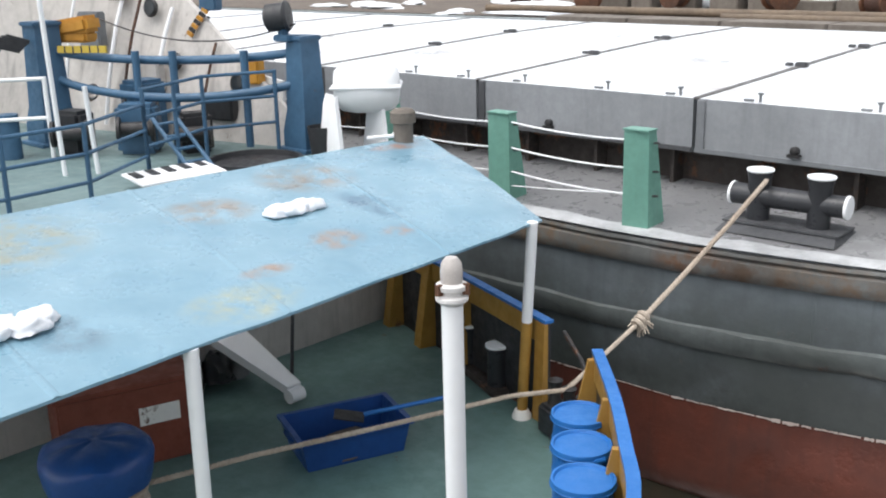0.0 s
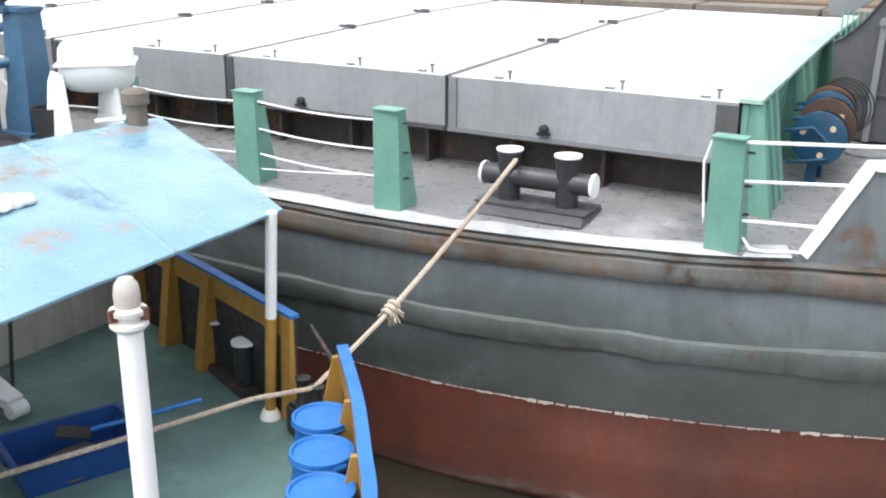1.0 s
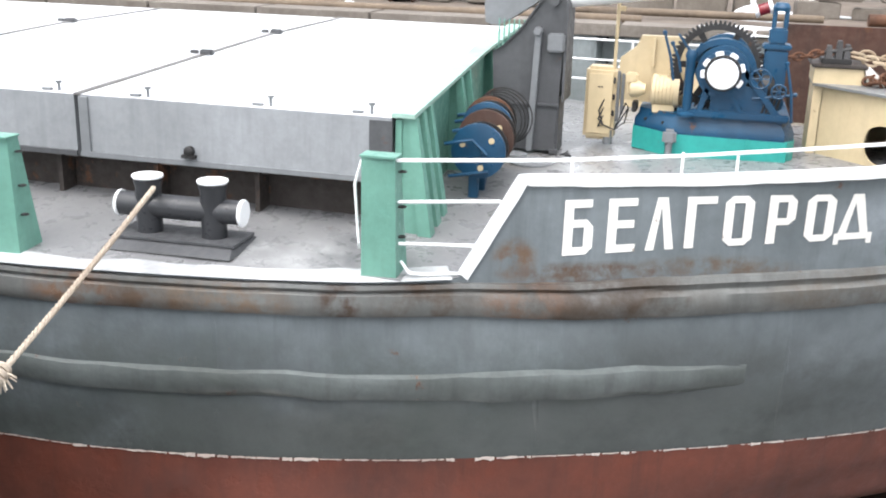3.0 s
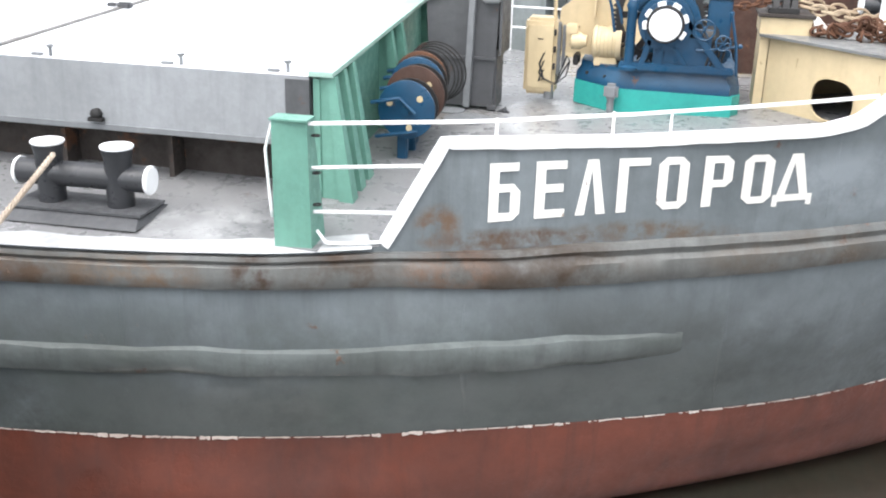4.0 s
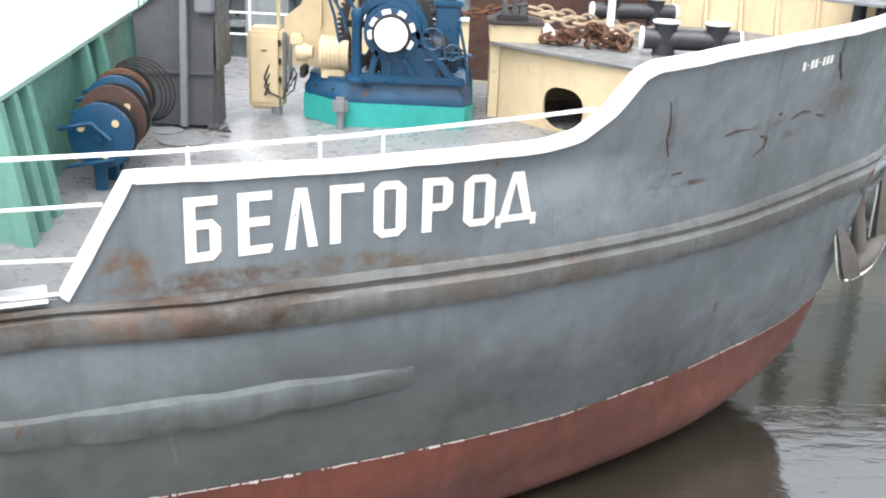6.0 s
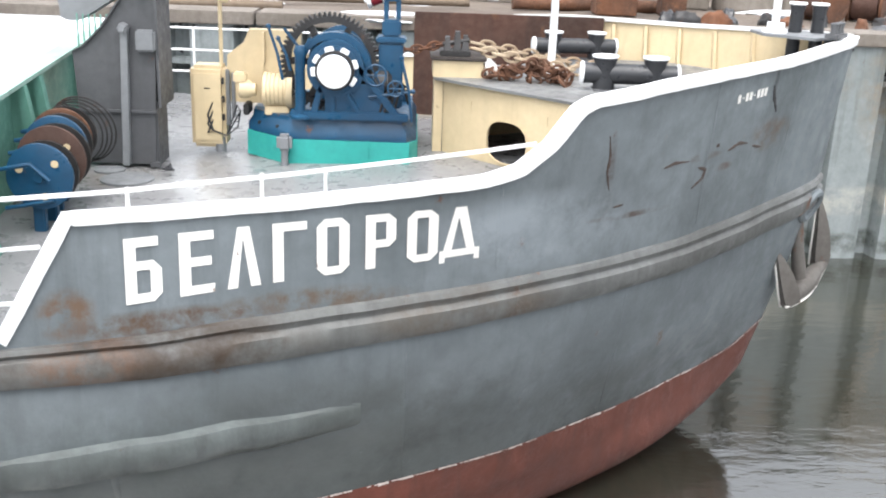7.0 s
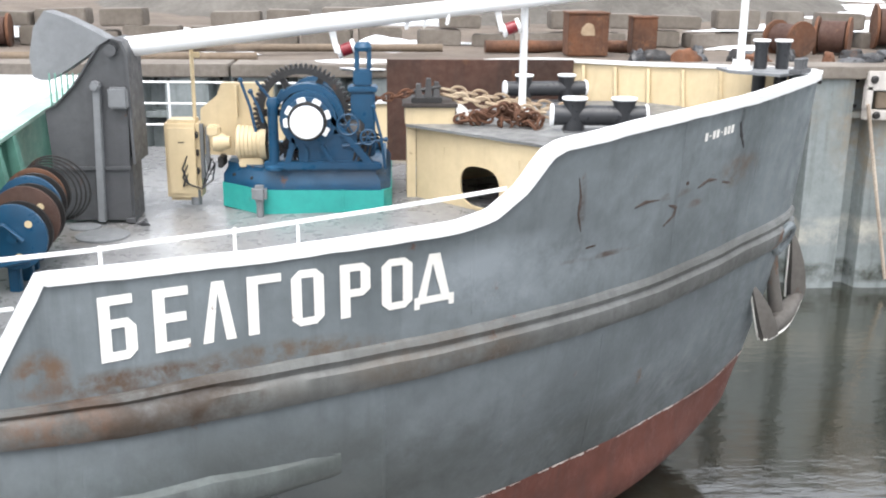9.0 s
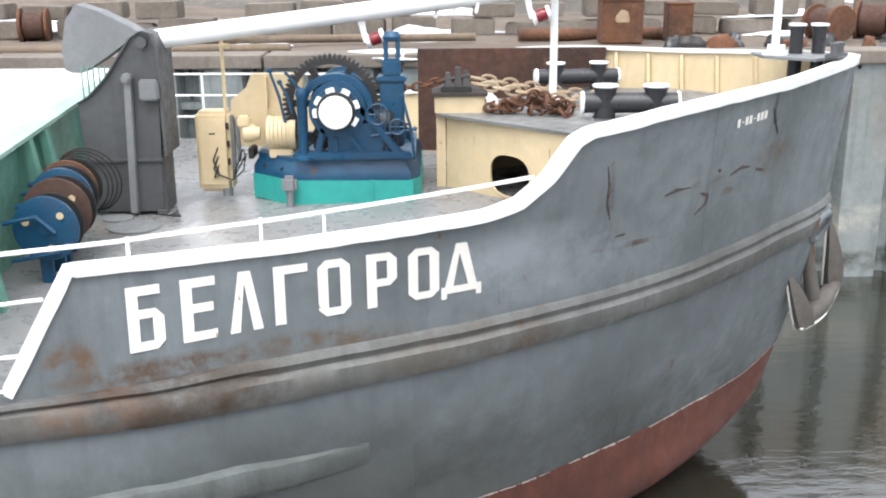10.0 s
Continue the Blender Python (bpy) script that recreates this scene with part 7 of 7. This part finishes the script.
part("hazard_bar", bm, paint("hazard_yellow", (0.60, 0.44, 0.06), (0.5, 0.36, 0.05), rough=0.5), gb, "yellow and black warning bar")
for k in range(5):
    a = A.lerp(Bq, 0.0575 + 0.035 * k)
    bm = bmesh.new()
    box(bm, a + Vector((0.06, -0.06, 0.02)), (0.03, 0.028, 0.088), pose(0, 0, 0, 0, 0, 28))
    part("hazard_stripe", bm, M_BLACK, gb)
# searchlight
sl = thing("searchlight", (-4.45, -0.95, 1.9), "black rusty searchlight on the gantry column", "searchlight")
bm = bmesh.new()
lathe(bm, [(0.10, -0.16), (0.17, -0.12), (0.17, 0.10), (0.19, 0.12), (0.17, 0.15), (0.05, 0.16)], (-4.42, -0.95, 2.13), (0.7, 0.5, 0.1), 20)
part("lamp_body", bm, M_BHULL, sl)
bm = bmesh.new()
box(bm, (-4.36, -0.92, 1.95), (0.12, 0.10, 0.14), bevel=0.015)
box(bm, (-4.30, -0.90, 1.88), (0.30, 0.24, 0.08), bevel=0.015)
part("bracket", bm, M_RAIL, sl)
# orange cover and hoses on the other column
bm = bmesh.new()
box(bm, (-7.15, -2.15, 2.02), (0.55, 0.35, 0.22), pose(0, 0, 0, 0, -8, 25), 0.05)
box(bm, (-7.15, -2.15, 1.88), (0.45, 0.28, 0.14), pose(0, 0, 0, 0, 0, 25), 0.03)
tagged(part("orange_cover", bm, M_ORANGE), "faded orange-yellow covered gear box on the gantry", "cover")
hs = thing("hose_bundle", (-7.5, -3.1, RF), "bundle of black hydraulic hoses hanging by the column", "hose")
for k in range(7):
    bm = bmesh.new()
    o = 0.06 * k
    tube(bm, [(-7.3, -2.75 - o * 0.4, 1.85 - o * 0.3), (-7.35, -3.0 - o, 1.95 - 0.2 * o), (-7.5, -3.25 - o, 1.55), (-7.65, -3.45 - o * 1.3, 1.05), (-7.7, -3.6 - o * 1.6, RF + 0.03)], 0.028, 7)
    part("hose", bm, M_BHULL, hs)


# fittings on the raked casing: pipes, hazard post, sign, lockers and runs of rust
def on_casing(x, z):
    """A point just off the casing's face."""
    t = (z - RF) / (3.6 - RF)
    x0, x1 = -10.6 - 0.2 * t, -3.9 - 4.7 * t
    return Vector((x, -2.3 + (x - x0) / (x1 - x0) * (1.56 - 0.06 * t) - 0.05, z))


for x, z0, z1, r in ((-7.6, 0.6, 2.9, 0.03), (-7.3, 0.6, 2.7, 0.022), (-6.75, 0.6, 2.2, 0.03), (-5.9, 0.6, 1.75, 0.02), (-8.4, 0.6, 3.2, 0.025)):
    bm = bmesh.new()
    tube(bm, [on_casing(x, z) for z in np.linspace(z0, z1, 6)], r, 8)
    part("pipe", bm, M_RUSTPLATE if r < 0.025 else M_WHITE, fc)
for k in range(8):
    bm = bmesh.new()
    box(bm, on_casing(-6.35 + 0.02 * k, 1.86 + 0.05 * k), (0.10, 0.03, 0.05), pose(0, 0, 0, 0, 30, 15))
    part("hazard_block", bm, M_BLACK if k % 2 else M_ORANGE, fc)
for x, z, w, h, m in ((-6.2, 2.28, 0.30, 0.24, M_RAIL), (-5.2, 1.42, 0.26, 0.34, M_ORANGE), (-6.9, 1.30, 0.5, 0.42, M_HOUSE), (-8.0, 1.9, 0.42, 0.5, M_MGREY), (-5.6, 0.95, 0.5, 0.35, M_BHULL), (-7.7, 2.4, 0.3, 0.2, M_RUST)):
    bm = bmesh.new()
    box(bm, on_casing(x, z), (w, 0.16, h), pose(0, 0, 0, 0, 0, 13), 0.02)
    part("casing_box", bm, m, fc)
for x, z in ((-6.5, 1.5), (-7.1, 2.2), (-5.4, 1.25), (-7.9, 2.6)):
    bm = bmesh.new()
    ring(bm, on_casing(x, z), (0.2, -1, 0.1), 0.11, 0.025, 18, 6)
    part("port_rim", bm, M_STEEL, fc)
    bm = bmesh.new()
    lathe(bm, [(0.10, 0.0), (0.10, 0.03), (0.0, 0.031)], on_casing(x, z), (0.2, -1, 0.1), 16)
    part("port_glass", bm, M_GLASS, fc)
bm = bmesh.new()
tube(bm, sag((-7.0, -1.9, 2.1), (-4.2, -0.85, 2.05), 0.25), 0.010, 5)
tagged(part("stay_wire", bm, M_STEEL), "thin dark wire slung to the gantry column", "wire")


# railings on the roof
def railing(pts, rails, h, material, label, r=0.018, step=0.62):
    ob = thing("roof_railing", (*pts[0], RF), label, "railing", "roof railings")
    for z in rails:
        bm = bmesh.new()
        tube(bm, [(x, y, RF + z) for x, y in along(pts, 0.4)], r, 8)
        part("bar", bm, material, ob)
    for x, y in along(pts, step):
        bm = bmesh.new()
        cyl(bm, (x, y, RF - 0.01), (x, y, RF + h), r * 1.25, n=8)
        part("stanchion", bm, material, ob)


railing([(-3.05, -7.6), (-3.35, -4.2), (-4.1, -3.1)], (0.28, 0.56, 0.84), 0.86, M_RAIL, "steel-blue three-bar railing on the roof deck", 0.02, 0.8)
railing([(-4.1, -3.1), (-4.6, -2.0), (-4.3, -1.15)], (0.38, 0.70, 1.0), 1.02, M_RAIL, "steel-blue curved railing round the deck opening", 0.02, 0.55)
railing([(-7.9, -6.9), (-7.0, -4.2), (-6.3, -3.1)], (0.5, 0.98), 1.0, M_WHITE, "white two-bar railing on the roof deck", 0.024, 0.9)
for x, y, z1 in ((-5.15, -3.55, 2.6), (-4.95, -3.25, 1.5), (-3.95, -5.55, 1.7)):
    bm = bmesh.new()
    cyl(bm, (x, y, RF), (x + 0.02, y - 0.06, z1), 0.028, n=10)
    tagged(part("awning_stanchion", bm, M_WHITE), "slim white awning stanchion on the roof deck", "stanchion", "awning stanchions")
# ladder rails from the opening
ld = thing("companion_ladder", (-4.3, -2.3, RF), "dark blue steep ladder through the roof opening", "ladder")
for o in (0.0, 0.32):
    bm = bmesh.new()
    cyl(bm, (-3.60 + o * 0.2, -2.80 + o * 0.8, RF + 0.0), (-4.95 + o * 0.7, -2.50 + o * 0.6, RF + 0.55), 0.026, n=8)
    part("stringer", bm, M_RAIL, ld)
for k in range(5):
    t = (k + 0.5) / 5
    bm = bmesh.new()
    a = Vector((-3.57, -2.67, RF)).lerp(Vector((-4.84, -2.40, RF + 0.55)), t)
    box(bm, a, (0.09, 0.24, 0.02))
    part("tread", bm, M_RAIL, ld)
bm = bmesh.new()
lathe(bm, [(0.56, RF - 0.02), (0.56, RF + 0.07), (0.52, RF + 0.07), (0.51, RF + 0.01), (0.0, RF + 0.008)], (-3.95, -1.78, 0), n=36)
tagged(part("round_hatch", bm, M_BHULL), "black round hatch coaming on the roof deck", "hatch")
wp = thing("step_plate", (-3.7, -3.0, RF), "white step plate with dark tread strips", "plate")
bm = bmesh.new()
box(bm, (-3.72, -3.02, RF + 0.12), (0.50, 1.0, 0.03), pose(0, 0, 0, 0, 6, -4), 0.006)
part("plate", bm, M_WHITE, wp)
for k in range(5):
    bm = bmesh.new()
    box(bm, (-3.84, -3.42 + 0.2 * k, RF + 0.152), (0.20, 0.09, 0.012), pose(0, 0, 0, 0, 6, -4))
    part("tread_strip", bm, M_BHULL, wp)
bm = bmesh.new()
lathe(bm, [(0.15, RF), (0.19, RF + 0.36), (0.175, RF + 0.36), (0.14, RF + 0.02), (0, RF + 0.02)], (-3.68, -0.95, 0), n=24)
tagged(part("bucket", bm, M_BHULL), "black bucket standing on the roof deck", "bucket")
bm = bmesh.new()
cyl(bm, (-6.7, -3.45, RF), (-6.7, -3.45, RF + 0.55), 0.14, n=18)
tagged(part("roof_ventilator", bm, M_RAIL), "short steel-blue ventilator pipe on the roof", "ventilator")

# white screen along the far edge of the roof
sc = thing("roof_screen", (-6.9, -0.66, RF), "white rust-streaked steel screen along the roof edge", "screen")
bm = bmesh.new()
loft(bm, [[(x, y, z) for y, z in ((-0.68, RF), (-0.64, RF), (-0.64, top), (-0.68, top))] for x, top in ((-9.2, 1.75), (-7.6, 1.62), (-6.0, 1.45), (-4.75, 1.30))])
part("screen_plate", bm, M_SCREEN, sc)
for x in (-8.8, -7.8, -6.8, -5.8, -4.9):
    bm = bmesh.new()
    box(bm, (x, -0.72, RF + 0.42), (0.03, 0.08, 0.84), bevel=0.006)
    part("stiffener", bm, M_SCREEN, sc)

# life raft capsule
lr = thing("life_raft", (-3.25, -0.75, RF), "white life raft capsule on a white cradle", "life raft")
bm = bmesh.new()
lathe(bm, [(0.05, -0.40), (0.20, -0.38), (0.28, -0.30), (0.31, -0.12), (0.31, 0.12), (0.28, 0.30), (0.20, 0.38), (0.05, 0.40)], (-3.22, -0.62, 1.33), (0.73, 0.68, 0.0), 26)
box(bm, (-3.22, -0.62, 1.35), (0.84, 0.66, 0.035), pose(0, 0, 0, 0, 0, 43), 0.015)
part("capsule", bm, M_WHITE, lr)
for k, (x, y) in enumerate(((-3.45, -0.95), (-3.15, -0.5))):
    bm = bmesh.new()
    loft(bm, [[(x - 0.3, y - 0.02, RF), (x + 0.3, y - 0.18, RF), (x + 0.3, y - 0.13, RF), (x - 0.3, y + 0.03, RF)], [(x - 0.16, y - 0.03, 1.16), (x + 0.16, y - 0.12, 1.16), (x + 0.16, y - 0.07, 1.26), (x - 0.16, y + 0.02, 1.26)]])
    part("cradle_leg", bm, M_WHITE, lr)
bm = bmesh.new()
lathe(bm, [(0.11, 0.86), (0.11, 1.08), (0.14, 1.09), (0.14, 1.20), (0.10, 1.235), (0.0, 1.24)], (-2.05, -1.19, 0), n=20)
tagged(part("mushroom_vent", bm, M_CONC), "grey mushroom ventilator at the canopy corner", "vent")
bm = bmesh.new()
tube(bm, [(-2.35, -1.0, 0.95), (-2.2, -1.15, 0.98), (-2.1, -1.3, 0.95), (-2.3, -1.5, 0.93)], 0.025, 8)
tagged(part("white_hose", bm, M_WHITE), "short white hose lying at the canopy edge", "hose")

for k, (x, y, w, h) in enumerate(((-6.35, -2.75, 0.42, 0.55), (-5.75, -2.2, 0.5, 0.62), (-5.2, -1.75, 0.4, 0.5), (-6.6, -1.6, 0.5, 0.8))):
    ob = thing("deck_winch", (x, y, RF), "dark blue grimy deck winch housing on the roof", "winch", "roof winches")
    bm = bmesh.new()
    box(bm, (x, y, RF + h / 2), (w, w * 0.8, h), pose(0, 0, 0, 0, 0, 20 + 25 * k), 0.05)
    part("housing", bm, [M_BHULL, M_RAIL][k % 2], ob)
    bm = bmesh.new()
    lathe(bm, [(0.16, -0.22), (0.16, -0.18), (0.09, -0.17), (0.09, 0.17), (0.16, 0.18), (0.16, 0.22)], (x + 0.25, y - 0.2, RF + h * 0.55), (0.6, 0.8, 0), 18)
    part("drum", bm, M_STEEL, ob)
